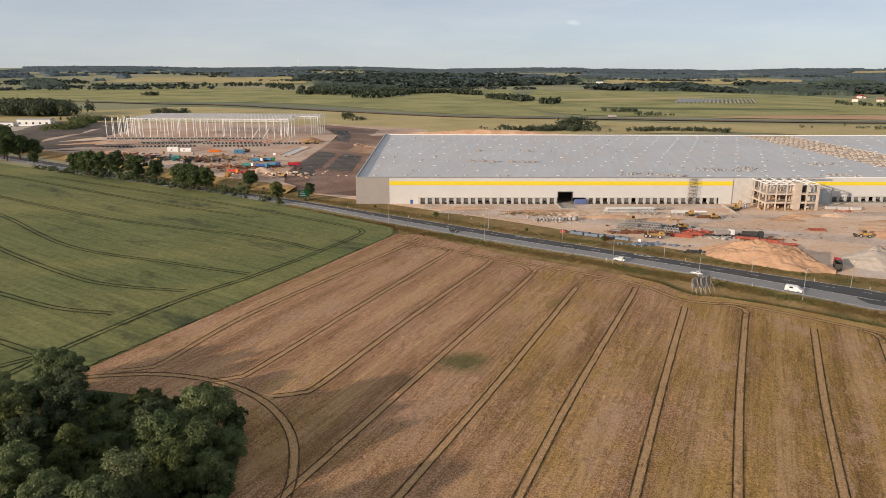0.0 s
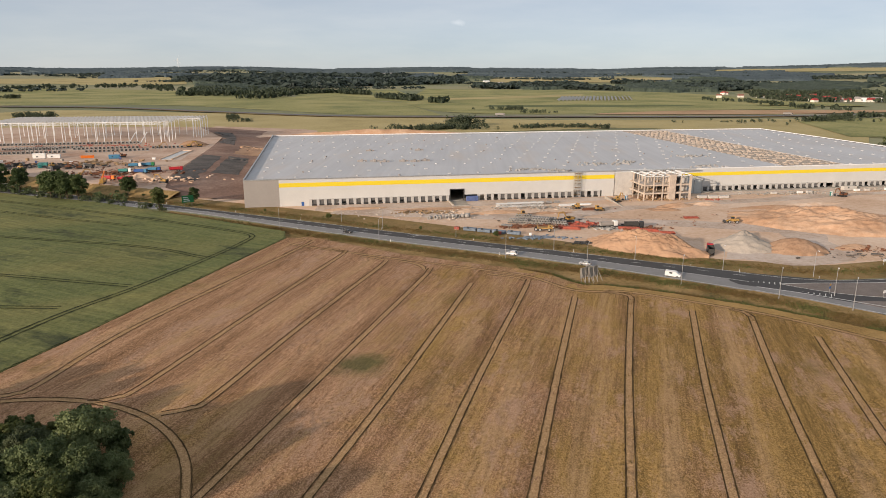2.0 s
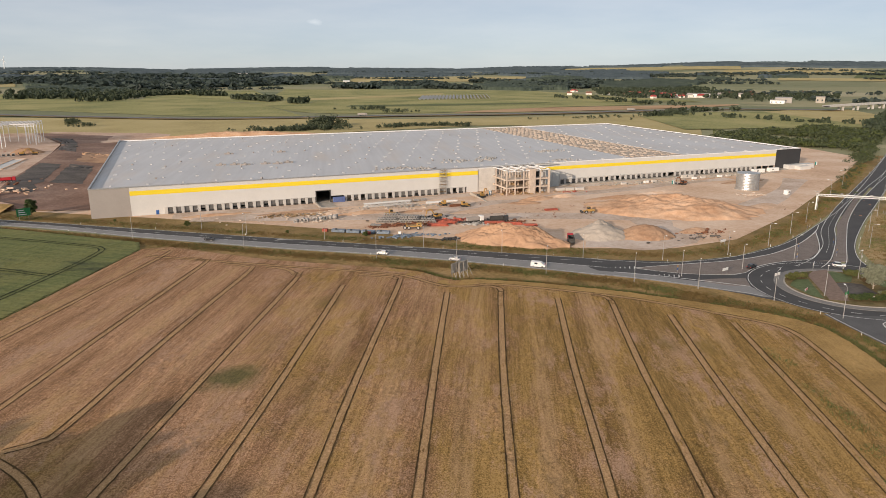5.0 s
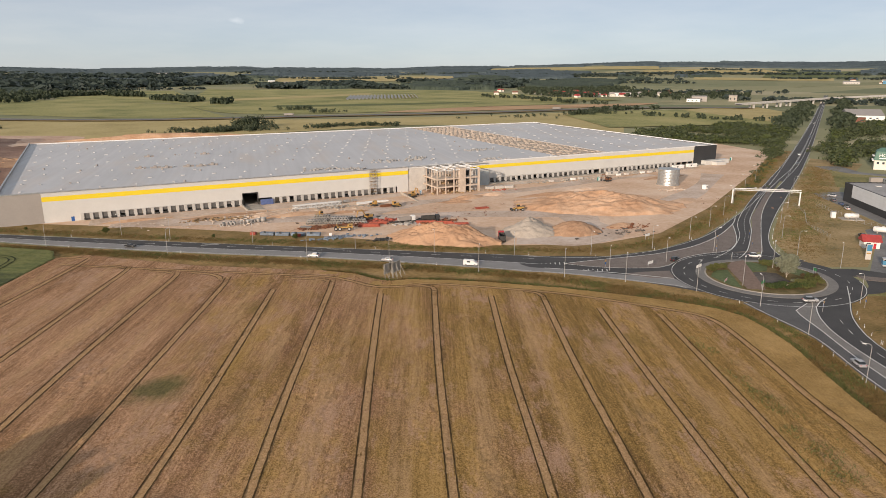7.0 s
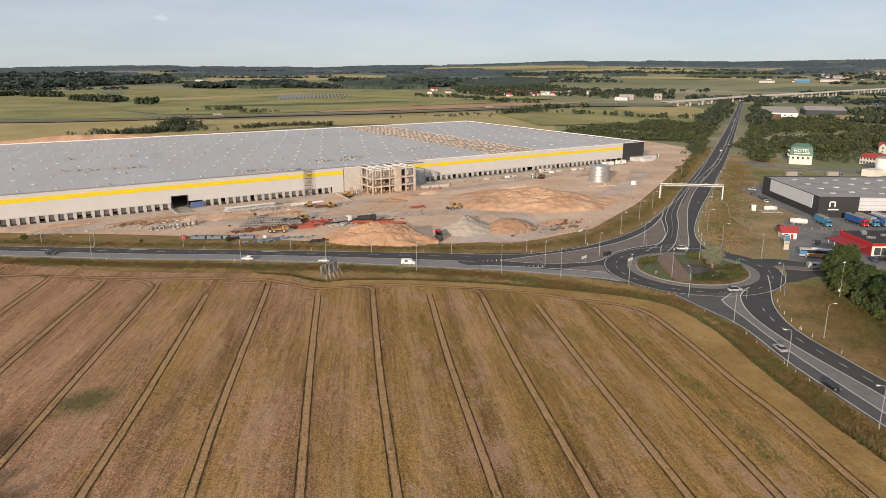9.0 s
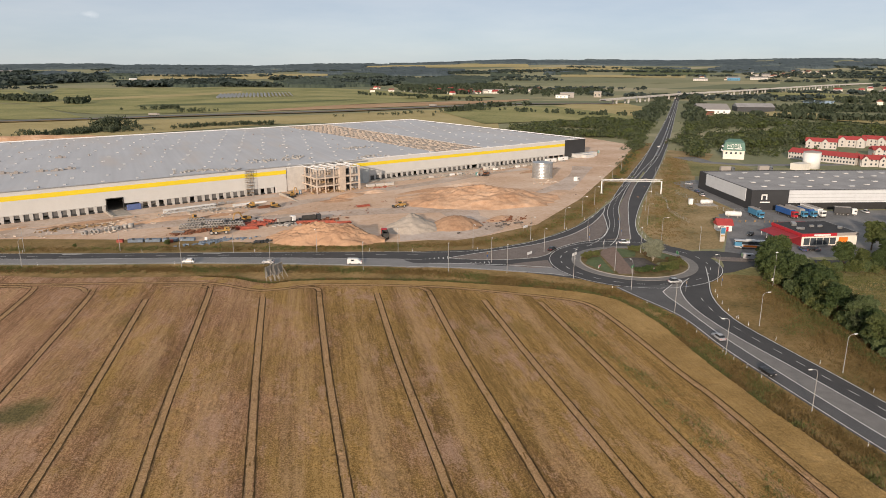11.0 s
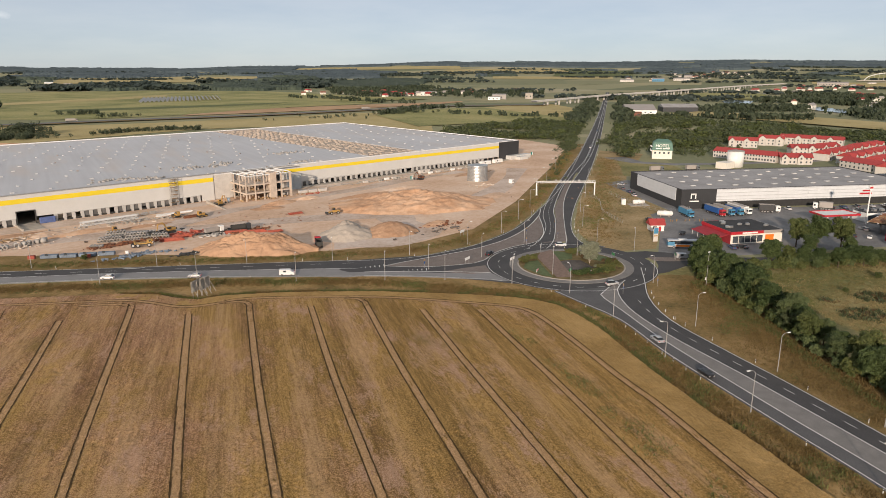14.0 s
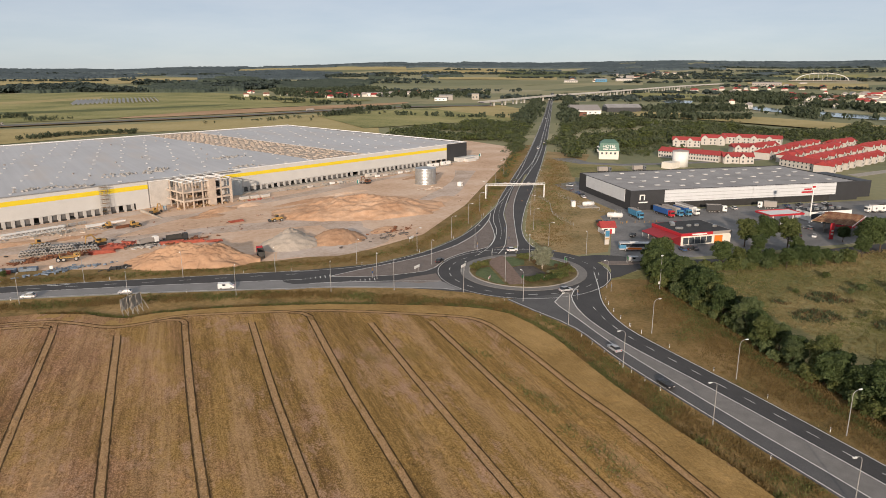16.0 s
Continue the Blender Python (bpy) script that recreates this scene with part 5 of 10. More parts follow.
def pad_and_slope():
    """The higher pad of the second works and the bank down to the warehouse."""
    sheet("upper_pad", PAD_FRONT + BANK_TOP[1:] + [(-300, 850), (-480, 845), (-470, 700)], 3.0, "pad_soil", "levelled sandy pad of the second works", thick=3.0)
    bank_grid("embankment", 0, 1, 0, 1, 0.0, "red_earth", "reddish earth bank beside the warehouse")
    bank_grid("topsoil_patch", 0.03, 0.36, 0.13, 0.40, 0.10, "dark_earth", "dark topsoil spread on the bank", 12, 20, 0.05)
    bank_grid("topsoil_patch", 0.46, 0.80, 0.22, 0.41, 0.10, "dark_earth", "dark topsoil spread on the bank", 12, 20, 0.05)
    bank_grid("dark_strip", 0.03, 0.30, 0.58, 0.86, 0.09, "dark_earth", "dark topsoil spread on the bank", 12, 20, 0.12)
    bank_grid("orange_slip", 0.5, 0.98, 0.46, 0.60, 0.09, "orange_sand", "slip of orange earth on the bank", 12, 14, 0.12)
    sheet("rear_bank", [(-225, 838), (-201, 787), (-169, 716), (-120, 744), (-84, 760), (-84, 812), (-101, 830), (-215, 880)], 0.5, "pad_soil", "bare pinkish ground behind the warehouse")
    # slope from the pad down to the road
    edge = spline(PAD_FRONT, 6)
    low = offset(edge, lambda s: -13 + 2 * math.sin(s * 40))
    rows = []
    for k in range(5):
        rows.append([p.lerp(q, k / 4) for p, q in zip(edge, low)])
    verts = [(p.x, p.y, 3.0 - 2.85 * smooth(0, 4, k) + 0.25 * noise.noise((p.x * 0.08, p.y * 0.08, k)) * (0 < k < 4)) for k, r in enumerate(rows) for p in r]
    n = len(edge)
    tagged(obj("pad_slope", verts, [(k * n + i, k * n + i + 1, (k + 1) * n + i + 1, (k + 1) * n + i) for k in range(4) for i in range(n - 1)], "ditch", None, "", True), "rough grassy slope below the pad", "", "", "structure")
    # bank along the western edge of the pad
    lines = [[(-405, 545), (-428, 620), (-440, 710), (-462, 790), (-492, 838)], [(-432, 560), (-462, 640), (-485, 730), (-515, 800), (-545, 860)], [(-455, 560), (-492, 650), (-515, 740), (-545, 800), (-570, 862)], [(-478, 550), (-525, 650), (-545, 740), (-566, 795), (-600, 862)]]
    zs = (2.8, 5.0, 4.2, 0.1)
    cols = [spline(l, 10) for l in lines]
    n = min(len(c) for c in cols)
    verts, faces = [], []
    for i in range(n):
        for k, c in enumerate(cols):
            p = c[round(i * (len(c) - 1) / (n - 1))]
            verts.append((p.x, p.y, zs[k] * (1 if k in (0, 3) else 0.35 + 0.65 * math.sin(math.pi * (0.08 + 0.84 * i / (n - 1)))) + 0.8 * noise.noise((p.x * 0.04, p.y * 0.04, 2))))
    for i in range(n - 1):
        for k in range(3):
            faces.append((4 * i + k, 4 * i + k + 1, 4 * i + k + 5, 4 * i + k + 4))
    tagged(obj("west_bank", verts, faces, "bank_soil", None, "", True), "dark earth bank at the edge of the works", "", "", "structure")

    sheet("west_pad", [(-425, 587), (-408, 573), (-380, 555), (-362, 548), (-352, 556), (-366, 575), (-358, 592), (-381, 618), (-377, 640), (-398, 676), (-404, 720), (-425, 770), (-452, 815), (-465, 846), (-490, 842), (-458, 780), (-438, 705), (-428, 630)], 3.03, "bank_soil", "dark grey-brown stripped ground at the edge of the works")
    sheet("west_yard", [(-612, 797), (-540, 806), (-505, 775), (-480, 690), (-470, 590), (-500, 585), (-560, 680), (-640, 770)], 0.16, "grey_gravel", "grey gravel yard before the white sheds")


pad_and_slope()
for i, (x, y, t, lx, ly, h) in enumerate(((-352, 566, 24, 34, 3.0, 1.7), (-338, 590, 22, 42, 3.4, 2.0), (-372, 606, 28, 30, 3.0, 1.5), (-385, 640, 40, 34, 4.0, 2.2), (-300, 622, 14, 26, 3.6, 2.4), (-322, 545, 25, 26, 2.6, 1.3))):
    heap("earth_mound", x, y, t, lx, ly, h, ("site_soil", "red_earth", "tan_sand")[i % 3], 61.7 + i * 2.3, "low ridge of tan spoil on the pad", "earth heap", 2.9, 24)


def water_tank(x, y, r, h):
    ob = thing("water_tank", x, y, 0, 0, "ribbed galvanised steel sprinkler tank on the site", "tank")
    bm = bmesh.new()
    n, rows = 48, 22
    prev = None
    for k in range(rows + 1):
        rr = r + (0.06 if k % 2 else -0.02)
        cur = [bm.verts.new((rr * math.cos(i * math.tau / n), rr * math.sin(i * math.tau / n), h * k / rows)) for i in range(n)]
        if prev:
            for i in range(n):
                bm.faces.new((prev[i], prev[(i + 1) % n], cur[(i + 1) % n], cur[i]))
        prev = cur
    part("shell", bm, "galvanised", ob, "ribbed steel shell")
    part("lid", rod(bmesh.new(), (0, 0, h), (0, 0, h + 0.9), r + 0.12, 0.6, 48), "galvanised", ob, "low conical lid")
    part("foot", rod(bmesh.new(), (0, 0, -0.2), (0, 0, 0.35), r + 0.5, r + 0.5, 48), "concrete", ob, "concrete base ring")
    for z in (0.33, 0.66):
        part("hoop", rod(bmesh.new(), (0, 0, h * z), (0, 0, h * z + 0.2), r + 0.12, r + 0.12, 48, False), "galvanised", ob)
    lad = bmesh.new()
    for s in (-0.25, 0.25):
        rod(lad, (s, -r - 0.25, 0.3), (s, -r - 0.25, h + 0.8), 0.04, n=5)
    for k in range(24):
        rod(lad, (-0.25, -r - 0.25, 0.5 + k * 0.42), (0.25, -r - 0.25, 0.5 + k * 0.42), 0.025, n=4)
    part("ladder", lad, "galvanised", ob)


water_tank(283.5, 347.5, 6.4, 10.0)

# ---- earth heaps on the works ----
heap("earth_mound", 103, 267, -33, 25, 11, 7.6, "orange_sand", 1.3, "long heap of orange sandy earth by the road", "earth heap", 0.0, 90, 1.25)
heap("earth_mound", 206, 306, -20, 44, 27, 7.2, "tan_sand", 4.7, "broad heap of orange sandy earth", "earth heap", 0.0, 96, 0.8)
heap("gravel_cone", 144, 267, 10, 14, 12, 4.8, "grey_gravel", 7.2, "pale grey gravel heap", "gravel heap", 0.0, 34, 0.25)
heap("sand_mound", 163, 261, 0, 13, 11, 4.8, "orange_sand", 9.9, "tan sand heap beside the gravel", "sand heap", 0.0, 34, 0.3)
heap("earth_mound", -15, 772, 3, 95, 9, 5.5, "tan_sand", 21.4, "long ridge of orange spoil behind the warehouse", "earth heap", 0.0, 60, 0.9)
heap("gravel_cone", 150, 279, 30, 9, 6, 3.6, "grey_gravel", 2.6, "pale grey gravel heap", "gravel heap")


# ---- the dark hall and the filling station ----
def dark_hall():
    ob = thing("dark_hall", 307.5, 213.5, 0, -28.4, "long dark grey hall with pale ribbed panels and a felt roof", "hall")
    w, d, h = 136.0, 64.0, 10.2
    part("wall", boxes((0, w, 0, 0.4, 0, h), (0, 0.4, 0.4, d, 0, h), (w - 0.4, w, 0.4, d, 0, h), (0, w, d - 0.4, d, 0, h)), "wall_dark", ob, "dark metal cladding")
    part("roof", boxes((0.4, w - 0.4, 0.4, d - 0.4, h - 0.7, h - 0.4)), "roof_felt", ob, "grey felt roof with rooflights")
    for k in range(11):
        z = 3.6 + k * 0.58
        for i in range(6):
            part("panel", boxes((19 + i * 17.1, 19 + (i + 1) * 17.1 - 0.05, -0.22 - 0.06 * (k % 2), 0, z, z + 0.56)), "hall_panel", ob)
        if k % 3 == 1:
            part("panel_rib", boxes((19, 121.6, -0.32, -0.285, z + 0.2, z + 0.42)), "hall_rib", ob, "grey rib of the panels")
        for i in range(4):
            part("panel", boxes((-0.22 - 0.06 * (k % 2), 0, 6 + i * 12, 6 + (i + 1) * 12 - 0.05, z, z + 0.56)), "hall_panel", ob)
    lid = part("rooflight", boxes((-1.3, 1.3, -0.8, 0.8, 0, 0.3), (-1.4, 1.4, -0.9, 0.9, 0.3, 0.38), bevel=0.04), "rooflight_grey", ob, "pale rooflight")
    lid.matrix_local = pose(12, 12, h - 0.4)
    rng = random.Random(6)
    for i in range(11):
        for j in range(4):
            if i or j:
                share("rooflight", lid, pose(12 + i * 11.4 + rng.uniform(-1, 1), 11 + j * 14 + (i % 2) * 4, h - 0.4), ob)
    part("logo", boxes((5, 5.6, -0.12, 0, 5.2, 8), (5, 8, -0.12, 0, 7.4, 8), (7.4, 8, -0.12, 0, 5.2, 8), (4.6, 9.6, -0.12, 0, 3.7, 4.3)), "white_paint", ob, "plain pale bars of a sign")
    part("dock_band", boxes((22, 118, -0.1, 0, 0.2, 3.2)), "door_shade_dark", ob, "dark row of doors under the panels")
    part("sign_mark", boxes((100, 107, -0.4, -0.26, 5.0, 5.9), (101.5, 106, -0.4, -0.26, 6.6, 7.4)), "red_paint", ob, "plain red mark on the panels")
    part("office", boxes((w, w + 14, 6, 40, 0, 9), bevel=0.05), "wall_dark", ob)


dark_hall()


def shop():
    ob = thing("filling_station_shop", 262, 158, 0, -24.5, "low red and white filling station restaurant with a black roof", "shop")
    w, d, h = 24.0, 21.0, 5.1
    part("wall", boxes((0, w, 0, d, 0, h - 0.9), bevel=0.04), "white_render", ob)
    part("red_wall", boxes((-0.12, 0, 0.1, d, 0, h - 1.0)), "awning_red", ob, "red painted side wall")
    part("fascia", boxes((-0.25, w * 0.62, -0.25, d + 0.2, h - 1.1, h + 0.1)), "red_paint", ob, "red fascia")
    part("fascia", boxes((w * 0.62, w + 0.25, -0.25, d + 0.2, h - 1.1, h + 0.1)), "wall_grey", ob, "pale fascia")
    part("roof", boxes((0.2, w - 0.2, 0.2, d - 0.2, h, h + 0.12)), "shop_roof", ob, "black roof felt")
    part("awning", extrude(bmesh.new(), ((0, 3.9), (-6.2, 2.5), (-6.2, 2.3), (0, 3.7)), 0, 18), "awning_red", ob, "red canopy over the terrace").matrix_local = pose(0, d - 1.5, 0, 0, 0, 270)
    for k in range(5):
        part("awning_post", boxes((-6.0, -5.88, 1.8 + k * 4.2, 1.92 + k * 4.2, 0, 2.4)), "white_paint", ob)
    for k in range(5):
        part("window", boxes((1.0 + k * 2.8, 3.5 + k * 2.8, -0.05, 0.1, 0.5, 3.3)), "window_pane", ob)
    part("entrance", boxes((16, 19.5, -0.6, 0.1, 0, 3.4)), "orange_paint", ob, "orange entrance frame")
    part("sign_bar", boxes((5, 12, -0.35, -0.24, h - 0.85, h - 0.25)), "white_paint", ob, "plain pale bar of a sign")
    rng = random.Random(8)
    for k in range(9):
        x, y = rng.uniform(3, w - 3), rng.uniform(4, d - 3)
        part("roof_unit", boxes((x - 0.9, x + 0.9, y - 0.5, y + 0.5, h + 0.1, h + 1.0), bevel=0.08), "galvanised", ob, "pale roof unit")


shop()


def fuel_canopy(x, y, turn, w, d, mat, label, rim):
    ob = thing("fuel_canopy", x, y, 0, turn, label, "canopy")
    part("roof_plate", boxes((0, w, 0, d, 5.0, 5.3)), mat, ob)
    part("rim", boxes((-0.2, w + 0.2, -0.2, 0, 4.8, 5.6), (-0.2, w + 0.2, d, d + 0.2, 4.8, 5.6), (-0.2, 0, 0, d, 4.8, 5.6), (w, w + 0.2, 0, d, 4.8, 5.6)), rim, ob)
    for i in range(2):
        for j in range(2):
            part("post", boxes((w * (0.2 + 0.6 * i) - 0.2, w * (0.2 + 0.6 * i) + 0.2, d * (0.25 + 0.5 * j) - 0.2, d * (0.25 + 0.5 * j) + 0.2, 0, 5.0)), "white_paint", ob)
    for i in range(2):
        part("pump", boxes((w * (0.2 + 0.6 * i) - 0.5, w * (0.2 + 0.6 * i) + 0.5, d * 0.5 - 0.4, d * 0.5 + 0.4, 0, 2.0), bevel=0.06), "red_paint", ob, "red fuel pump")
    return ob


fuel_canopy(324, 150, -27, 18, 10, "white_paint", "white fuel canopy with a red rim", "red_paint")


def stripped_canopy():
    """A fuel canopy whose covering is off: rusty battens on white girders."""
    ob = thing("fuel_canopy", 328, 117, 0, 8, "fuel canopy stripped to its rusty battens and white girders", "canopy")
    w, d = 27.0, 16.0
    for i in range(2):
        for j in range(2):
            part("post", boxes((w * (0.22 + 0.56 * i) - 0.25, w * (0.22 + 0.56 * i) + 0.25, d * (0.25 + 0.5 * j) - 0.25, d * (0.25 + 0.5 * j) + 0.25, 0, 5.0)), "wall_grey", ob)
    for k in range(5):
        part("girder", boxes((0, w, k * d / 4 - 0.12, k * d / 4 + 0.12, 5.0, 5.5)), "steel_white", ob, "white steel girder")
    rng = random.Random(71)
    for k in range(44):
        x = 0.2 + k * (w - 0.4) / 43
        a, b = rng.choice((0, 0, 0, 1.2)), d - rng.choice((0, 0, 0.8, 3.4))
        part("roof_batten", boxes((x - 0.17, x + 0.17, a, b, 5.5, 5.66)), "rust" if k % 4 else "timber", ob, "rusty roof batten")
    part("ceiling_sheet", boxes((0.3, w - 0.3, 0.3, d - 0.3, 4.85, 4.95)), "dark_steel", ob, "dark underside sheet")
    part("red_fascia", boxes((-0.4, w * 0.8, -0.5, -0.22, 4.4, 5.3)), "red_paint", ob, "red fascia strip")
    part("red_fascia", boxes((-0.6, -0.35, 0, d * 0.4, 4.4, 5.3)), "red_paint", ob, "red fascia strip")


stripped_canopy()
sheet("parking_lot", [(228, 168), (236, 153), (262, 140), (330, 108), (420, 70), (470, 120), (420, 148), (316, 205), (300, 215), (285, 215), (262, 192)], 0.1, "lot_asphalt", "grey asphalt yard of the filling station", thick=0.15)
sheet("hall_yard", [(300, 214), (316, 206), (350, 262), (372, 262), (360, 290), (340, 292), (325, 262)], 0.09, "lot_asphalt", "grey asphalt car park beside the dark hall", thick=0.15)
sheet("meadow_east", [(180, 138), (205, 150), (228, 148), (260, 138), (330, 104), (420, 60), (520, -60), (240, -160), (110, -80), (146, 46), (160, 98)], 0.05, "meadow", "unmown dry meadow east of the road")
sheet("verge_east", [(200, 149), (206, 147), (214, 138), (204, 119), (193, 101), (183, 85), (175, 69), (169, 51), (161, 25), (150, -10), (112, -10), (120, 20), (132, 55), (142, 80), (157, 108), (172, 130), (188, 146)], 0.09, "verge", "dry golden grass between the road and the hedge")
sheet("meadow_north_east", [(215, 190), (233, 217), (272, 251), (327, 295), (434, 380), (470, 408), (480, 370), (372, 300), (325, 262), (300, 216), (262, 192), (232, 172), (218, 178)], 0.05, "verge_pale", "dry grass between the road and the yard")
# ---- vegetation ----


def leaf_cloud(rng, lobes, count, size, flat=0.55, loose=0.7):
    """Small leaf sprays on the shells of several lobes: arrays of corners, four to a spray."""
    out = np.empty((count, 4, 3))
    vol = np.array([l[3] ** 2 for l in lobes])
    pick = rng.choice(len(lobes), count, p=vol / vol.sum())
    c = np.array([l[:3] for l in lobes])[pick]
    r = np.array([l[3] for l in lobes])[pick]
    v = rng.normal(size=(count, 3))
    v /= np.linalg.norm(v, axis=1)[:, None]
    v[:, 2] = np.where(v[:, 2] < -0.45, -v[:, 2], v[:, 2])
    depth = 1 - 0.42 * rng.random(count) ** 1.8 + 0.16 * rng.normal(size=count)
    p = c + v * (r * depth)[:, None] * np.array([1, 1, 0.85])
    a = rng.normal(size=(count, 3)) + v * -0.2
    a -= (a * v).sum(1)[:, None] * v * flat
    a /= np.linalg.norm(a, axis=1)[:, None]
    b = np.cross(v + loose * rng.normal(size=(count, 3)), a)
    b /= np.linalg.norm(b, axis=1)[:, None]
    s = size * (0.55 + 0.9 * rng.random(count))[:, None]
    out[:, 0] = p - a * s
    out[:, 1] = p - b * s * 0.62
    out[:, 2] = p + a * s
    out[:, 3] = p + b * s * 0.62
    return out


def quads(name, q, mat):
    me = bpy.data.meshes.new(name)
    n = len(q)
    me.vertices.add(n * 4)
    me.vertices.foreach_set("co", q.reshape(-1).astype(np.float32))
    me.loops.add(n * 4)
    me.loops.foreach_set("vertex_index", np.arange(n * 4, dtype=np.int32))
    me.polygons.add(n)
    me.polygons.foreach_set("loop_start", np.arange(0, n * 4, 4, dtype=np.int32))
    me.update(calc_edges=True)
    me.materials.append(MATS[mat])
    return me


def make_tree(seed, h, r, mat, bark="bark", count=2600, size=0.5, trunk_share=0.3):
    """Trunk and limb mesh with a crown mesh; returned to be shared by many trees."""
    rng = np.random.default_rng(seed)
    lobes = []
    limbs = bmesh.new()
    base = Vector((0, 0, h * trunk_share))
    top = Vector((rng.normal() * 0.3, rng.normal() * 0.3, h * 0.72))
    rod(limbs, (0, 0, -0.3), base, 0.035 * h * 0.8, 0.026 * h * 0.8, 8)
    rod(limbs, base, top, 0.026 * h * 0.8, 0.008 * h, 6)
    k = 21
    for i in range(k):
        a = i * 2.4 + rng.normal() * 0.3
        z = h * (trunk_share + 0.12 + (0.78 - trunk_share) * (i + 0.5) / k)
        env = math.sin(math.pi * min(1, max(0.08, (z / h - trunk_share * 0.55) / (1.08 - trunk_share * 0.55)))) ** 0.7
        rad = r * env * (0.45 + 0.45 * rng.random())
        lr = r * (0.20 + 0.22 * rng.random())
        tip = Vector((math.cos(a) * rad, math.sin(a) * rad, z + 0.3))
        lobes.append((tip.x, tip.y, tip.z, lr))
        root = base.lerp(top, max(0, min(1, (z - base.z) / (top.z - base.z) - 0.25)))
        mid = root.lerp(tip, 0.55) + Vector((0, 0, 0.25))
        rod(limbs, root, mid, 0.012 * h, 0.008 * h, 5)
        rod(limbs, mid, tip, 0.008 * h, 0.003 * h, 4)
    lobes.append((0, 0, h * 0.80, r * 0.46))
    lobes.append((0, 0, h * 0.58, r * 0.55))
    lobes.append((r * 0.2, -r * 0.1, h - r * 0.3, r * 0.3))
    q = leaf_cloud(rng, lobes, count, size)
    me = bpy.data.meshes.new("trunk")
    limbs.to_mesh(me)
    limbs.free()
    me.materials.append(MATS[bark])
    return me, quads("crown", q, mat)


def plant_tree(kind, x, y, scale=1.0, turn=0.0, label="", group="", z=0.0, name="tree", category="tree"):
    ob = thing(name, x, y, z, turn, label, category, group)
    ob.scale = (scale, scale, scale)
    for nm, me in zip(("trunk", "crown"), kind):
        o = new(nm, me)
        o.parent = ob
    return ob


OAKS = [make_tree(s, 13.0, 5.0, "leaf_oak", count=9000, size=0.32, trunk_share=0.2) for s in (1, 2, 11)]
LIMES = [make_tree(s, 12.0, 4.2, "leaf_light", count=8000, size=0.31, trunk_share=0.2) for s in (3, 4)]
ROAD_TREES = [make_tree(s, 13.0, 5.0, "leaf_oak", count=6000, size=0.36, trunk_share=0.12) for s in (5, 6)]
WOOD_TREES = [make_tree(s, 12.5, 4.6, m, count=13000, size=0.23, trunk_share=0.16) for s, m in ((21, "leaf_mid"), (22, "leaf_young"), (23, "leaf_wood"), (24, "leaf_light"))]
BARE = make_tree(7, 11.0, 4.4, "leaf_birch", "silver_bark", count=5200, size=0.2, trunk_share=0.2)
BUSHES = [make_tree(s, 4.0, 2.4, m, count=1100, size=0.34, trunk_share=0.05) for s, m in ((8, "leaf_mid"), (9, "leaf_light"))]


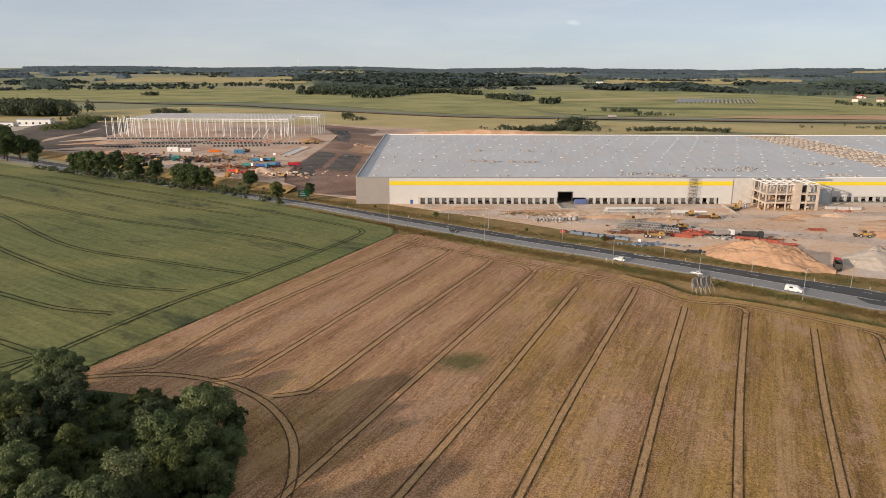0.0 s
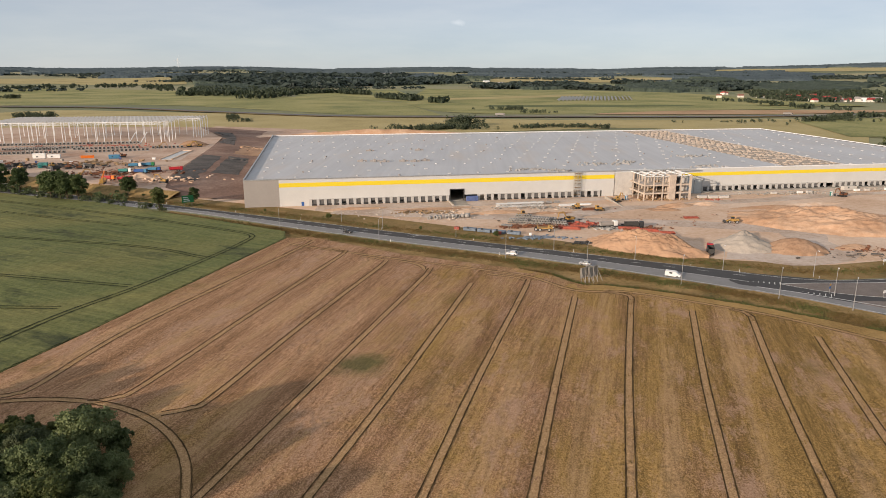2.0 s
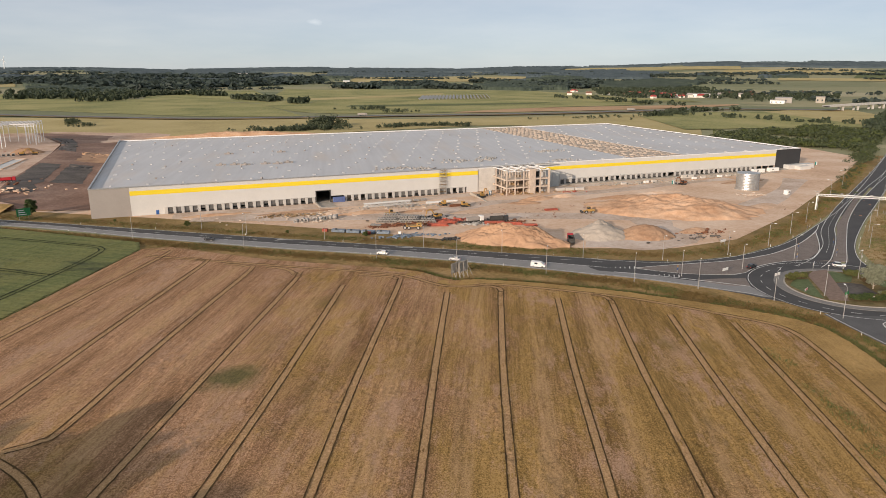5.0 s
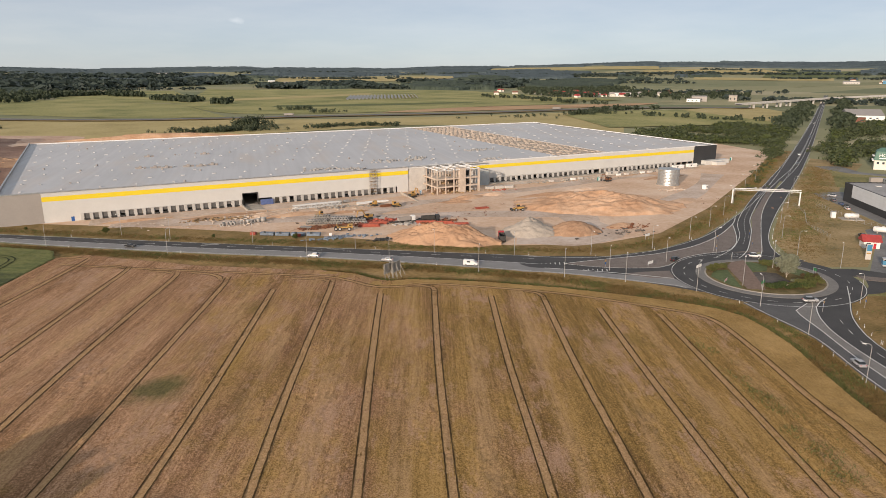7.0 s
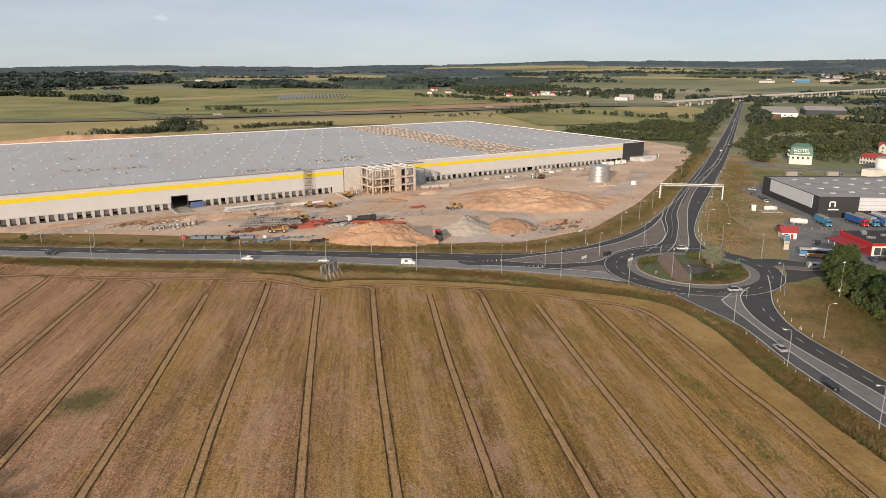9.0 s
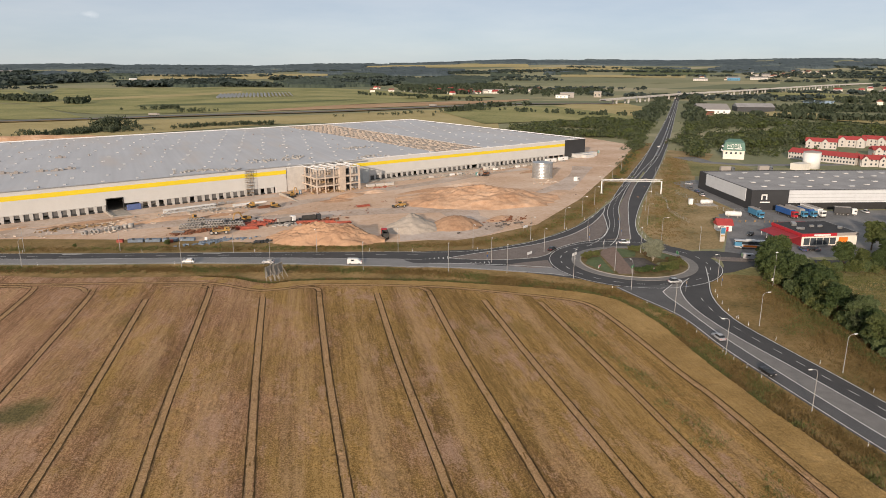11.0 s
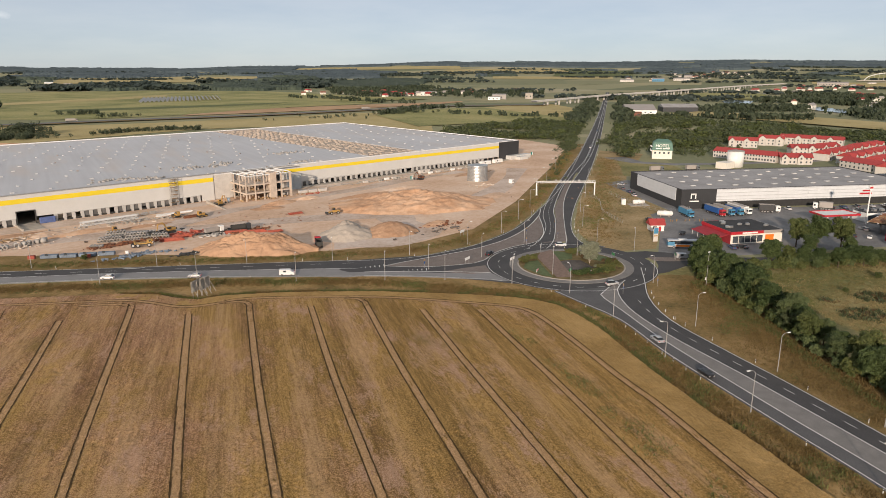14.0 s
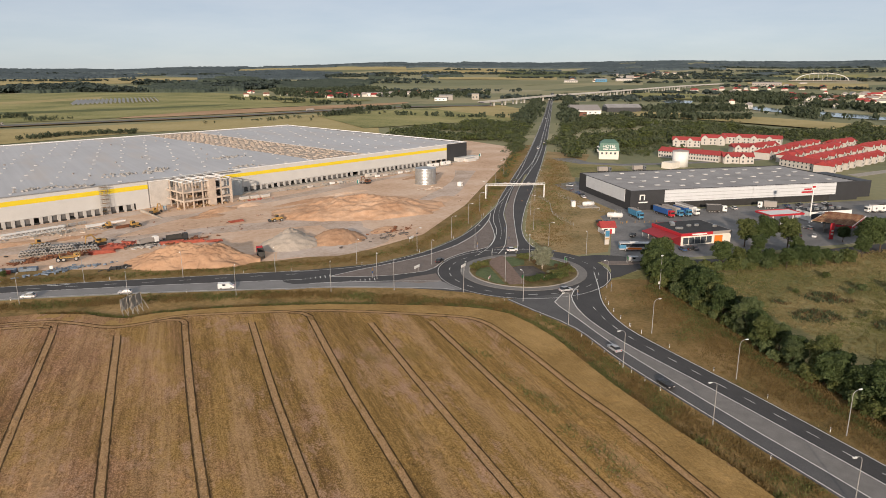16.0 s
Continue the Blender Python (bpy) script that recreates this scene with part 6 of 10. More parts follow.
def near_wood():
    rng = random.Random(21)
    spots = [(-56, 117, 0.98, 1), (-60, 108, 0.92, 1), (-53, 107, 0.86, 0), (-66, 116, 0.74, 2), (-80.5, 97, 0.8, 1), (-86, 107, 0.8, 2), (-78, 108, 0.62, 3), (-70.5, 89, 0.8, 1), (-97, 118, 0.85, 0), (-75, 101, 0.6, 3), (-66, 84, 0.85, 2), (-90, 97, 0.7, 1), (-95, 107, 0.7, 1), (-104, 122, 0.85, 1), (-83, 88, 0.7, 3), (-48.5, 100, 0.72, 0), (-48, 109, 0.62, 1), (-94, 133, 0.85, 0), (-101, 137, 0.8, 1), (-90, 127, 0.8, 2), (-84, 116, 0.95, 2), (-90, 110, 0.95, 3)]
    for i in range(9):
        y = rng.uniform(74, 128)
        x = rng.uniform(-0.98 * y - 6, -53)
        if x > -70 and y > 118 or (-92 < x < -64 and y > 97):
            continue
        if math.hypot(x + 60.5, y - 95) > 7.5 and all(math.hypot(x - a, y - b) > 4.6 for a, b, *_ in spots):
            spots.append((x, y, rng.uniform(0.68, 0.98), rng.randrange(4)))
    for x, y, s, k in spots:
        kind = WOOD_TREES[k % 4]
        plant_tree(kind, x, y, s, rng.uniform(0, 360), "broad dark green oak at the edge of the wheat" if k == 0 else "leafy mid-green tree in the small wood", "trees of the small wood")
    # two oaks out of view, added to throw a shadow onto the wheat
    for x, y in ((-56.4, 68.4), (-59.5, 66.0)):
        plant_tree(OAKS[0], x, y, 1.25, 40, "broad dark green oak at the edge of the wheat", "trees of the small wood")
    plant_tree(BARE, -60.5, 95, 1.0, 40, "half bare pale tree with sparse leaves in the small wood", "trees of the small wood")
    for i in range(120):
        y = rng.uniform(78, 136)
        x = rng.uniform(-0.86 * y, -49.5 - max(0, y - 112) * 1.1)
        plant_tree(BUSHES[i % 2], x, y, rng.uniform(0.45, 0.8) if -90 < x < -64 and y > 100 else rng.uniform(0.6, 1.35), rng.uniform(0, 360), "dark green bush under the trees", "bushes of the small wood", 0, "bush", "bush")
    for i, p in enumerate(spline([(-66, 133), (-58, 129.5), (-53, 123), (-50, 114), (-48, 106), (-46, 97), (-45, 86)], 2.0)):
        plant_tree(BUSHES[0], p.x + rng.uniform(-1.4, 0.6), p.y + rng.uniform(-1, 1), rng.uniform(0.6, 1.25), rng.uniform(0, 360), "dark green bush at the edge of the wheat", "bushes of the small wood", 0, "bush", "bush")
    for i in range(60):
        plant_tree(BUSHES[i % 2], rng.uniform(-92, -62), rng.uniform(108, 133), rng.uniform(0.35, 0.7), rng.uniform(0, 360), "dark green bush under the trees", "bushes of the small wood", 0, "bush", "bush")
    sheet("wood_floor", [(-108, 128), (-94, 136), (-72, 133.5), (-60, 127), (-51.5, 114), (-48.5, 97), (-47, 80), (-160, 60), (-140, 110)], 0.95, "undergrowth", "shaded undergrowth of the small wood", thick=0.95)


near_wood()


def hedge_east():
    rng = random.Random(33)
    line = spline([(226, 149), (214, 141), (207.5, 135), (200, 121), (191, 105), (183.5, 92), (175, 80), (169, 70), (164, 60), (157, 44), (148, 20), (141, 0)], 4.2)
    kinds = [OAKS[0], WOOD_TREES[0], OAKS[1], OAKS[2], LIMES[0], OAKS[2], OAKS[1], WOOD_TREES[2]]
    for i, p in enumerate(line):
        for k in range(2 if i % 2 else 1):
            q = p + Vector((rng.uniform(1.5, 6.5), rng.uniform(-1.5, 2.5)))
            plant_tree(kinds[rng.randrange(8)], q.x, q.y, rng.uniform(0.5, 0.98), rng.uniform(0, 360), "dense green tree in the hedge by the road", "trees of the roadside hedge")
        for k in range(2):
            plant_tree(BUSHES[k], p.x + rng.uniform(-0.5, 4), p.y + rng.uniform(-2, 2), rng.uniform(0.6, 1.15), rng.uniform(0, 360), "dense bush at the foot of the hedge", "bushes of the roadside hedge", 0, "bush", "bush")
    for x, y, s, k in ((279.6, 139.9, 0.98, 0), (287.4, 135.4, 0.94, 1), (290.8, 127.6, 1.02, 0), (272, 131, 0.6, 1), (283, 121, 0.55, 1), (309, 133.6, 0.5, 1), (213, 134, 0.8, 1), (212, 140, 0.7, 1), (216, 129, 0.62, 1), (244, 131, 0.78, 1), (249, 127.3, 0.64, 0), (253, 123.8, 0.58, 1), (257, 120, 0.56, 1), (262, 115.5, 0.58, 1), (268, 113.8, 0.6, 1), (272, 111, 0.58, 1), (278, 108.5, 0.45, 1), (305.4, 103.1, 1.12, 1), (312, 101, 1.05, 1), (316, 106, 0.85, 1), (299, 103, 0.6, 1), (319, 117, 0.5, 1), (322, 99, 0.9, 1), (331, 96, 0.85, 1), (352, 92, 0.9, 1), (218, 119, 0.5, 0), (213, 124, 0.64, 1)):
        plant_tree((OAKS if k else LIMES)[int(x) % 2], x, y, s, x * 7 % 360, "dark green tree beside the filling station road" if k else "round yellow-green tree beside the filling station", "trees by the filling station")
    for i in range(40):
        t = i / 39
        plant_tree(BUSHES[i % 2], 226 + 62 * t + rng.uniform(-2, 2), 137 - 34 * t + rng.uniform(-2, 2), rng.uniform(0.7, 1.15), rng.uniform(0, 360), "dense bush beside the filling station road", "bushes by the filling station", 0, "bush", "bush")
    for i in range(14):
        x, y = rng.uniform(200, 330), rng.uniform(20, 105)
        if x > 172 + y * 0.45:
            plant_tree(BUSHES[i % 2], x, y, rng.uniform(0.3, 0.7), rng.uniform(0, 360), "low bush in the dry meadow", "bushes of the meadow", 0, "bush", "bush")


hedge_east()


def road_trees():
    rng = random.Random(41)
    for x, y, s in ((-287, 446, 1.1), (-274, 438, 1.28), (-264, 436, 1.22), (-251.7, 433.5, 1.3), (-231, 420, 1.28), (-219, 421, 1.05), (-191, 398, 1.15), (-184, 394, 1.2), (-174, 393, 1.05), (-179, 391, 0.95), (-150, 402, 0.85), (-382, 507, 1.7), (-392, 517, 2.0), (-402, 520, 2.0), (-410, 512, 1.9), (-420, 524, 2.0), (-374, 511, 1.45), (-366, 516, 1.2), (-348, 489, 0.7)):
        plant_tree(ROAD_TREES[rng.randrange(2)], x, y, s * 1.04, rng.uniform(0, 360), "dark green roadside tree with a round crown", "trees along the road")
    plant_tree(LIMES[1], -119.6, 359.0, 0.98, 0, "yellowish green roadside tree with a round crown", "trees along the road")
    plant_tree(ROAD_TREES[1], -108, 381, 0.62, 0, "small dark tree by the works", "trees along the road")
    line = spline([(-160, 410), (-120, 387), (-60, 350), (0, 315), (50, 288), (78, 268)], 6)
    for i, p in enumerate(line):
        if rng.random() < 0.16:
            plant_tree(BUSHES[i % 2], p.x + rng.uniform(-3, 3), p.y + rng.uniform(-2, 2), rng.uniform(0.25, 0.6), rng.uniform(0, 360), "scrubby bush on the road verge", "bushes along the road", 0, "bush", "bush")


road_trees()


def forest(name, spots, mat, per_tree, size, label, seed=0, wide=1.0):
    """Many far trees as one mesh: each a crown of leaf sprays on a few lobes."""
    rng = np.random.default_rng(seed)
    protos = []
    for k in range(6):
        lobes = [(rng.normal() * 0.35, rng.normal() * 0.35, 0.35 + 0.45 * rng.random(), 0.32 + 0.18 * rng.random()) for _ in range(5)] + [(0, 0, 0.3, 0.45)]
        protos.append(leaf_cloud(rng, lobes, per_tree, size, 0.95, 0.4))
    out = np.empty((len(spots), per_tree, 4, 3))
    for i, (x, y, h) in enumerate(spots):
        a = rng.random() * 6.283
        c, s = math.cos(a), math.sin(a)
        w = h * (0.85 + 0.5 * rng.random()) * wide
        q = protos[i % 6]
        out[i, :, :, 0] = (q[:, :, 0] * c - q[:, :, 1] * s) * w * 0.62 + x
        out[i, :, :, 1] = (q[:, :, 0] * s + q[:, :, 1] * c) * w * 0.62 + y
        out[i, :, :, 2] = q[:, :, 2] * h + land(x, y) - 0.05 * h
    ob = new(name, quads(name, out.reshape(-1, 4, 3), mat))
    return tagged(ob, label, "trees", "", "stuff")


def inside(x, y, poly):
    hit = False
    for (ax, ay), (bx, by) in zip(poly, poly[1:] + poly[:1]):
        if (ay > y) != (by > y) and x < (bx - ax) * (y - ay) / (by - ay) + ax:
            hit = not hit
    return hit


def scatter(poly, count, h0, h1, seed, gap=None):
    rng = random.Random(seed)
    xs, ys = [p[0] for p in poly], [p[1] for p in poly]
    out, tries = [], 0
    while len(out) < count and tries < count * 30:
        tries += 1
        x, y = rng.uniform(min(xs), max(xs)), rng.uniform(min(ys), max(ys))
        if inside(x, y, poly) and (gap is None or noise.noise((x * gap, y * gap, seed)) > -0.12):
            out.append((x, y, rng.uniform(h0, h1)))
    return out


def strip(pts, count, width, h0, h1, seed):
    rng = random.Random(seed)
    line = spline(pts, 10)
    out = []
    for i in range(count):
        p = line[rng.randrange(len(line))]
        out.append((p.x + rng.gauss(0, width), p.y + rng.gauss(0, width), rng.uniform(h0, h1)))
    return out


PONDS = ([(1382.5, 848.5), (1353.5, 773.5), (1268.3, 732.1), (1236.8, 761.8), (1300, 812)], [(1264.7, 627.8), (1253.3, 589.2), (1192.1, 513.8), (1118.4, 486.5), (1150, 545), (1185.4, 583.6)],
         [(1208.9, 478.1), (1182.7, 445.1), (1150, 385), (1124.1, 350.3), (1066.6, 332.5), (1073.5, 382.1), (1079.6, 421.8)])


def open_shore(trees, seed):
    """Thin the trees in the ponds and along their western shore."""
    rng = random.Random(seed)
    return [(x, y, h) for x, y, h in trees
            if rng.random() < 0.12 and not any(inside(x, y, p) for p in PONDS) or not any(inside(x * k, y * k, p) for p in PONDS for k in (1, 1.03, 1.06, 1.09, 1.12))]


def countryside():
    # young wood between the works and the north road, and the scrub east of the road
    mid = []
    mid += scatter([(468, 462), (495, 470), (640, 592), (655, 640), (625, 668), (472, 630), (440, 600), (450, 520)], 620, 4, 7.5, 1, 0.02)
    mid += strip([(440, 420), (480, 455), (560, 522), (640, 588)], 110, 3, 3, 6, 2)
    mid += strip([(327, 322), (378, 366), (430, 411)], 34, 2.5, 0.8, 2.2, 3)
    mid += strip([(452, 366), (520, 428), (600, 492), (680, 556)], 80, 3.5, 4, 8, 4)
    mid += scatter([(530, 372), (560, 435), (690, 550), (800, 640), (835, 590), (800, 500), (820, 420), (760, 345), (700, 360), (640, 365), (590, 372)], 760, 3, 8.5, 5, 0.016)
    mid += scatter([(690, 345), (760, 345), (830, 300), (960, 330), (940, 200), (760, 200), (700, 280)], 420, 4, 8, 6, 0.012)
    mid += scatter([(470, 420), (530, 372), (560, 435), (690, 550), (670, 545)], 90, 2, 5, 61, 0.03)
    mid += scatter([(500, 402), (560, 380), (640, 358), (700, 330), (770, 300), (775, 345), (700, 366), (600, 376), (560, 435)], 330, 4, 7, 62)
    mid += scatter([(690, 205), (700, 300), (780, 340), (900, 300), (860, 195)], 330, 3, 6.5, 63)
    mid += scatter([(500, 330), (600, 345), (560, 372), (480, 378)], 60, 2, 4.5, 64)
    mid += scatter([(705, 480), (770, 420), (790, 340), (850, 262), (800, 240), (735, 330), (708, 400)], 260, 4, 7, 65)
    forest("bank_scrub", strip([(-486, 706), (-478, 722), (-500, 790), (-528, 860)], 70, 5, 6, 10, 91), "leaf_light", 90, 0.16, "light green scrub on the bank beside the sheds", 14, 1.3)
    forest("verge_scrub", strip([(-330, 470), (-300, 452), (-233, 424), (-190, 400), (-150, 381), (-119, 360)], 130, 2.2, 0.9, 3.2, 96), "leaf_wood", 60, 0.17, "low scrub on the verge under the roadside trees", 15, 1.6)
    forest("verge_scrub", strip([(-300, 458), (-262, 440), (-228, 423), (-184, 398), (-150, 383)], 60, 3.0, 2.0, 5.0, 97), "leaf_mid", 70, 0.16, "dark bushes between the roadside trees", 16, 1.2)
    forest("scrub_wood", [p for i, p in enumerate(mid) if i % 3], "leaf_wood", 80, 0.15, "mixed green scrub and young trees beyond the road", 1, 1.5)
    forest("light_scrub", mid[::3], "leaf_light", 80, 0.15, "lighter green scrub between the young trees", 5, 1.5)
    far = []
    far += strip([(655, 610), (720, 666), (770, 706)], 60, 8, 6, 11, 7)
    far += strip([(790, 722), (1000, 893), (1270, 1125)], 130, 6, 6, 10, 71)
    far += strip([(700, 572), (800, 652), (1000, 815), (1345, 1100)], 190, 6, 6, 11, 8)
    far += strip([(840, 600), (880, 560), (900, 500), (950, 470)], 60, 10, 7, 12, 81)
    far += strip([(1010, 680), (1090, 640), (1140, 560), (1120, 480), (1060, 400), (1010, 340)], 230, 16, 7, 13, 82)
    far += strip([(1330, 760), (1400, 700), (1380, 600), (1300, 420), (1250, 360)], 220, 22, 7, 13, 83)
    far += scatter([(1500, 900), (1600, 1000), (1800, 900), (1750, 600), (1550, 560)], 330, 6, 12, 9, 0.005)
    # clumps in the fields behind the warehouse
    clumps = []
    for x, y, n, w, h in ((56, 828, 150, 17, 6.5), (30, 822, 50, 10, 4), (90, 868, 26, 8, 13), (-222, 1000, 16, 6, 9), (-200, 950, 14, 7, 6), (-500, 1028, 40, 15, 10), (-868, 1690, 30, 12, 10), (200, 1190, 26, 12, 8), (228, 1100, 14, 10, 7), (-690, 985, 230, 27, 23), (-540, 900, 60, 14, 7), (-520, 560, 20, 8, 14), (470, 905, 26, 30, 5), (600, 905, 20, 16, 7), (620, 940, 16, 8, 9)):
        rng = random.Random(int(x))
        clumps += [(x + rng.gauss(0, w) * (1.6 if h < 9 else 1), y + rng.gauss(0, w * 0.5), h * rng.uniform(0.6, 1.1)) for _ in range(n)]
    clumps += strip([(150, 828), (200, 842), (258, 824)], 110, 4, 3, 6, 77)
    far += scatter([(-470, 1640), (-270, 1640), (-240, 1880), (-350, 2300), (-620, 2300), (-560, 1900)], 520, 8, 15, 10, 0.006)
    far += scatter([(-290, 1870), (-150, 1990), (-60, 1720), (60, 1480), (100, 1400), (120, 1480), (-30, 1800), (-120, 2100), (-280, 2050)], 420, 8, 13, 11, 0.006)
    far += strip([(-1320, 2200), (-1064, 2350), (-836, 2451), (-620, 2180)], 120, 22, 8, 15, 12)
    far += strip([(640, 880), (712, 730), (790, 690)], 50, 5, 4, 8, 14)
    far += strip([(560, 905), (700, 985), (760, 972)], 50, 6, 5, 9, 15)
    far += scatter([(760, 1240), (850, 1500), (1010, 1980), (1180, 2060), (1240, 1700), (1150, 1500), (900, 1380)], 420, 6, 11, 16, 0.004)
    far += scatter([(1000, 1170), (1240, 1260), (1500, 1500), (1250, 1660), (1000, 1500)], 200, 6, 12, 17, 0.004)
    far += strip([(1010, 640), (1090, 590), (1100, 520), (1070, 470), (1040, 420), (1030, 360), (1000, 300)], 150, 9, 4, 8, 84)
    far += strip([(700, 1520), (745, 1390), (740, 1260), (770, 1150)], 80, 15, 5, 9, 85)
    far += scatter([(850, 1560), (900, 1400), (1010, 1480), (1080, 1640), (1000, 1760), (900, 1740)], 150, 7, 12, 86)
    far += scatter([(1150, 1900), (1260, 1800), (1380, 1850), (1300, 2000)], 120, 8, 12, 87)
    far = open_shore(far, 3)
    forest("field_copse", clumps, "leaf_copse_hazed", 170, 0.095, "dark copses and bushes in the fields", 6)
    forest("far_wood", far, "leaf_copse_hazed", 22, 0.34, "dark woods and hedges between the fields", 2)
    rng = random.Random(5)
    rim = []
    rim += scatter([(230, 2330), (560, 2280), (820, 2020), (1010, 2050), (1200, 2250), (900, 2750), (500, 2650)], 600, 9, 15, 20, 0.003)
    rim += scatter([(-330, 2330), (60, 2640), (280, 2750), (330, 3500), (-700, 3700), (-900, 3000)], 1300, 12, 20, 21, 0.0024)
    # thin hedgerows and tree belts between the distant fields
    for k in range(70):
        az, r = radians(rng.uniform(-42, 74)), rng.uniform(1500, 4200)
        if r < 2300 and math.degrees(az) < 24:
            continue
        x, y = r * math.sin(az), r * math.cos(az)
        t = az + math.pi / 2 + rng.uniform(-0.22, 0.22)
        ln = rng.uniform(80, 330) * r / 2300
        wide = rng.choice((5, 5, 9, 22))
        rim += [(x + math.sin(t) * u + rng.gauss(0, wide), y + math.cos(t) * u + rng.gauss(0, wide), rng.uniform(6, 10)) for u in (rng.uniform(-ln, ln) for _ in range(int(ln / 5)))]
    forest("distant_wood", rim, "leaf_far_hazed", 12, 0.5, "dark belts of distant woodland, leaves tinted with haze", 3, 2.2)

countryside()

FORESTS = ([(-759, 2804), (-732, 3156), (-601, 3143), (-478, 2667), (-381, 2597), (-249, 1691), (-302, 1510), (-356, 1529), (-464, 1754)], [(-693, 3969), (-316, 4498), (266, 3524), (237, 2920), (24, 2609), (-243, 2578), (-566, 3093)],
           [(-1645, 2303), (-1794, 2595), (-1769, 2661), (-1436, 2239), (-1370, 2055), (-1431, 2038)], [(920, 2712), (1109, 2835), (1453, 3559), (1930, 3769), (1250, 2450), (821, 1980), (725, 2129)],
           [(587, 4087), (998, 4454), (1107, 4082), (1850, 4300), (1996, 3239), (1644, 2670), (1411, 2844), (1222, 3550), (879, 3424), (661, 3248), (487, 3409)], [(1226, 2473), (1615, 2623), (1623, 2263), (1255, 1900), (1100, 1980)],
           [(356, 2514), (410, 2572), (545, 2685), (708, 2693), (646, 2327), (452, 2234)], [(791, 2471), (1133, 2374), (950, 2000), (737, 2152)])
CLEARINGS = ([(1700, 3700), (1959, 3721), (2147, 3523), (2414, 3083), (2629, 3359), (2377, 3898), (2184, 4146), (1944, 4131)], [(390, 2900), (1127, 2780), (1303, 3214), (521, 3450)], [(-1522, 2545), (-750, 2680), (-943, 3380), (-1606, 3060)], [(2266, 2238), (2509, 1993), (2955, 2347), (2735, 2659)], [(1933, 2254), (2271, 1905), (2421, 2030), (2054, 2395)], [(2180, 720), (2425, 1182), (2564, 1251), (2626, 869)], [(2770, 1517), (2996, 993), (3295, 1093), (2966, 1573)], [(2060, 2760), (2640, 2460), (2861, 2855), (2313, 3080)])


def far_forest():
    """The closed canopy of the woods towards the horizon: crown tops of uneven height, falling to the ground at their edges."""
    az, r = np.meshgrid(np.radians(np.arange(-46, 76, 0.08)), np.concatenate((np.arange(1950, 3000, 11.0), np.arange(3000, 4890, 17.0))), indexing="ij")
    rng = np.random.default_rng(9)
    az = az + rng.uniform(-0.0004, 0.0004, az.shape)
    r = r + rng.uniform(-4, 4, r.shape)
    x, y = r * np.sin(az), r * np.cos(az)
    deg = np.degrees(az)
    wild = 0.75 * soft_noise(deg, r * 0.011, 5.0, 31) + 0.35 * soft_noise(deg, r * 0.011, 1.6, 32)
    share = np.interp(deg, (-46, -30, -8, 0, 10, 27, 33, 45, 52, 76), (-0.15, -0.15, 0.0, 0.12, 0.2, 0.15, -0.2, -0.25, 0.0, 0.05))
    wood = (wild + share > 0.18) & (r > 3050) | (soft_noise(deg, r * 0.01, 2.4, 33) > -0.52) & (r > 4150)
    for p in FORESTS:
        wood |= within(x, y, p)
    for p in CLEARINGS:
        wood &= ~within(x, y, p)
    wood &= (soft_noise(deg * 0.45, r * 0.03, 2.6, 36) < 0.5) & (r > 2000)
    ground = np.array([land(a, b) for a, b in zip(x.ravel(), y.ravel())]).reshape(x.shape)
    tall = 9 + 2.0 * soft_noise(x, y, 60, 34) + 2.2 * rng.uniform(-1, 1, x.shape)
    z = ground + np.where(wood, tall, -2.0)
    hit = wood[:-1, :-1] | wood[1:, :-1] | wood[1:, 1:] | wood[:-1, 1:]
    # past roughly 3100 m the canopy takes the haze-tinted colour
    tagged(grid_mesh("far_forest", x, y, z, hit, ("near_canopy", "hazed_canopy"), (r + 350 * soft_noise(deg, r * 0.01, 3.0, 37))[:-1, :-1] > 3100), "dark woods reaching to the horizon, haze mixed into their far colour", "trees", "", "stuff")


far_forest()


BAND_Z = [0.3]


def band(name, near, far, mat, label, rows=5):
    """A far field between its near and its far edge, laid on the land."""
    BAND_Z[0] += 0.07
    z = BAND_Z[0]
    a, b = spline(near, 40), spline(far, 40)
    n = max(len(a), len(b))
    a = [a[round(i * (len(a) - 1) / (n - 1))] for i in range(n)]
    b = [b[round(i * (len(b) - 1) / (n - 1))] for i in range(n)]
    verts, faces = [], []
    for j in range(rows + 1):
        for p, q in zip(a, b):
            v = p.lerp(q, j / rows)
            verts.append((v.x, v.y, land(v.x, v.y) + z))
    for j in range(rows):
        for i in range(n - 1):
            faces.append((j * n + i, j * n + i + 1, (j + 1) * n + i + 1, (j + 1) * n + i))
    tagged(obj(name, verts, faces, mat), label, "field", "", "structure")


band("gold_field", [(-900, 900), (-523, 860), (-320, 832), (-191, 826), (-58, 780), (42, 770), (168, 802), (310, 822), (420, 700), (460, 640)], [(-1000, 1000), (-672, 1112), (-561, 1228), (-327, 1153), (-78, 1059), (75, 1013), (202, 966), (400, 954), (569, 958), (640, 900)], "far_gold", "golden ripe field behind the works")
band("green_meadow", [(-1100, 1250), (-810, 1342), (-643, 1412), (-383, 1354), (-82, 1112), (78, 1064)], [(-1500, 2000), (-1316, 2195), (-1064, 2340), (-609, 2160), (-236, 1740), (20, 1450)], "far_green", "broad yellow-green field")
band("olive_meadow", [(-224, 1660), (-2, 1510), (74, 1372)], [(-281, 2300), (-120, 2290), (18, 2270)], "far_green", "olive pasture before the woods")
band("green_meadow", [(20, 1440), (98, 1132), (313, 1085), (535, 1170), (690, 1180), (780, 1240)], [(120, 2380), (213, 2300), (551, 2216), (700, 2050), (813, 1950), (860, 1600)], "far_green", "wide green meadow")
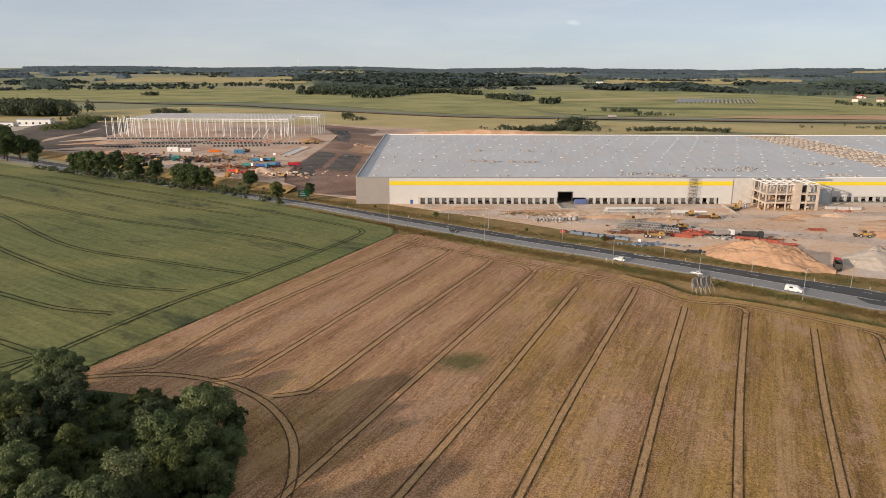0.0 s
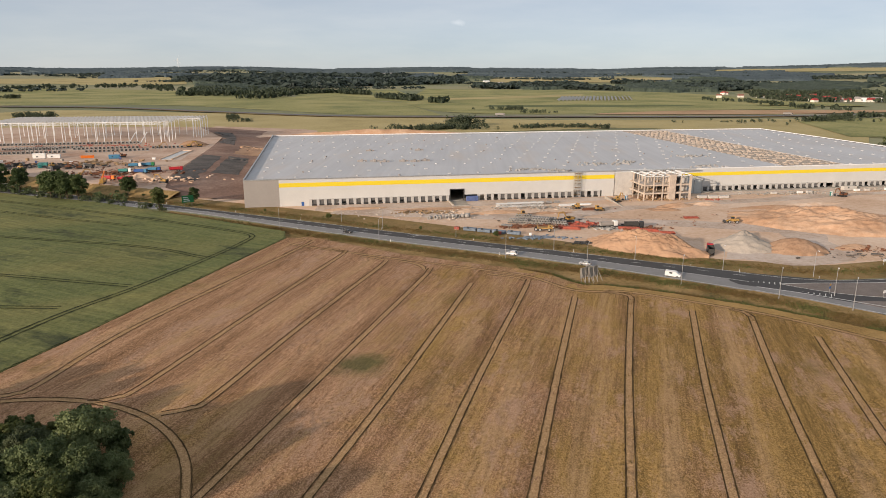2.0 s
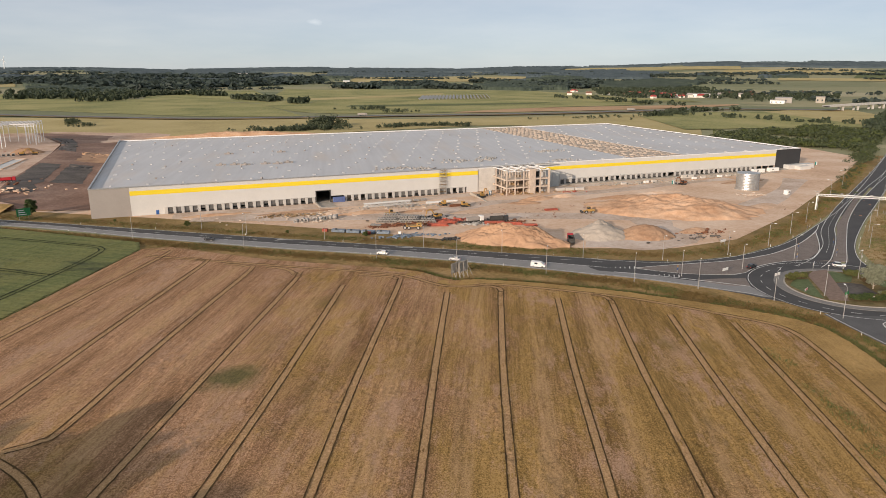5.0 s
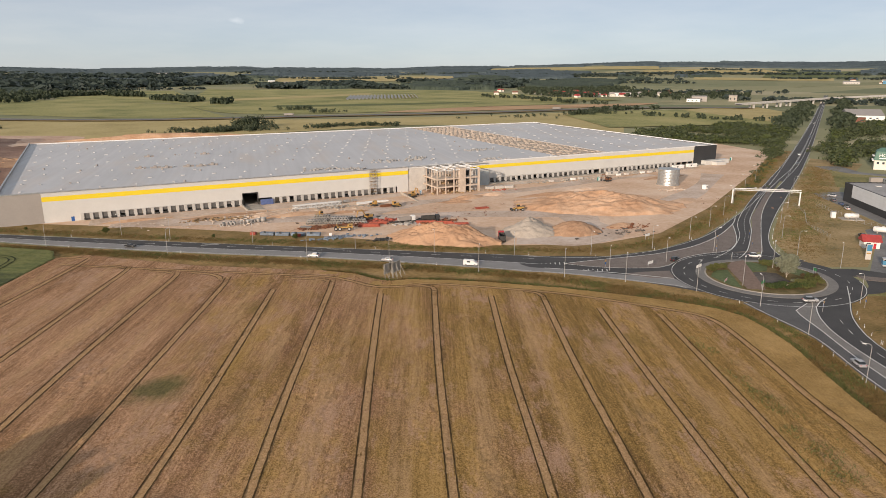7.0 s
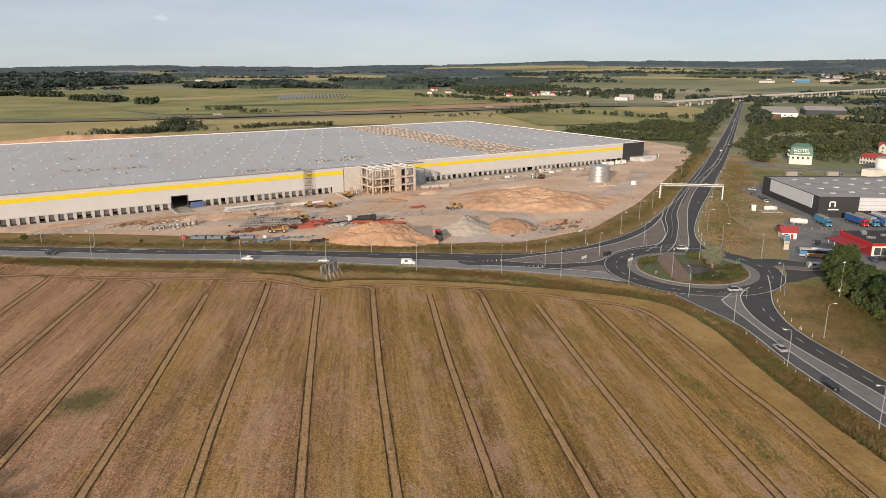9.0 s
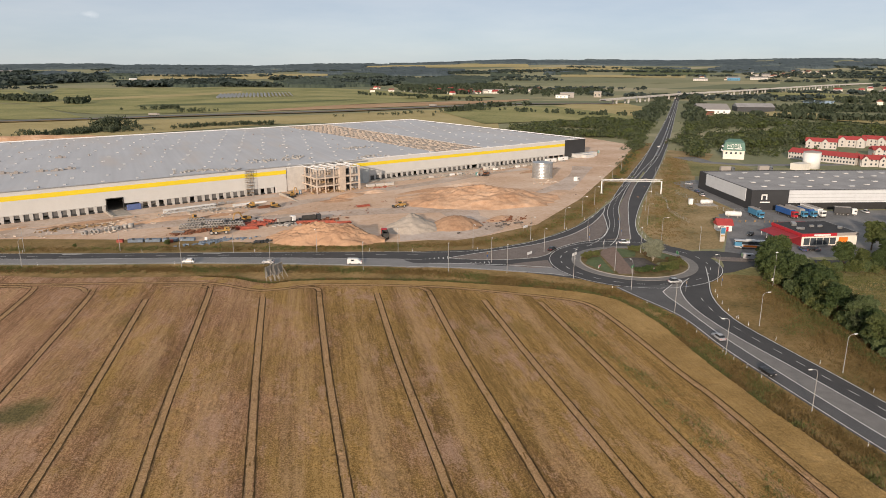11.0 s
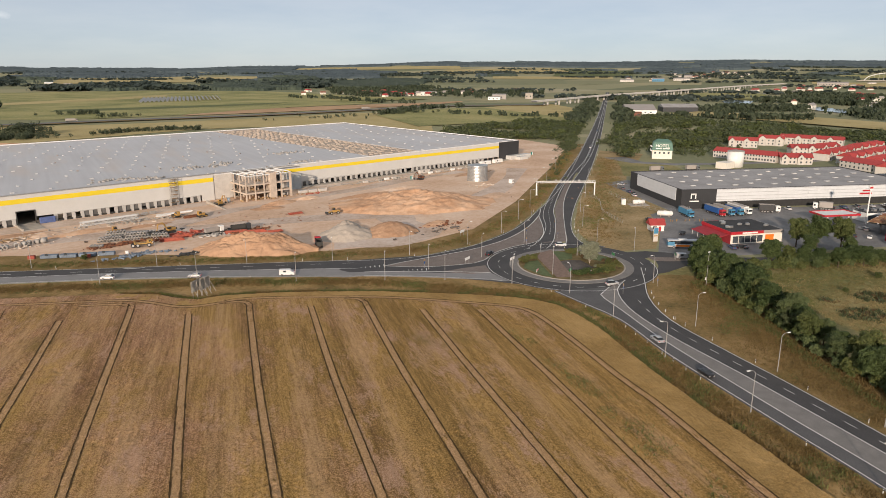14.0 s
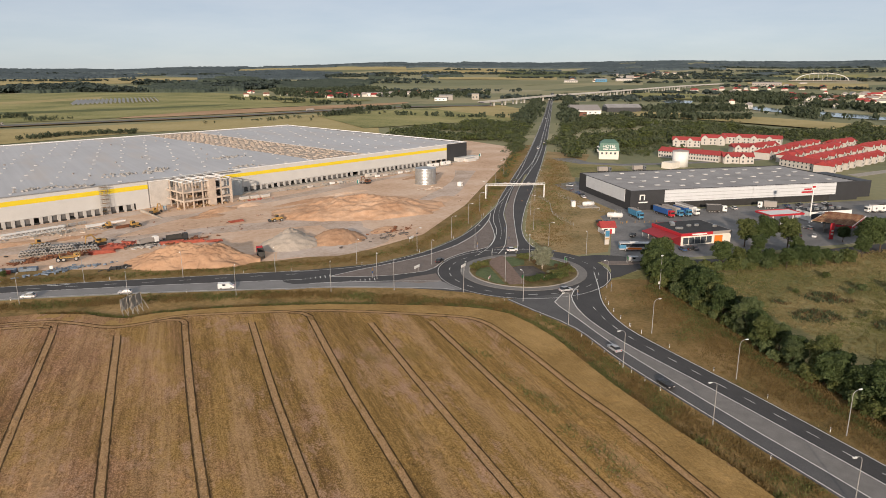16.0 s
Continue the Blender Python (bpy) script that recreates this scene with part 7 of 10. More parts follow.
band("dark_meadow", [(170, 1290), (330, 1262), (560, 1290)], [(190, 1345), (350, 1330), (600, 1330)], "far_dark_green", "darker green strip in the meadow")
band("gold_field", [(130, 1560), (300, 1640), (480, 1760)], [(140, 1660), (330, 1760), (520, 1880)], "far_gold", "pale golden strip in the meadow")
band("brown_strip", [(310, 1066), (441, 1058), (623, 1060), (794, 1087), (890, 1130)], [(330, 1090), (481, 1150), (680, 1156), (836, 1149), (900, 1150)], "far_brown", "bare brown strip of ploughed ground")
band("gold_field", [(481, 700), (600, 690), (712, 660)], [(546, 908), (700, 965), (878, 925)], "far_green", "pale green field beyond the warehouse")
band("gold_field", [(720, 660), (800, 720), (870, 780)], [(790, 945), (880, 970), (960, 950)], "far_gold", "golden field beside the woods")
band("gold_field", [(390, 2900), (700, 2850), (1127, 2780)], [(521, 3450), (900, 3400), (1303, 3214)], "far_gold", "distant golden field")
band("gold_field", [(-1522, 2545), (-1243, 2660), (-976, 2590), (-750, 2680)], [(-1606, 3060), (-1257, 3320), (-1100, 3350), (-943, 3380)], "far_gold", "distant pale gold field")
band("green_meadow", [(2266, 2238), (2400, 2110), (2509, 1993)], [(2735, 2659), (2860, 2500), (2955, 2347)], "far_dark_green", "distant dark green field")
band("gold_field", [(1933, 2254), (2110, 2080), (2271, 1905)], [(2054, 2395), (2250, 2210), (2421, 2030)], "far_gold", "distant pale gold field")
band("gold_field", [(2180, 720), (2330, 950), (2425, 1182)], [(2626, 869), (2600, 1060), (2564, 1251)], "far_gold", "distant golden field by the arched bridge")
band("green_meadow", [(2770, 1517), (2900, 1250), (2996, 993)], [(2966, 1573), (3140, 1340), (3295, 1093)], "far_green", "distant green field by the arched bridge")
band("gold_field", [(1700, 3700), (1959, 3721), (2147, 3523), (2414, 3083)], [(1944, 4131), (2184, 4146), (2377, 3898), (2629, 3359)], "far_gold", "distant pale gold fields between the woods")
band("gold_field", [(2060, 2760), (2400, 2600), (2640, 2460)], [(2313, 3080), (2600, 2950), (2861, 2855)], "far_gold", "distant pale gold field")
band("green_meadow", [(1302, 884), (1433, 792)], [(1639, 1114), (1702, 942)], "far_green", "green river meadow")
band("gold_field", [(890, 650), (887, 498), (862, 356), (842, 240)], [(975, 650), (997, 498), (968, 371), (950, 280)], "far_gold", "dry tan meadow behind the houses")
band("green_meadow", [(697, 1300), (888, 1240)], [(780, 1500), (900, 1380)], "far_green", "green meadow by the village")


def motorway():
    line = spline([(-1000, 1420), (-688, 1335), (-498, 1295), (-264, 1150), (-77, 1050), (89, 1026), (215, 1022), (416, 1004), (601, 1014), (745, 1022), (850, 985), (930, 935)], 20)
    ribbon("far_motorway", offset(line, 10), offset(line, -10), 1.6, "far_road", None, "grey motorway crossing the fields")
    ribbon("far_motorway_bank", offset(line, -10), offset(line, -19), 1.5, "verge", None, "dry brown motorway bank")


motorway()


def tufts(name, spots, mat, label, seed, blades=9, wide=0.16, off_wheat=True):
    """Grass and weeds: a few narrow upright blades to a tuft, all in one mesh."""
    rng = np.random.default_rng(seed)
    p = np.array(spots)
    bad = np.hypot(p[:, 0] - RC[0], p[:, 1] - RC[1]) < RO + 1.5
    for a, b in ((E_N, E_S), (ROAD_N, ROAD_S), (WEST, EAST)):
        bad |= within(p[:, 0], p[:, 1], [tuple(q) for q in offset(a, 0.8)] + [tuple(q) for q in offset(b, -0.8)[::-1]])
    if off_wheat:
        bad |= within(p[:, 0], p[:, 1], WHEAT)
    spots = p[~bad]
    p = spots[:, None, :].repeat(blades, 1).reshape(-1, 3)
    k = len(p)
    base = p[:, :2] + rng.normal(size=(k, 2)) * 0.45
    lean = rng.normal(size=(k, 2)) * 0.35 * p[:, 2:]
    h = p[:, 2] * (0.6 + 0.7 * rng.random(k))
    a = rng.random(k) * math.tau
    side = np.stack((np.cos(a), np.sin(a)), 1) * (wide * (0.6 + 0.8 * rng.random(k)))[:, None]
    q = np.empty((k, 4, 3))
    q[:, 0, :2], q[:, 0, 2] = base - side, 0.0
    q[:, 1, :2], q[:, 1, 2] = base + side, 0.0
    q[:, 2, :2], q[:, 2, 2] = base + side * 0.8 + lean, h
    q[:, 3, :2], q[:, 3, 2] = base - side * 0.8 + lean, h * 0.9
    tagged(new(name, quads(name, q, mat)), label, "grass", "", "stuff")


def verge_tufts():
    """Tall dry grass and weeds along the roads and in the meadow."""
    rng = random.Random(77)
    dry, green = [], []
    north = spline([(-236, 440), (-122, 382), (-51, 341), (4, 308), (50, 282), (87, 260), (127, 240), (160, 229), (196, 236), (244, 262), (311, 312), (440, 415)], 2)
    south = spline([(-118, 352), (-49, 309), (4, 275), (47, 250), (82, 229), (117, 203), (142, 172), (158, 148), (155, 130), (140, 100), (128, 60), (118, 20)], 2)
    east = spline([(206, 130), (193, 112), (180, 98), (170, 82), (162, 66), (156, 50), (148, 25)], 2)
    north_east = spline([(226, 196), (249, 217), (276, 241), (331, 285), (434, 368)], 2)
    for line, wide, share_green, count in ((north, 5.0, 0.30, 9000), (south, 4.6, 0.26, 12000), (east, 13.0, 0.0, 8000), (north_east, 11.0, 0.22, 4000)):
        for i in range(count):
            p = line[rng.randrange(len(line))]
            x, y = p.x + rng.gauss(0, wide * 0.55), p.y + rng.gauss(0, wide * 0.45)
            g = noise.noise((x * 0.07, y * 0.07, 3.0)) * 0.9 + rng.uniform(-0.3, 0.3) > 0.34 - share_green
            (green if g else dry).append((x, y, rng.uniform(0.12, 0.5)))
    rim = spline([(p[0] + 0.7, p[1] + 0.4) for p in WHEAT_EDGE[4:-2]], 1.5)
    for i in range(2600):
        p = rim[rng.randrange(len(rim))]
        x, y = p.x + rng.gauss(0.4, 0.5), p.y + rng.gauss(0.3, 0.5)
        (green if noise.noise((x * 0.11, y * 0.11, 6.0)) > -0.1 else dry).append((x, y, rng.uniform(0.3, 0.85)))
    tufts("dry_grass", dry, "grass_dry", "tufts of tall dry grass on the verges", 11, 7, 0.085)
    tufts("green_weeds", green, "weed_green", "green weeds and grass on the verges", 12, 7, 0.09)
    meadow_dry, meadow_green, meadow_pale = [], [], []
    while len(meadow_dry) + len(meadow_green) + len(meadow_pale) < 14000:
        x, y = rng.uniform(165, 360), rng.uniform(0, 125)
        if x < 167 + y * 0.42 or y > 150 - (x - 215) * 0.48 or x > 240 + y * 1.1:
            continue
        k = noise.noise((x * 0.035, y * 0.035, 8.0)) + rng.uniform(-0.25, 0.25)
        pale = noise.noise((x * 0.022, y * 0.06, 5.0)) + rng.uniform(-0.3, 0.3) > 0.02
        (meadow_pale if pale and y > 45 else meadow_green if k > 0.0 else meadow_dry).append((x, y, rng.uniform(0.15, 0.45)))
    tufts("meadow_grass", meadow_dry, "grass_olive", "tall dry grass in the meadow", 13, 8, 0.11)
    tufts("meadow_grass", meadow_pale, "grass_pale", "pale ripe grass in the meadow", 15, 8, 0.11)
    tufts("meadow_weeds", meadow_green, "weed_green", "green weeds in the meadow", 14, 8, 0.12)

    dark = [(205, 97), (223, 103), (240, 96), (262, 82), (285, 60), (262, 55), (240, 60), (222, 66), (203, 80)]
    weeds = [p for p in scatter(dark, 1500, 0.35, 0.95, 92, 0.09) if noise.noise((p[0] * 0.05, p[1] * 0.11, 4.0)) > -0.05]
    tufts("weed_patch", weeds[::3], "shrub_brown", "dark brown weeds in the meadow", 92, 8, 0.14)
    tufts("weed_patch", weeds[1::3] + weeds[2::3], "leaf_wood", "dark green weeds in the meadow", 94, 8, 0.15)
    foot = spline([(206.5, 136), (198.5, 121.5), (189.5, 106), (182, 93), (173, 81), (167, 71), (161, 60), (154, 44)], 2)
    green_foot = [(p.x + rng.gauss(-1.2, 1.1), p.y + rng.gauss(0, 1), rng.uniform(0.2, 0.6)) for p in foot for _ in range(26)]
    tufts("green_weeds", green_foot, "weed_green", "long green grass at the foot of the hedge", 95, 7, 0.09)


verge_tufts()


def field_weeds():
    """Green weeds come up through the thin wheat near the eastern headland."""
    rng = random.Random(19)
    line = spline([(126, 138), (120, 118), (114, 101), (108, 84), (102, 68), (97, 52)], 2)
    spots = []
    for i in range(2200):
        p = line[rng.randrange(len(line))]
        x, y = p.x + rng.gauss(0, 2.2), p.y + rng.gauss(0, 2.0)
        if noise.noise((x * 0.16, y * 0.16, 5.0)) > 0.02:
            spots.append((x, y, rng.uniform(0.72, 0.98)))
    tufts("field_weeds", spots, "weed_green", "green weeds growing through the wheat", 23, 4, 0.10, False)


field_weeds()
# ---- street furniture ----


def street_lamp():
    ob = thing("street_lamp", 0, 0, 0, 0, "grey steel street lamp with one curved arm", "street lamp", "street lamps along the roads")
    part("base", rod(bmesh.new(), (0, 0, -0.1), (0, 0, 0.6), 0.16, 0.13, 8), "lamp_steel", ob)
    bm = bmesh.new()
    rod(bm, (0, 0, 0.5), (0, 0, 8.9), 0.11, 0.07, 8)
    prev = Vector((0, 0, 8.9))
    for k in range(1, 6):
        a = k / 5 * math.pi / 2
        cur = Vector((0, 1.5 * (1 - math.cos(a)), 8.9 + 1.0 * math.sin(a)))
        rod(bm, prev, cur, 0.06, 0.055, 6)
        prev = cur
    part("pole", bm, "lamp_steel", ob)
    part("head", boxes((-0.16, 0.16, 1.4, 2.35, 9.8, 9.98), bevel=0.05), "white_paint", ob, "pale lamp head")
    part("lens", boxes((-0.12, 0.12, 1.55, 2.25, 9.77, 9.8)), "lamp_lens", ob)
    return ob


LAMP = street_lamp()
LAMP.matrix_world = pose(27.2, 291.0, 0, 0, 0, 150)
for x, y, turn in ((-76, 366, 150), (-24.5, 325.5, 150), (-4.8, 309.5, 150), (64.5, 266, 150), (92, 249, 150), (119.3, 233.5, 150), (147.7, 223.8, 170), (176, 223, 190), (200.5, 230, 210), (225, 245.6, 215), (249, 262.8, 217),
                   (-52, 315, -30), (-6, 286.5, -30), (43, 254.5, -30), (70.5, 239, -30), (97.5, 218.5, -30), (122.5, 201.5, -35), (139.2, 189.5, -40), (154.8, 172.6, -60),
                   (142, 203, 150), (168, 204.4, 160), (196.4, 211, 200), (162.6, 153.6, -20), (156.9, 131, 60), (144.5, 104, 70), (134.7, 75.4, 72), (126.6, 46, 72), (117, 18, 72),
                   (169.4, 112, 250), (158.9, 82.6, 250), (150.6, 55.7, 250), (140, 26, 250), (193.5, 144.5, 90), (222, 175, 120), (221.9, 194, 215), (238.4, 217, 217), (262, 240, 217), (292, 264, 217), (330, 296, 217), (275, 284, 37), (310, 312, 37), (345, 339, 37)):
    copy_thing(LAMP, pose(x, y, 0, 0, 0, turn))


def island_mast(x, y, turn, h, label):
    ob = thing("lamp_mast", x, y, 0.4, turn, label, "street lamp")
    part("pole", rod(bmesh.new(), (0, 0, -0.3), (0, 0, h), 0.11, 0.06, 8), "lamp_steel", ob)
    part("head", boxes((-0.5, 0.5, -0.22, 0.22, h, h + 0.25), bevel=0.06), "white_paint", ob, "pale lamp head")
    return ob


island_mast(197.9, 183, 30, 10, "grey lamp mast on the roundabout island")
island_mast(172.5, 171, 30, 10, "grey lamp mast on the roundabout island")
mast = island_mast(204.8, 131.8, 0, 11.2, "tall grey camera mast beside the hedge")
part("cabinet", boxes((-0.3, 0.3, 0.1, 0.5, 1.6, 2.5), bevel=0.03), "white_paint", mast, "white cabinet on the mast")


def delineator():
    ob = thing("delineator_post", 0, 0, 0, 0, "white plastic marker post with a dark band", "marker post", "marker posts beside the roads")
    part("post", boxes((-0.09, 0.09, -0.06, 0.06, 0, 1.1), bevel=0.03), "white_paint", ob)
    part("band", boxes((-0.1, 0.1, -0.07, 0.07, 0.72, 0.92)), "dark_steel", ob, "dark band")
    return ob


POST = delineator()
POST.matrix_world = pose(E_N[9].x + 1.0, E_N[9].y, 0)
for i, p in enumerate(offset(E_N, 1.1)):
    if i % 3 == 0 and 3 < i < 40 or 4 < i < 11:
        copy_thing(POST, pose(p.x, p.y, 0, 0, 0, 60))
for i, p in enumerate(offset(E_S, -1.2)):
    if i % 3 == 0 and i < 40 or 5 < i < 12:
        copy_thing(POST, pose(p.x, p.y, 0, 0, 0, 60))
for i, p in enumerate(offset(ROAD_N, 1.2)):
    if i % 7 == 0 and p.x > -160:
        copy_thing(POST, pose(p.x, p.y, 0, 0, 0, 20))
for i, p in enumerate(offset(ROAD_S, -0.9)):
    if i % 8 == 3 and p.x > -120:
        copy_thing(POST, pose(p.x, p.y, 0, 0, 0, 20))
for i, p in enumerate(offset(WEST, 1.3)[:70]):
    if i % 4 == 0:
        copy_thing(POST, pose(p.x, p.y, 0, 0, 0, 20))
for i, p in enumerate(offset(EAST, -1.2)[:60]):
    if (i % 4 == 0 or i < 7) and i > 1:
        copy_thing(POST, pose(p.x, p.y, 0, 0, 0, 20))


def billboard():
    """Two slatted boards seen from behind, set in a V on raking timber posts."""
    ob = thing("roadside_billboard", 66.8, 224.2, 0, 0, "weathered grey billboard of two boards set in a V", "billboard")
    for side, (x0, y0, x1, y1) in enumerate(((-3.2, -1.6, 1.2, 1.6), (-1.0, -0.3, 4.4, 2.4))):
        ang = math.degrees(math.atan2(y1 - y0, x1 - x0)) + (0 if side == 0 else 14)
        ln = math.hypot(x1 - x0, y1 - y0)
        m = pose(x0 + side * 0.6, y0 - side * 1.0, 0, 0, 0, ang)
        board = part("board", boxes((0, ln, 0, 0.08, 1.6, 5.2)), "grey_board", ob, "grey slatted board")
        board.matrix_local = m
        n = int(ln / 0.55)
        for k in range(n + 1):
            slat = part("slat", boxes((k * 0.55 - 0.06, k * 0.55 + 0.06, -0.08, 0.0, 1.5, 5.3)), "grey_board", board)
        for k in range(3):
            u = 0.4 + k * (ln - 0.8) / 2
            bm = bmesh.new()
            rod(bm, (u, -0.2, -0.3), (u, -0.1, 5.2), 0.11, 0.10, 6)
            rod(bm, (u, -2.4, -0.3), (u, -0.15, 3.6), 0.09, 0.08, 6)
            leg = part("leg", bm, "grey_board", ob, "raking timber post")
            leg.matrix_local = m


billboard()


def road_gantry():
    ax, ay, bx, by = 276, 286, 303, 267
    ln, turn = math.hypot(bx - ax, by - ay), math.degrees(math.atan2(by - ay, bx - ax))
    ob = thing("road_gantry", ax, ay, 0, turn, "white steel gantry across the straight road", "gantry")
    for x in (0, ln):
        part("post", boxes((x - 0.3, x + 0.3, -0.3, 0.3, -0.2, 7.2), bevel=0.03), "white_paint", ob)
        part("footing", boxes((x - 0.6, x + 0.6, -0.6, 0.6, -0.1, 0.25), bevel=0.04), "concrete", ob, "concrete footing")
    bm = boxes((-0.4, ln + 0.4, -0.5, -0.3, 7.2, 7.4), (-0.4, ln + 0.4, 0.3, 0.5, 7.2, 7.4), (-0.4, ln + 0.4, -0.5, -0.3, 8.1, 8.3), (-0.4, ln + 0.4, 0.3, 0.5, 8.1, 8.3))
    k = 0.0
    while k < ln - 1:
        rod(bm, (k, -0.4, 7.3), (k + 1.4, -0.4, 8.2), 0.06, n=4)
        rod(bm, (k, 0.4, 8.2), (k + 1.4, 0.4, 7.3), 0.06, n=4)
        k += 1.4
    part("beam", bm, "white_paint", ob, "white lattice beam")
    part("walkway", boxes((-0.3, ln + 0.3, -0.3, 0.3, 7.35, 7.45)), "lamp_steel", ob)
    for x in (11, 13.5, 24):
        part("camera_box", boxes((x - 0.5, x + 0.5, -0.5, 0.5, 8.3, 9.0), bevel=0.05), "lamp_steel", ob, "grey camera box")


road_gantry()


def road_sign(x, y, turn, kind, z=0.0):
    ob = thing("road_sign", x, y, z, turn, {"round": "round blue sign under a yellow one on a post", "flag": "white direction sign on two posts", "green": "green direction sign on a post", "chevron": "red and white chevron sign on the island"}[kind], "road sign")
    if kind == "round":
        part("post", rod(bmesh.new(), (0, 0, -0.1), (0, 0, 3.4), 0.05, n=6), "lamp_steel", ob)
        part("plate", rod(bmesh.new(), (0, -0.05, 2.3), (0, -0.08, 2.3), 0.45, n=16), "blue_paint", ob, "blue round plate")
        part("plate", rod(bmesh.new(), (0, -0.05, 3.2), (0, -0.08, 3.2), 0.5, n=4), "yellow_machine", ob, "yellow diamond plate")
    elif kind == "chevron":
        part("board", boxes((-1.3, 1.3, -0.04, 0.04, 0.5, 1.3), bevel=0.02), "white_paint", ob, "white board")
        for k in range(3):
            part("chevron", boxes((-1.0 + k * 0.8, -0.6 + k * 0.8, -0.07, -0.045, 0.55, 1.25)), "red_paint", ob, "red chevron")
        for s in (-0.9, 0.9):
            part("post", rod(bmesh.new(), (s, 0.08, -0.1), (s, 0.08, 1.3), 0.04, n=6), "lamp_steel", ob)
    else:
        w, mat = (1.7, "white_paint") if kind == "flag" else (1.1, "green_paint")
        bm = bmesh.new()
        extrude(bm, ((-0.04, 1.6), (0.04, 1.6), (0.04, 2.6), (-0.04, 2.6)), -w, w)
        part("board", bm, mat, ob)
        for s in (-0.7 * w, 0.7 * w):
            part("post", rod(bmesh.new(), (s, 0.08, -0.1), (s, 0.08, 2.6), 0.05, n=6), "lamp_steel", ob)
    return ob


for args in ((170.2, 189.5, 20, "flag", 0.4), (192.5, 197.2, 40, "flag", 0.4), (157.8, 200.5, 20, "flag"), (203.5, 182.5, 60, "flag", 0.4), (170, 176, 30, "chevron", 0.4), (184.5, 163.5, 10, "chevron", 0.4), (204.5, 171, 70, "green", 0.4), (176.5, 166.5, 20, "green", 0.4),
             (176, 143, 60, "round"), (191, 141, 60, "round"), (194, 207, 200, "round"), (206, 220, 30, "round"), (225, 222, 30, "round"), (213, 208, 30, "round"), (224, 157.5, 50, "green"), (183.4, 236, 20, "flag"), (234, 246, 40, "round"), (141.5, 205, 20, "round")):
    road_sign(*args)
sg = thing("direction_board", -108.5, 371, 0, 25, "green motorway direction board beside the road", "road sign")
part("board", boxes((-3, 3, -0.06, 0.06, 1.8, 5.6), bevel=0.03), "green_paint", sg)
for s in (-2, 2):
    part("post", rod(bmesh.new(), (s, 0.12, -0.1), (s, 0.12, 5.4), 0.09, n=6), "lamp_steel", sg)
for k in range(3):
    part("bar", boxes((-2.2, 1.2 - k * 0.5, -0.1, -0.065, 2.4 + k * 1.0, 2.8 + k * 1.0)), "white_paint", sg, "plain pale bar")


# roundabout island planting


def island():
    c = Vector(RC)
    lawn = [(c.x + math.cos(i * math.tau / 48) * (RI - 0.5), c.y + math.sin(i * math.tau / 48) * (RI - 0.5)) for i in range(48)]
    sheet("island_lawn", lawn, 0.42, "dry_lawn", "dry brown-green ground cover of the roundabout island", thick=0.3)
    sheet("island_path", [(171.2, 167.6), (176.0, 164.6), (196, 195.0), (189.8, 194.6), (184, 190.6)], 0.46, "path_paver", "red-brown paved path across the island", thick=0.1)
    sheet("island_turf", [(168.8, 172), (170.4, 168.8), (181, 187.2), (176, 188.4), (170, 183)], 0.455, "lawn", "green turf beside the path", thick=0.1)
    sheet("island_turf", [(187, 182.4), (192.6, 180.6), (198.5, 186), (196.4, 192.4), (193.4, 192.6)], 0.455, "lawn", "green turf beside the path", thick=0.1)
    sheet("island_turf", [(199, 172), (204.8, 171.4), (205.4, 177), (203, 183), (198, 181)], 0.455, "lawn", "green turf beside the path", thick=0.1)
    sheet("island_bed", [(180.6, 171.6), (186, 167.8), (190.6, 168.2), (194, 177.6), (190, 180.6), (186, 181.4)], 0.45, "dark_earth", "dark mulched planting bed", thick=0.1)
    rng = random.Random(3)
    shr = [make_tree(s, 1.6, 1.3, m, count=520, size=0.17, trunk_share=0.05) for s, m in ((61, "leaf_light"), (62, "shrub_brown"), (63, "weed_green"), (64, "leaf_silver"), (65, "leaf_oak"))]
    names = ("low green shrub", "rust-brown shrub", "yellowish low shrub", "grey-leaved low shrub", "dark green low hedge plant")
    spots = []
    for cx, cy, wx, wy, n, kinds in ((177, 189.5, 4.5, 2.2, 26, (0, 2, 2)), (181, 164.5, 3.4, 1.4, 26, (0, 4, 4)), (188, 161.8, 3.6, 1.3, 26, (0, 4, 2)), (195, 163.8, 3.4, 2.2, 22, (2, 2, 0)), (191.5, 166, 1.6, 1.0, 9, (3, 3, 2)), (200, 168.5, 2.2, 2.2, 14, (1, 2, 0)), (197, 178, 1.6, 2.0, 10, (1, 4, 1)), (200, 187, 3, 2.6, 18, (0, 4, 2)), (189.5, 191, 2.6, 1.4, 8, (0, 2))):
        for i in range(n):
            p = Vector((rng.gauss(cx, wx * 0.6), rng.gauss(cy, wy * 0.6)))
            off = abs((p.x - 173.6) * 0.83 - (p.y - 166.1) * 0.555)
            if (p - c).length < RI - 1.2 and off > 3.3:
                spots.append((p, rng.choice(kinds)))
    for p, k in spots:
        plant_tree(shr[k], p.x, p.y, rng.uniform(0.55, 1.05), rng.uniform(0, 360), names[k] + " on the roundabout island", "shrubs on the island", 0.42, "shrub", "shrub")
    plant_tree(make_tree(70, 7.8, 4.3, "leaf_silver", "silver_bark", count=6500, size=0.26, trunk_share=0.06), 193.6, 172.8, 1.0, 0, "broad silver-leaved willow on the roundabout island", "", 0.4)


island()


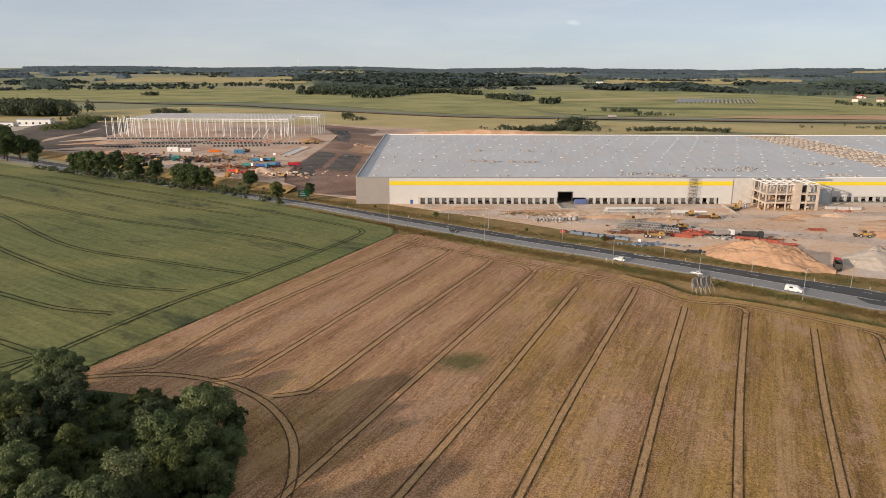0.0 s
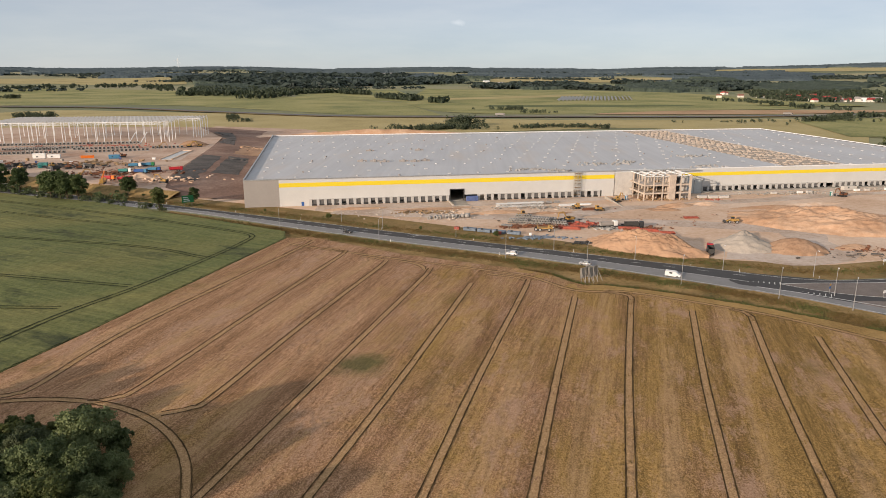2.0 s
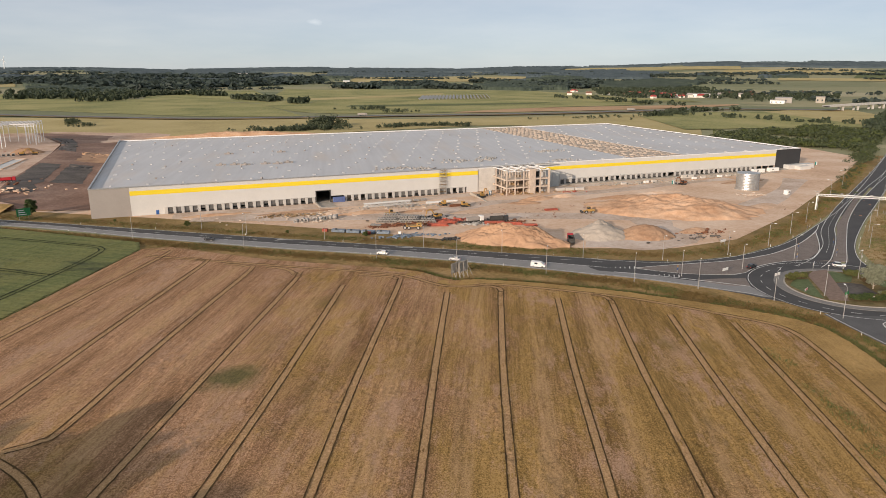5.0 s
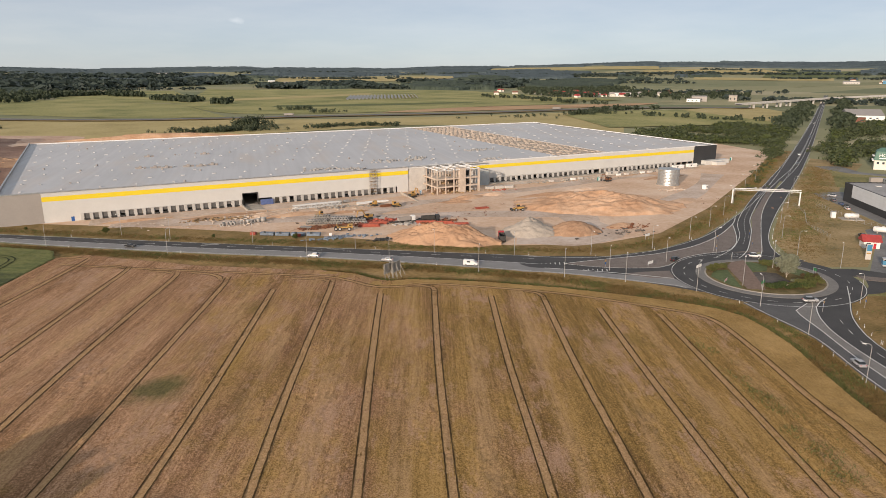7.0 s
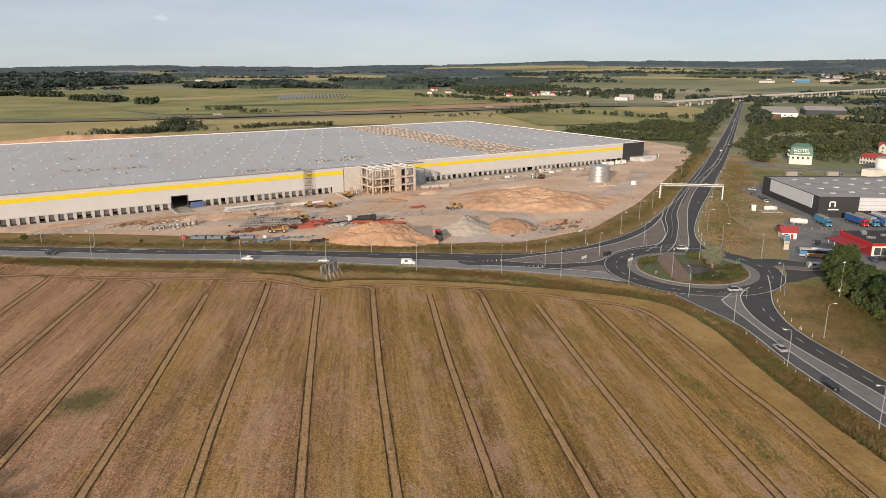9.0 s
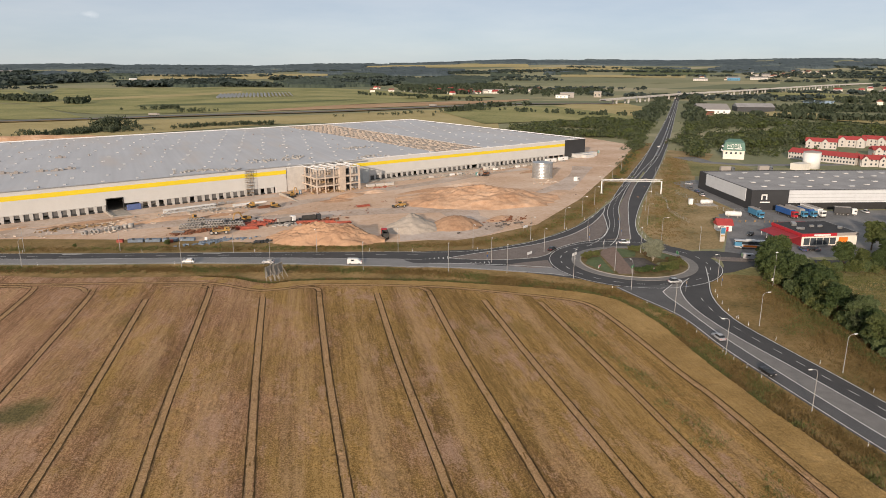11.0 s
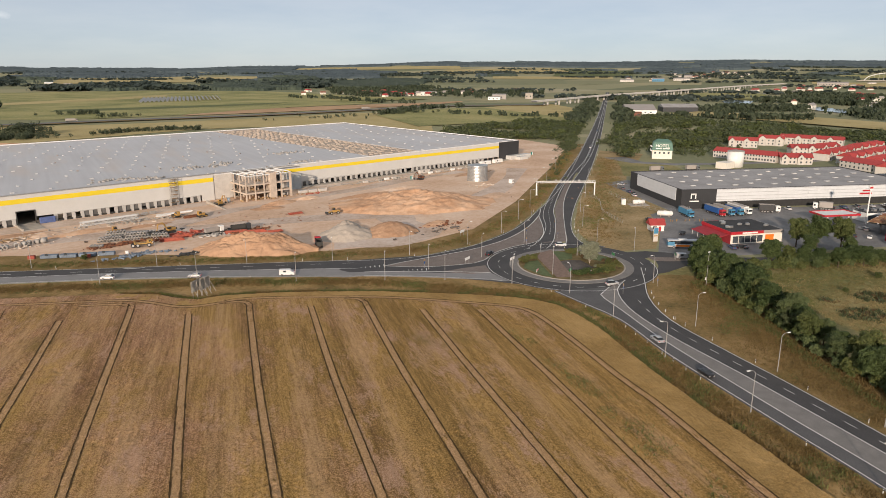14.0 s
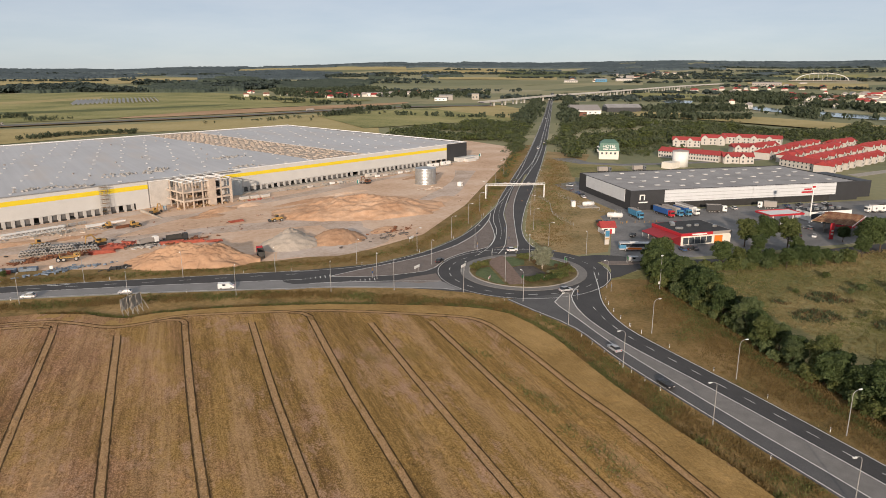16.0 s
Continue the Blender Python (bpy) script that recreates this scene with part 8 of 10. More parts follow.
# ---- vehicles ----
def wheels(ob, xs, half, r, w=0.22):
    for x in xs:
        for s in (-1, 1):
            wh = part("wheel", rod(bmesh.new(), (x, s * half, r), (x, s * (half - w), r), r, r, 14), "black_rubber", ob, "black tyre")
            part("rim", rod(bmesh.new(), (x, s * (half + 0.01), r), (x, s * (half - 0.03), r), r * 0.6, r * 0.6, 10), "lamp_steel", wh, "grey rim")


def car(x, y, turn, paint, label, style="hatch", z=0.2, group=""):
    ob = thing("car", x, y, z, turn, label, "car", group)
    w = 0.88
    roof = {"hatch": 1.48, "suv": 1.68, "saloon": 1.42}[style]
    tail = {"hatch": 1.75, "suv": 1.95, "saloon": 1.2}[style]
    bm = bmesh.new()
    extrude(bm, ((-2.15, 0.35), (-2.2, 0.75), (-2.05, 0.98), (2.0, 0.95) if style != "saloon" else (2.1, 1.0), (2.15, 0.7), (2.1, 0.32)), -w, w)
    bm.transform(Matrix.Rotation(radians(90), 4, "Z"))
    bmesh.ops.bevel(bm, geom=list(bm.edges), offset=0.07, segments=2, affect="EDGES", profile=0.6)
    part("body", bm, paint, ob, "", True)
    bm = bmesh.new()
    prof = ((-1.05, 0.95), (-0.35, roof - 0.05), (tail - 0.55, roof - 0.03), (tail, 0.97))
    lo = [bm.verts.new((a, s * (w - 0.05), b)) if b < 1 else bm.verts.new((a, s * (w - 0.2), b)) for s in (-1, 1) for a, b in prof]
    for q in ((0, 1, 2, 3), (7, 6, 5, 4), (0, 4, 5, 1), (2, 6, 7, 3), (3, 7, 4, 0)):
        bm.faces.new([lo[i] for i in q])
    bm.transform(Matrix.Scale(-1, 4, (1, 0, 0)))
    bmesh.ops.recalc_face_normals(bm, faces=bm.faces)
    part("window_band", bm, "glass_dark", ob, "dark glass")
    part("roof", boxes((-(tail - 0.55), 0.38, -w + 0.2, w - 0.2, roof - 0.06, roof), bevel=0.025), paint, ob)
    wheels(ob, (-1.35, 1.35), w + 0.02, 0.33)
    for s in (-1, 1):
        part("headlight", boxes((2.1, 2.2, s * 0.62 - 0.17, s * 0.62 + 0.17, 0.62, 0.78)), "lamp_lens", ob)
        part("tail_light", boxes((-2.19, -2.1, s * 0.66 - 0.12, s * 0.66 + 0.12, 0.7, 0.92)), "red_lens", ob)
        part("mirror", boxes((0.75, 0.95, s * (w + 0.09) - 0.08, s * (w + 0.09) + 0.08, 0.95, 1.08)), paint, ob)
    return ob


def van(x, y, turn, paint, label, z=0.2):
    ob = thing("van", x, y, z, turn, label, "van")
    bm = bmesh.new()
    extrude(bm, ((-2.6, 0.4), (-2.6, 1.0), (-1.8, 1.25), (-1.1, 2.0), (2.5, 2.05), (2.6, 0.45)), -0.95, 0.95)
    bm.transform(Matrix.Rotation(radians(-90), 4, "Z"))
    bmesh.ops.bevel(bm, geom=list(bm.edges), offset=0.06, segments=1, affect="EDGES")
    part("body", bm, paint, ob)
    part("windscreen", boxes((1.2, 1.75, -0.8, 0.8, 1.35, 1.85)), "glass_dark", ob)
    for s in (-1, 1):
        part("side_window", boxes((0.1, 1.2, s * 0.955 - 0.01, s * 0.955 + 0.01, 1.3, 1.85)), "glass_dark", ob)
        part("headlight", boxes((2.55, 2.64, s * 0.7 - 0.15, s * 0.7 + 0.15, 0.7, 0.9)), "lamp_lens", ob)
        part("tail_light", boxes((-2.58, -2.5, s * 0.8 - 0.1, s * 0.8 + 0.1, 0.8, 1.3)), "red_lens", ob)
    wheels(ob, (-1.6, 1.65), 0.97, 0.34)
    return ob


W = -30.3
van(98, 227, W + 180, "car_white", "white van driving on the main road")
car(297.2, 107, 60, "red_paint", "red hatchback parked by the stripped canopy")
for x, y, t, c in ((369.4, 160.9, 60, "car_black"), (375.2, 157.7, 60, "car_silver"), (383.6, 154.1, 62, "car_grey"), (393.8, 151.1, 60, "car_black"), (387.7, 144.7, 150, "car_white"), (259.6, 151.7, -25, "car_black"), (332.4, 135.1, 10, "car_grey"), (315.4, 133, 20, "car_black")):
    car(x, y, t, c, "car parked on the filling station yard", "hatch" if c != "car_black" else "suv", 0.12, "cars parked on the yard")
car(46.5, 259.8, W + 180, "car_white", "white estate car driving on the main road", "suv")
car(71.2, 243.8, W + 180, "car_silver", "silver hatchback driving on the main road")
car(-20, 302, W, "car_black", "black car driving on the main road", "saloon")
car(172, 204.5, 25, "car_black", "black estate car on the roundabout", "suv")
car(180.2, 151, -20, "car_silver", "silver estate car on the roundabout", "suv")
car(151.4, 111.5, 68, "car_silver", "pale blue-grey hatchback on the east road")
car(143, 91.5, 250, "car_black", "black car on the east road", "saloon")
car(204, 197.5, -35, "car_white", "white car leaving the roundabout", "suv")
van(227.5, 156.5, 140, "car_silver", "silver people carrier on the side road")
for i, (x, y, t) in enumerate(((430, 384, 219), (478, 426, 219), (520, 455, 40), (610, 533, 219), (760, 660, 219))):
    car(x, y, t, ("car_grey", "car_white", "car_silver", "car_blue", "car_white")[i], "car on the long straight road", "suv", 0.2, "cars on the straight road")
for i, (x, y, t) in enumerate(((318, 251, 60), (322, 255, 60), (326, 261, 60), (331, 270, 60), (342, 280, 120), (350, 276, 120), (261, 180, 200), (256, 153.5, 60), (261, 151.3, 60), (344, 183, 60), (350, 180, 60), (370, 168, 60), (377, 165, 60), (384, 161.5, 60), (391, 157.5, 60), (398, 154, 60), (272, 206, 60), (275, 203, 60), (333, 137, 100), (338, 122, 20), (318, 128, 200))):
    car(x, y, t, ("car_white", "car_blue", "car_silver", "car_black", "car_grey")[i * 3 % 5], "parked car on the asphalt yard", ("hatch", "suv", "saloon")[i % 3], 0.14, "parked cars")


def lorry(x, y, turn, cab_mat, box_mat, label, length=13.6, z=0.14, name="lorry", tall=2.7):
    ob = thing(name, x, y, z, turn, label, "lorry")
    part("cab", boxes((0, 2.2, -1.22, 1.22, 0.7, 3.4), bevel=0.15), cab_mat, ob)
    part("windscreen", boxes((2.18, 2.23, -1.05, 1.05, 1.9, 2.8)), "glass_dark", ob)
    for s in (-1, 1):
        part("side_window", boxes((1.0, 1.9, s * 1.225 - 0.01, s * 1.225 + 0.01, 1.9, 2.7)), "glass_dark", ob)
        part("headlight", boxes((2.17, 2.25, s * 0.9 - 0.2, s * 0.9 + 0.2, 0.85, 1.05)), "lamp_lens", ob)
    part("trailer_box", boxes((-0.7 - length, -0.6, -1.27, 1.27, 1.2, 1.2 + tall), bevel=0.04), box_mat, ob)
    part("trailer_lid", boxes((-0.75 - length, -0.55, -1.3, 1.3, 1.2 + tall, 1.3 + tall)), "wall_grey", ob)
    part("chassis", boxes((-0.5 - length, 0.4, -0.5, 0.5, 0.6, 1.15)), "dark_steel", ob)
    wheels(ob, (1.2, -1.6, -length + 0.8, -length + 2.1, -length + 3.4), 1.24, 0.5, 0.35)
    return ob


lorry(293.6, 198.7, -118, "sky_blue_paint", "sky_blue_paint", "blue lorry parked before the dark hall", 8.5)
lorry(308.3, 191.2, -113, "red_paint", "blue_paint", "red lorry with a dark blue trailer", 11.5)
lorry(312.9, 189.2, -113, "sky_blue_paint", "wall_grey", "blue lorry with a grey trailer", 11.5)
lorry(317.2, 187.2, -113, "sky_blue_paint", "blue_paint", "blue lorry with a blue trailer", 9)
lorry(321.8, 185.6, -113, "white_paint", "white_paint", "white trailer lorry beside the dark hall", 13.6)
lorry(338, 180.2, -50, "white_paint", "wall_dark", "white lorry with a black box body", 7.0)
lorry(363, 171.5, 120, "white_paint", "wall_grey", "lorry with a grey box body", 6.0)
for i in range(4):
    lorry(392 + i * 3.6, 131 - i * 2.1, 152, "white_paint", "white_paint", "white trailer lorry in a parked row", 13.6)


def coach():
    ob = thing("coach", 241.5, 166.2, 0.14, -43, "silver and orange touring coach at the kerb", "bus")
    part("body", boxes((-6.2, 6.2, -1.25, 1.25, 0.4, 3.4), bevel=0.18), "car_silver", ob)
    part("window_band", boxes((-5.9, 6.0, -1.27, 1.27, 1.8, 3.0)), "glass_dark", ob)
    part("windscreen", boxes((-6.22, -6.1, -1.1, 1.1, 1.3, 3.0)), "glass_dark", ob)
    part("stripe", boxes((-3, 2.5, -1.28, 1.28, 0.7, 1.5)), "orange_paint", ob, "orange stripe")
    part("nose_panel", boxes((-6.24, -3.6, -1.29, 1.29, 1.1, 2.6)), "sky_blue_paint", ob, "blue panel")
    part("roof_unit", boxes((-2, 1.5, -0.9, 0.9, 3.4, 3.65), bevel=0.08), "white_paint", ob)
    wheels(ob, (-3.8, 3.2, 4.5), 1.26, 0.5, 0.3)


coach()


# filling station details
def tank_horizontal(x, y, turn, r, ln, label, z=0.1):
    ob = thing("gas_tank", x, y, z, turn, label, "tank")
    bm = bmesh.new()
    rod(bm, (-ln / 2, 0, r + 0.6), (ln / 2, 0, r + 0.6), r, r, 18)
    rod(bm, (-ln / 2 - 0.4, 0, r + 0.6), (-ln / 2, 0, r + 0.6), r * 0.6, r, 18)
    rod(bm, (ln / 2, 0, r + 0.6), (ln / 2 + 0.4, 0, r + 0.6), r, r * 0.6, 18)
    part("shell", bm, "white_paint", ob, "", True)
    for s in (-0.3, 0.3):
        part("saddle", boxes((s * ln - 0.2, s * ln + 0.2, -r * 0.8, r * 0.8, 0, 0.9)), "concrete", ob)
    part("valve_box", boxes((-0.4, 0.4, -0.3, 0.3, 2 * r + 0.5, 2 * r + 0.9)), "lamp_steel", ob)


tank_horizontal(299.5, 233.5, -32, 1.1, 5.5, "white gas tank on a concrete pad")
tank_horizontal(285.5, 207, -50, 1.2, 6.5, "white gas tank beside the kiosk")
pad = part("tank_pad", boxes((-5, 5, -3.5, 3.5, 0, 0.25), bevel=0.03), "concrete")
pad.matrix_world = pose(299.5, 233.5, 0.05, 0, 0, -32)
tagged(pad, "concrete pad under the gas tank", "pad", "", "structure")
cyl = thing("pump_housing", 294, 239, 0.05, -32, "white pump housing beside the gas tank", "housing")
part("body", boxes((-1, 1, -1, 1, 0, 3.0), bevel=0.1), "white_paint", cyl)
part("lid", boxes((-1.1, 1.1, -1.1, 1.1, 3.0, 3.2), bevel=0.05), "lamp_steel", cyl)

kiosk = thing("red_kiosk", 259, 192.5, 0.1, -35, "small kiosk with a red pitched roof", "kiosk")
part("wall", boxes((-3, 3, -2.5, 2.5, 0, 2.8)), "white_paint", kiosk)
bm = bmesh.new()
extrude(bm, ((-3.2, 2.7), (0, 5.2), (3.2, 2.7)), -3.6, 3.6)
part("roof", bm, "red_tile", kiosk, "red pitched roof")
part("window", boxes((-2, -0.4, -2.55, -2.45, 1.0, 2.2)), "window_pane", kiosk)
part("door", boxes((0.6, 1.6, -2.56, -2.45, 0, 2.1)), "red_paint", kiosk)
py = thing("price_pylon", 241.5, 179.5, 0.05, -30, "pale price pylon of the filling station", "sign")
part("panel", boxes((-1.0, 1.0, -0.2, 0.2, 0, 6.0), bevel=0.05), "cream_render", py)
part("blue_field", boxes((-0.9, 0.9, -0.25, -0.2, 3.4, 5.8)), "sky_blue_paint", py, "plain blue field")
part("bar", boxes((-0.8, 0.8, -0.25, -0.2, 2.2, 2.7)), "yellow_machine", py, "plain yellow bar")

tall = thing("tall_sign", 345.5, 141.1, 0.1, -27, "tall white mast with a plain red sign on top", "sign")
part("mast", rod(bmesh.new(), (0, 0, -0.1), (0, 0, 17.5), 0.32, 0.26, 10), "white_paint", tall)
part("sign_panel", boxes((-1.0, 1.0, -0.25, 0.25, 16.2, 18.0), bevel=0.05), "white_paint", tall)
part("bar", boxes((-0.8, 0.8, -0.3, -0.25, 16.7, 17.6)), "red_paint", tall, "plain red bar")
red = thing("red_pylon", 319.8, 122, 0.1, -20, "red price pylon beside the stripped canopy", "sign")
part("panel", boxes((-1, 1, -0.25, 0.25, 0, 7), bevel=0.05), "red_paint", red)
part("bar", boxes((-0.7, 0.7, -0.3, -0.25, 2, 2.6)), "white_paint", red, "plain pale bar")
part("bar", boxes((-0.7, 0.7, -0.3, -0.25, 3.4, 4.0)), "white_paint", red, "plain pale bar")
sk = thing("service_building", 350, 143, 0.1, -27, "low white service building behind the fuel pumps", "building")
part("wall", boxes((0, 24, 0, 9, 0, 4.2), bevel=0.05), "white_paint", sk)
part("roof", boxes((0.3, 23.7, 0.3, 8.7, 4.2, 4.35)), "shop_roof", sk)
part("window_band", boxes((1, 12, -0.05, 0.1, 0.8, 3.2)), "window_pane", sk)
for k in range(5):
    part("roof_unit", boxes((2 + k * 4.2, 3.6 + k * 4.2, 3, 4.6, 4.3, 5.4), bevel=0.05), "galvanised", sk)
ps = thing("pump_shelter", 332.5, 146.5, 0.1, -27, "small white shelter beside the fuel pumps", "shelter")
part("body", boxes((-1.8, 1.8, -1.2, 1.2, 0, 2.6), bevel=0.06), "white_paint", ps)
part("roof", boxes((-2, 2, -1.4, 1.4, 2.6, 2.8)), "wall_grey", ps)
rng = random.Random(14)
bollard = part("bollard", rod(bmesh.new(), (0, 0, 0), (0, 0, 0.9), 0.12, 0.1, 8), "yellow_machine")
tagged(bollard, "yellow bollard on the filling station yard", "bollard", "bollards on the yard")
bollard.matrix_world = pose(279, 199, 0.1)
for i in range(16):
    o = copy_thing(bollard, pose(270 + i * 1.6 + rng.uniform(-0.5, 0.5), 205 - i * 1.0 + rng.uniform(-1.5, 1.5), 0.1))


def lattice_fence(name, pts, h, label):
    line = spline(pts, 3)
    ob = thing(name, line[0].x, line[0].y, 0, 0, label, "fence")
    o = line[0]
    bm = bmesh.new()
    for a, b in zip(line, line[1:]):
        for z in (0.3, h * 0.55, h):
            rod(bm, (a.x - o.x, a.y - o.y, z), (b.x - o.x, b.y - o.y, z), 0.025, n=4, cap=False)
    part("rails", bm, "galvanised", ob, "thin steel rails")
    for p in line:
        part("post", rod(bmesh.new(), (p.x - o.x, p.y - o.y, -0.1), (p.x - o.x, p.y - o.y, h + 0.1), 0.045, n=6), "galvanised", ob)


lattice_fence("yard_fence", [(312, 264), (296, 228), (296, 214), (310, 210)], 1.9, "thin steel fence round the dark hall")
lattice_fence("meadow_fence", [(258, 210), (270, 232), (290, 252), (300, 268)], 1.6, "low wire fence across the dry grass")
# ---- machines and goods on the building sites ----


def tracks(ob, ln, half, h=0.95, w=0.6):
    for s in (-1, 1):
        bm = bmesh.new()
        extrude(bm, ((-ln / 2, h * 0.35), (-ln / 2 + 0.3, 0), (ln / 2 - 0.3, 0), (ln / 2, h * 0.35), (ln / 2 - 0.1, h * 0.8), (ln / 2 - 0.4, h), (-ln / 2 + 0.4, h), (-ln / 2 + 0.1, h * 0.8)), s * half - w / 2, s * half + w / 2)
        bm.transform(Matrix.Rotation(radians(-90), 4, "Z"))
        part("track", bm, "dark_steel", ob, "dark crawler track")


def excavator(x, y, turn, label, paint="yellow_machine", z=0.1, reach=1.0):
    ob = thing("excavator", x, y, z, turn, label, "excavator")
    tracks(ob, 4.4, 1.15)
    part("house", boxes((-2.3, 1.2, -1.35, 1.35, 1.1, 2.3), bevel=0.15), paint, ob)
    cab = part("cab", boxes((0.0, 1.6, 0.3, 1.35, 1.2, 3.0), bevel=0.1), paint, ob)
    part("window", boxes((0.1, 1.62, 0.28, 1.37, 2.0, 2.8)), "glass_dark", cab)
    part("counterweight", boxes((-2.9, -2.2, -1.3, 1.3, 1.2, 2.2), bevel=0.2), "dark_steel", ob)
    boom = bmesh.new()
    rod(boom, (1.0, -0.3, 1.8), (3.2 * reach, -0.3, 4.9), 0.34, 0.3, 6)
    rod(boom, (3.2 * reach, -0.3, 4.9), (5.4 * reach, -0.3, 4.6), 0.3, 0.24, 6)
    part("boom", boom, paint, ob)
    part("stick", rod(bmesh.new(), (5.4 * reach, -0.3, 4.8), (6.3 * reach, -0.3, 1.7), 0.26, 0.18, 6), paint, ob)
    part("ram", rod(bmesh.new(), (1.6, -0.3, 1.9), (2.9 * reach, -0.3, 4.0), 0.12, 0.1, 6), "lamp_steel", ob)
    part("bucket", boxes((5.6 * reach, 6.6 * reach, -0.9, 0.3, 0.5, 1.6), bevel=0.2), "dark_steel", ob, "dark steel bucket")
    return ob


def loader(x, y, turn, label, z=0.1):
    ob = thing("wheel_loader", x, y, z, turn, label, "loader")
    part("body", boxes((-3.0, 0.4, -0.95, 0.95, 0.9, 2.0), bevel=0.12), "yellow_machine", ob)
    part("front_frame", boxes((0.4, 2.4, -0.7, 0.7, 0.8, 1.5), bevel=0.1), "yellow_machine", ob)
    cab = part("cab", boxes((-0.9, 0.6, -0.75, 0.75, 2.0, 3.3), bevel=0.08), "yellow_machine", ob)
    part("window", boxes((-0.8, 0.64, -0.78, 0.78, 2.2, 3.1)), "glass_dark", cab)
    part("arm", rod(bmesh.new(), (0.8, 0, 1.6), (3.2, 0, 0.9), 0.3, 0.25, 6), "yellow_machine", ob)
    part("bucket", boxes((3.0, 4.0, -1.35, 1.35, 0.2, 1.3), bevel=0.15), "dark_steel", ob)
    wheels(ob, (-2.0, 1.4), 1.3, 0.72, 0.5)
    return ob


def dozer(x, y, turn, label, z=0.1):
    ob = thing("bulldozer", x, y, z, turn, label, "bulldozer")
    tracks(ob, 3.6, 1.0)
    part("hood", boxes((0.0, 2.0, -0.65, 0.65, 0.9, 2.0), bevel=0.12), "yellow_machine", ob)
    cab = part("cab", boxes((-1.6, 0.0, -0.8, 0.8, 1.0, 3.0), bevel=0.1), "yellow_machine", ob)
    part("window", boxes((-1.5, 0.04, -0.83, 0.83, 1.9, 2.8)), "glass_dark", cab)
    part("blade", boxes((2.5, 2.8, -1.7, 1.7, 0.1, 1.3), bevel=0.08), "dark_steel", ob)
    part("push_arm", boxes((-0.5, 2.5, -1.5, -1.35, 0.5, 0.75), (-0.5, 2.5, 1.35, 1.5, 0.5, 0.75)), "yellow_machine", ob)
    return ob


def dump_truck(x, y, turn, label, z=0.1):
    ob = thing("dump_truck", x, y, z, turn, label, "dump truck")
    part("cab", boxes((2.6, 5.0, -1.2, 1.2, 1.2, 2.9), bevel=0.18), "yellow_machine", ob)
    part("window", boxes((3.4, 4.5, -1.22, 1.22, 2.1, 2.75)), "glass_dark", ob)
    bm = bmesh.new()
    extrude(bm, ((-4.8, 2.9), (-3.6, 1.4), (2.0, 1.3), (2.3, 3.1), (2.1, 3.1), (1.8, 1.7), (-3.5, 1.8), (-4.6, 3.0)), -1.45, 1.45)
    bm.transform(Matrix.Rotation(radians(-90), 4, "Z"))
    bm.transform(Matrix.Scale(-1, 4, (1, 0, 0)))
    bmesh.ops.recalc_face_normals(bm, faces=bm.faces)
    part("tipper_body", bm, "yellow_machine", ob, "yellow tipping body")
    part("chassis", boxes((-3.4, 3.0, -0.5, 0.5, 0.8, 1.3)), "dark_steel", ob)
    wheels(ob, (3.4, -0.8, -2.6), 1.45, 0.85, 0.55)
    return ob


def tipper(x, y, turn, cab, body, label, z=0.1):
    ob = thing("tipper_lorry", x, y, z, turn, label, "lorry")
    part("cab", boxes((2.2, 4.2, -1.2, 1.2, 0.9, 3.2), bevel=0.15), cab, ob)
    part("windscreen", boxes((4.15, 4.22, -1.0, 1.0, 1.9, 2.8)), "glass_dark", ob)
    bm = bmesh.new()
    extrude(bm, ((-4.4, 1.2), (1.9, 1.2), (1.9, 2.9), (1.75, 2.9), (1.75, 1.4), (-4.25, 1.4), (-4.25, 2.7), (-4.4, 2.7)), -1.22, 1.22)
    for s in (-1.22, 1.12):
        extrude(bm, ((-4.4, 1.2), (1.9, 1.2), (1.9, 2.9), (-4.4, 2.7)), s, s + 0.1)
    bm.transform(Matrix.Rotation(radians(-90), 4, "Z"))
    bm.transform(Matrix.Scale(-1, 4, (0, 1, 0)))
    bmesh.ops.recalc_face_normals(bm, faces=bm.faces)
    part("tipper_body", bm, body, ob)
    part("chassis", boxes((-4.2, 3.6, -0.45, 0.45, 0.7, 1.15)), "dark_steel", ob)
    wheels(ob, (3.1, 1.6, -1.9, -3.2), 1.22, 0.5, 0.35)
    return ob


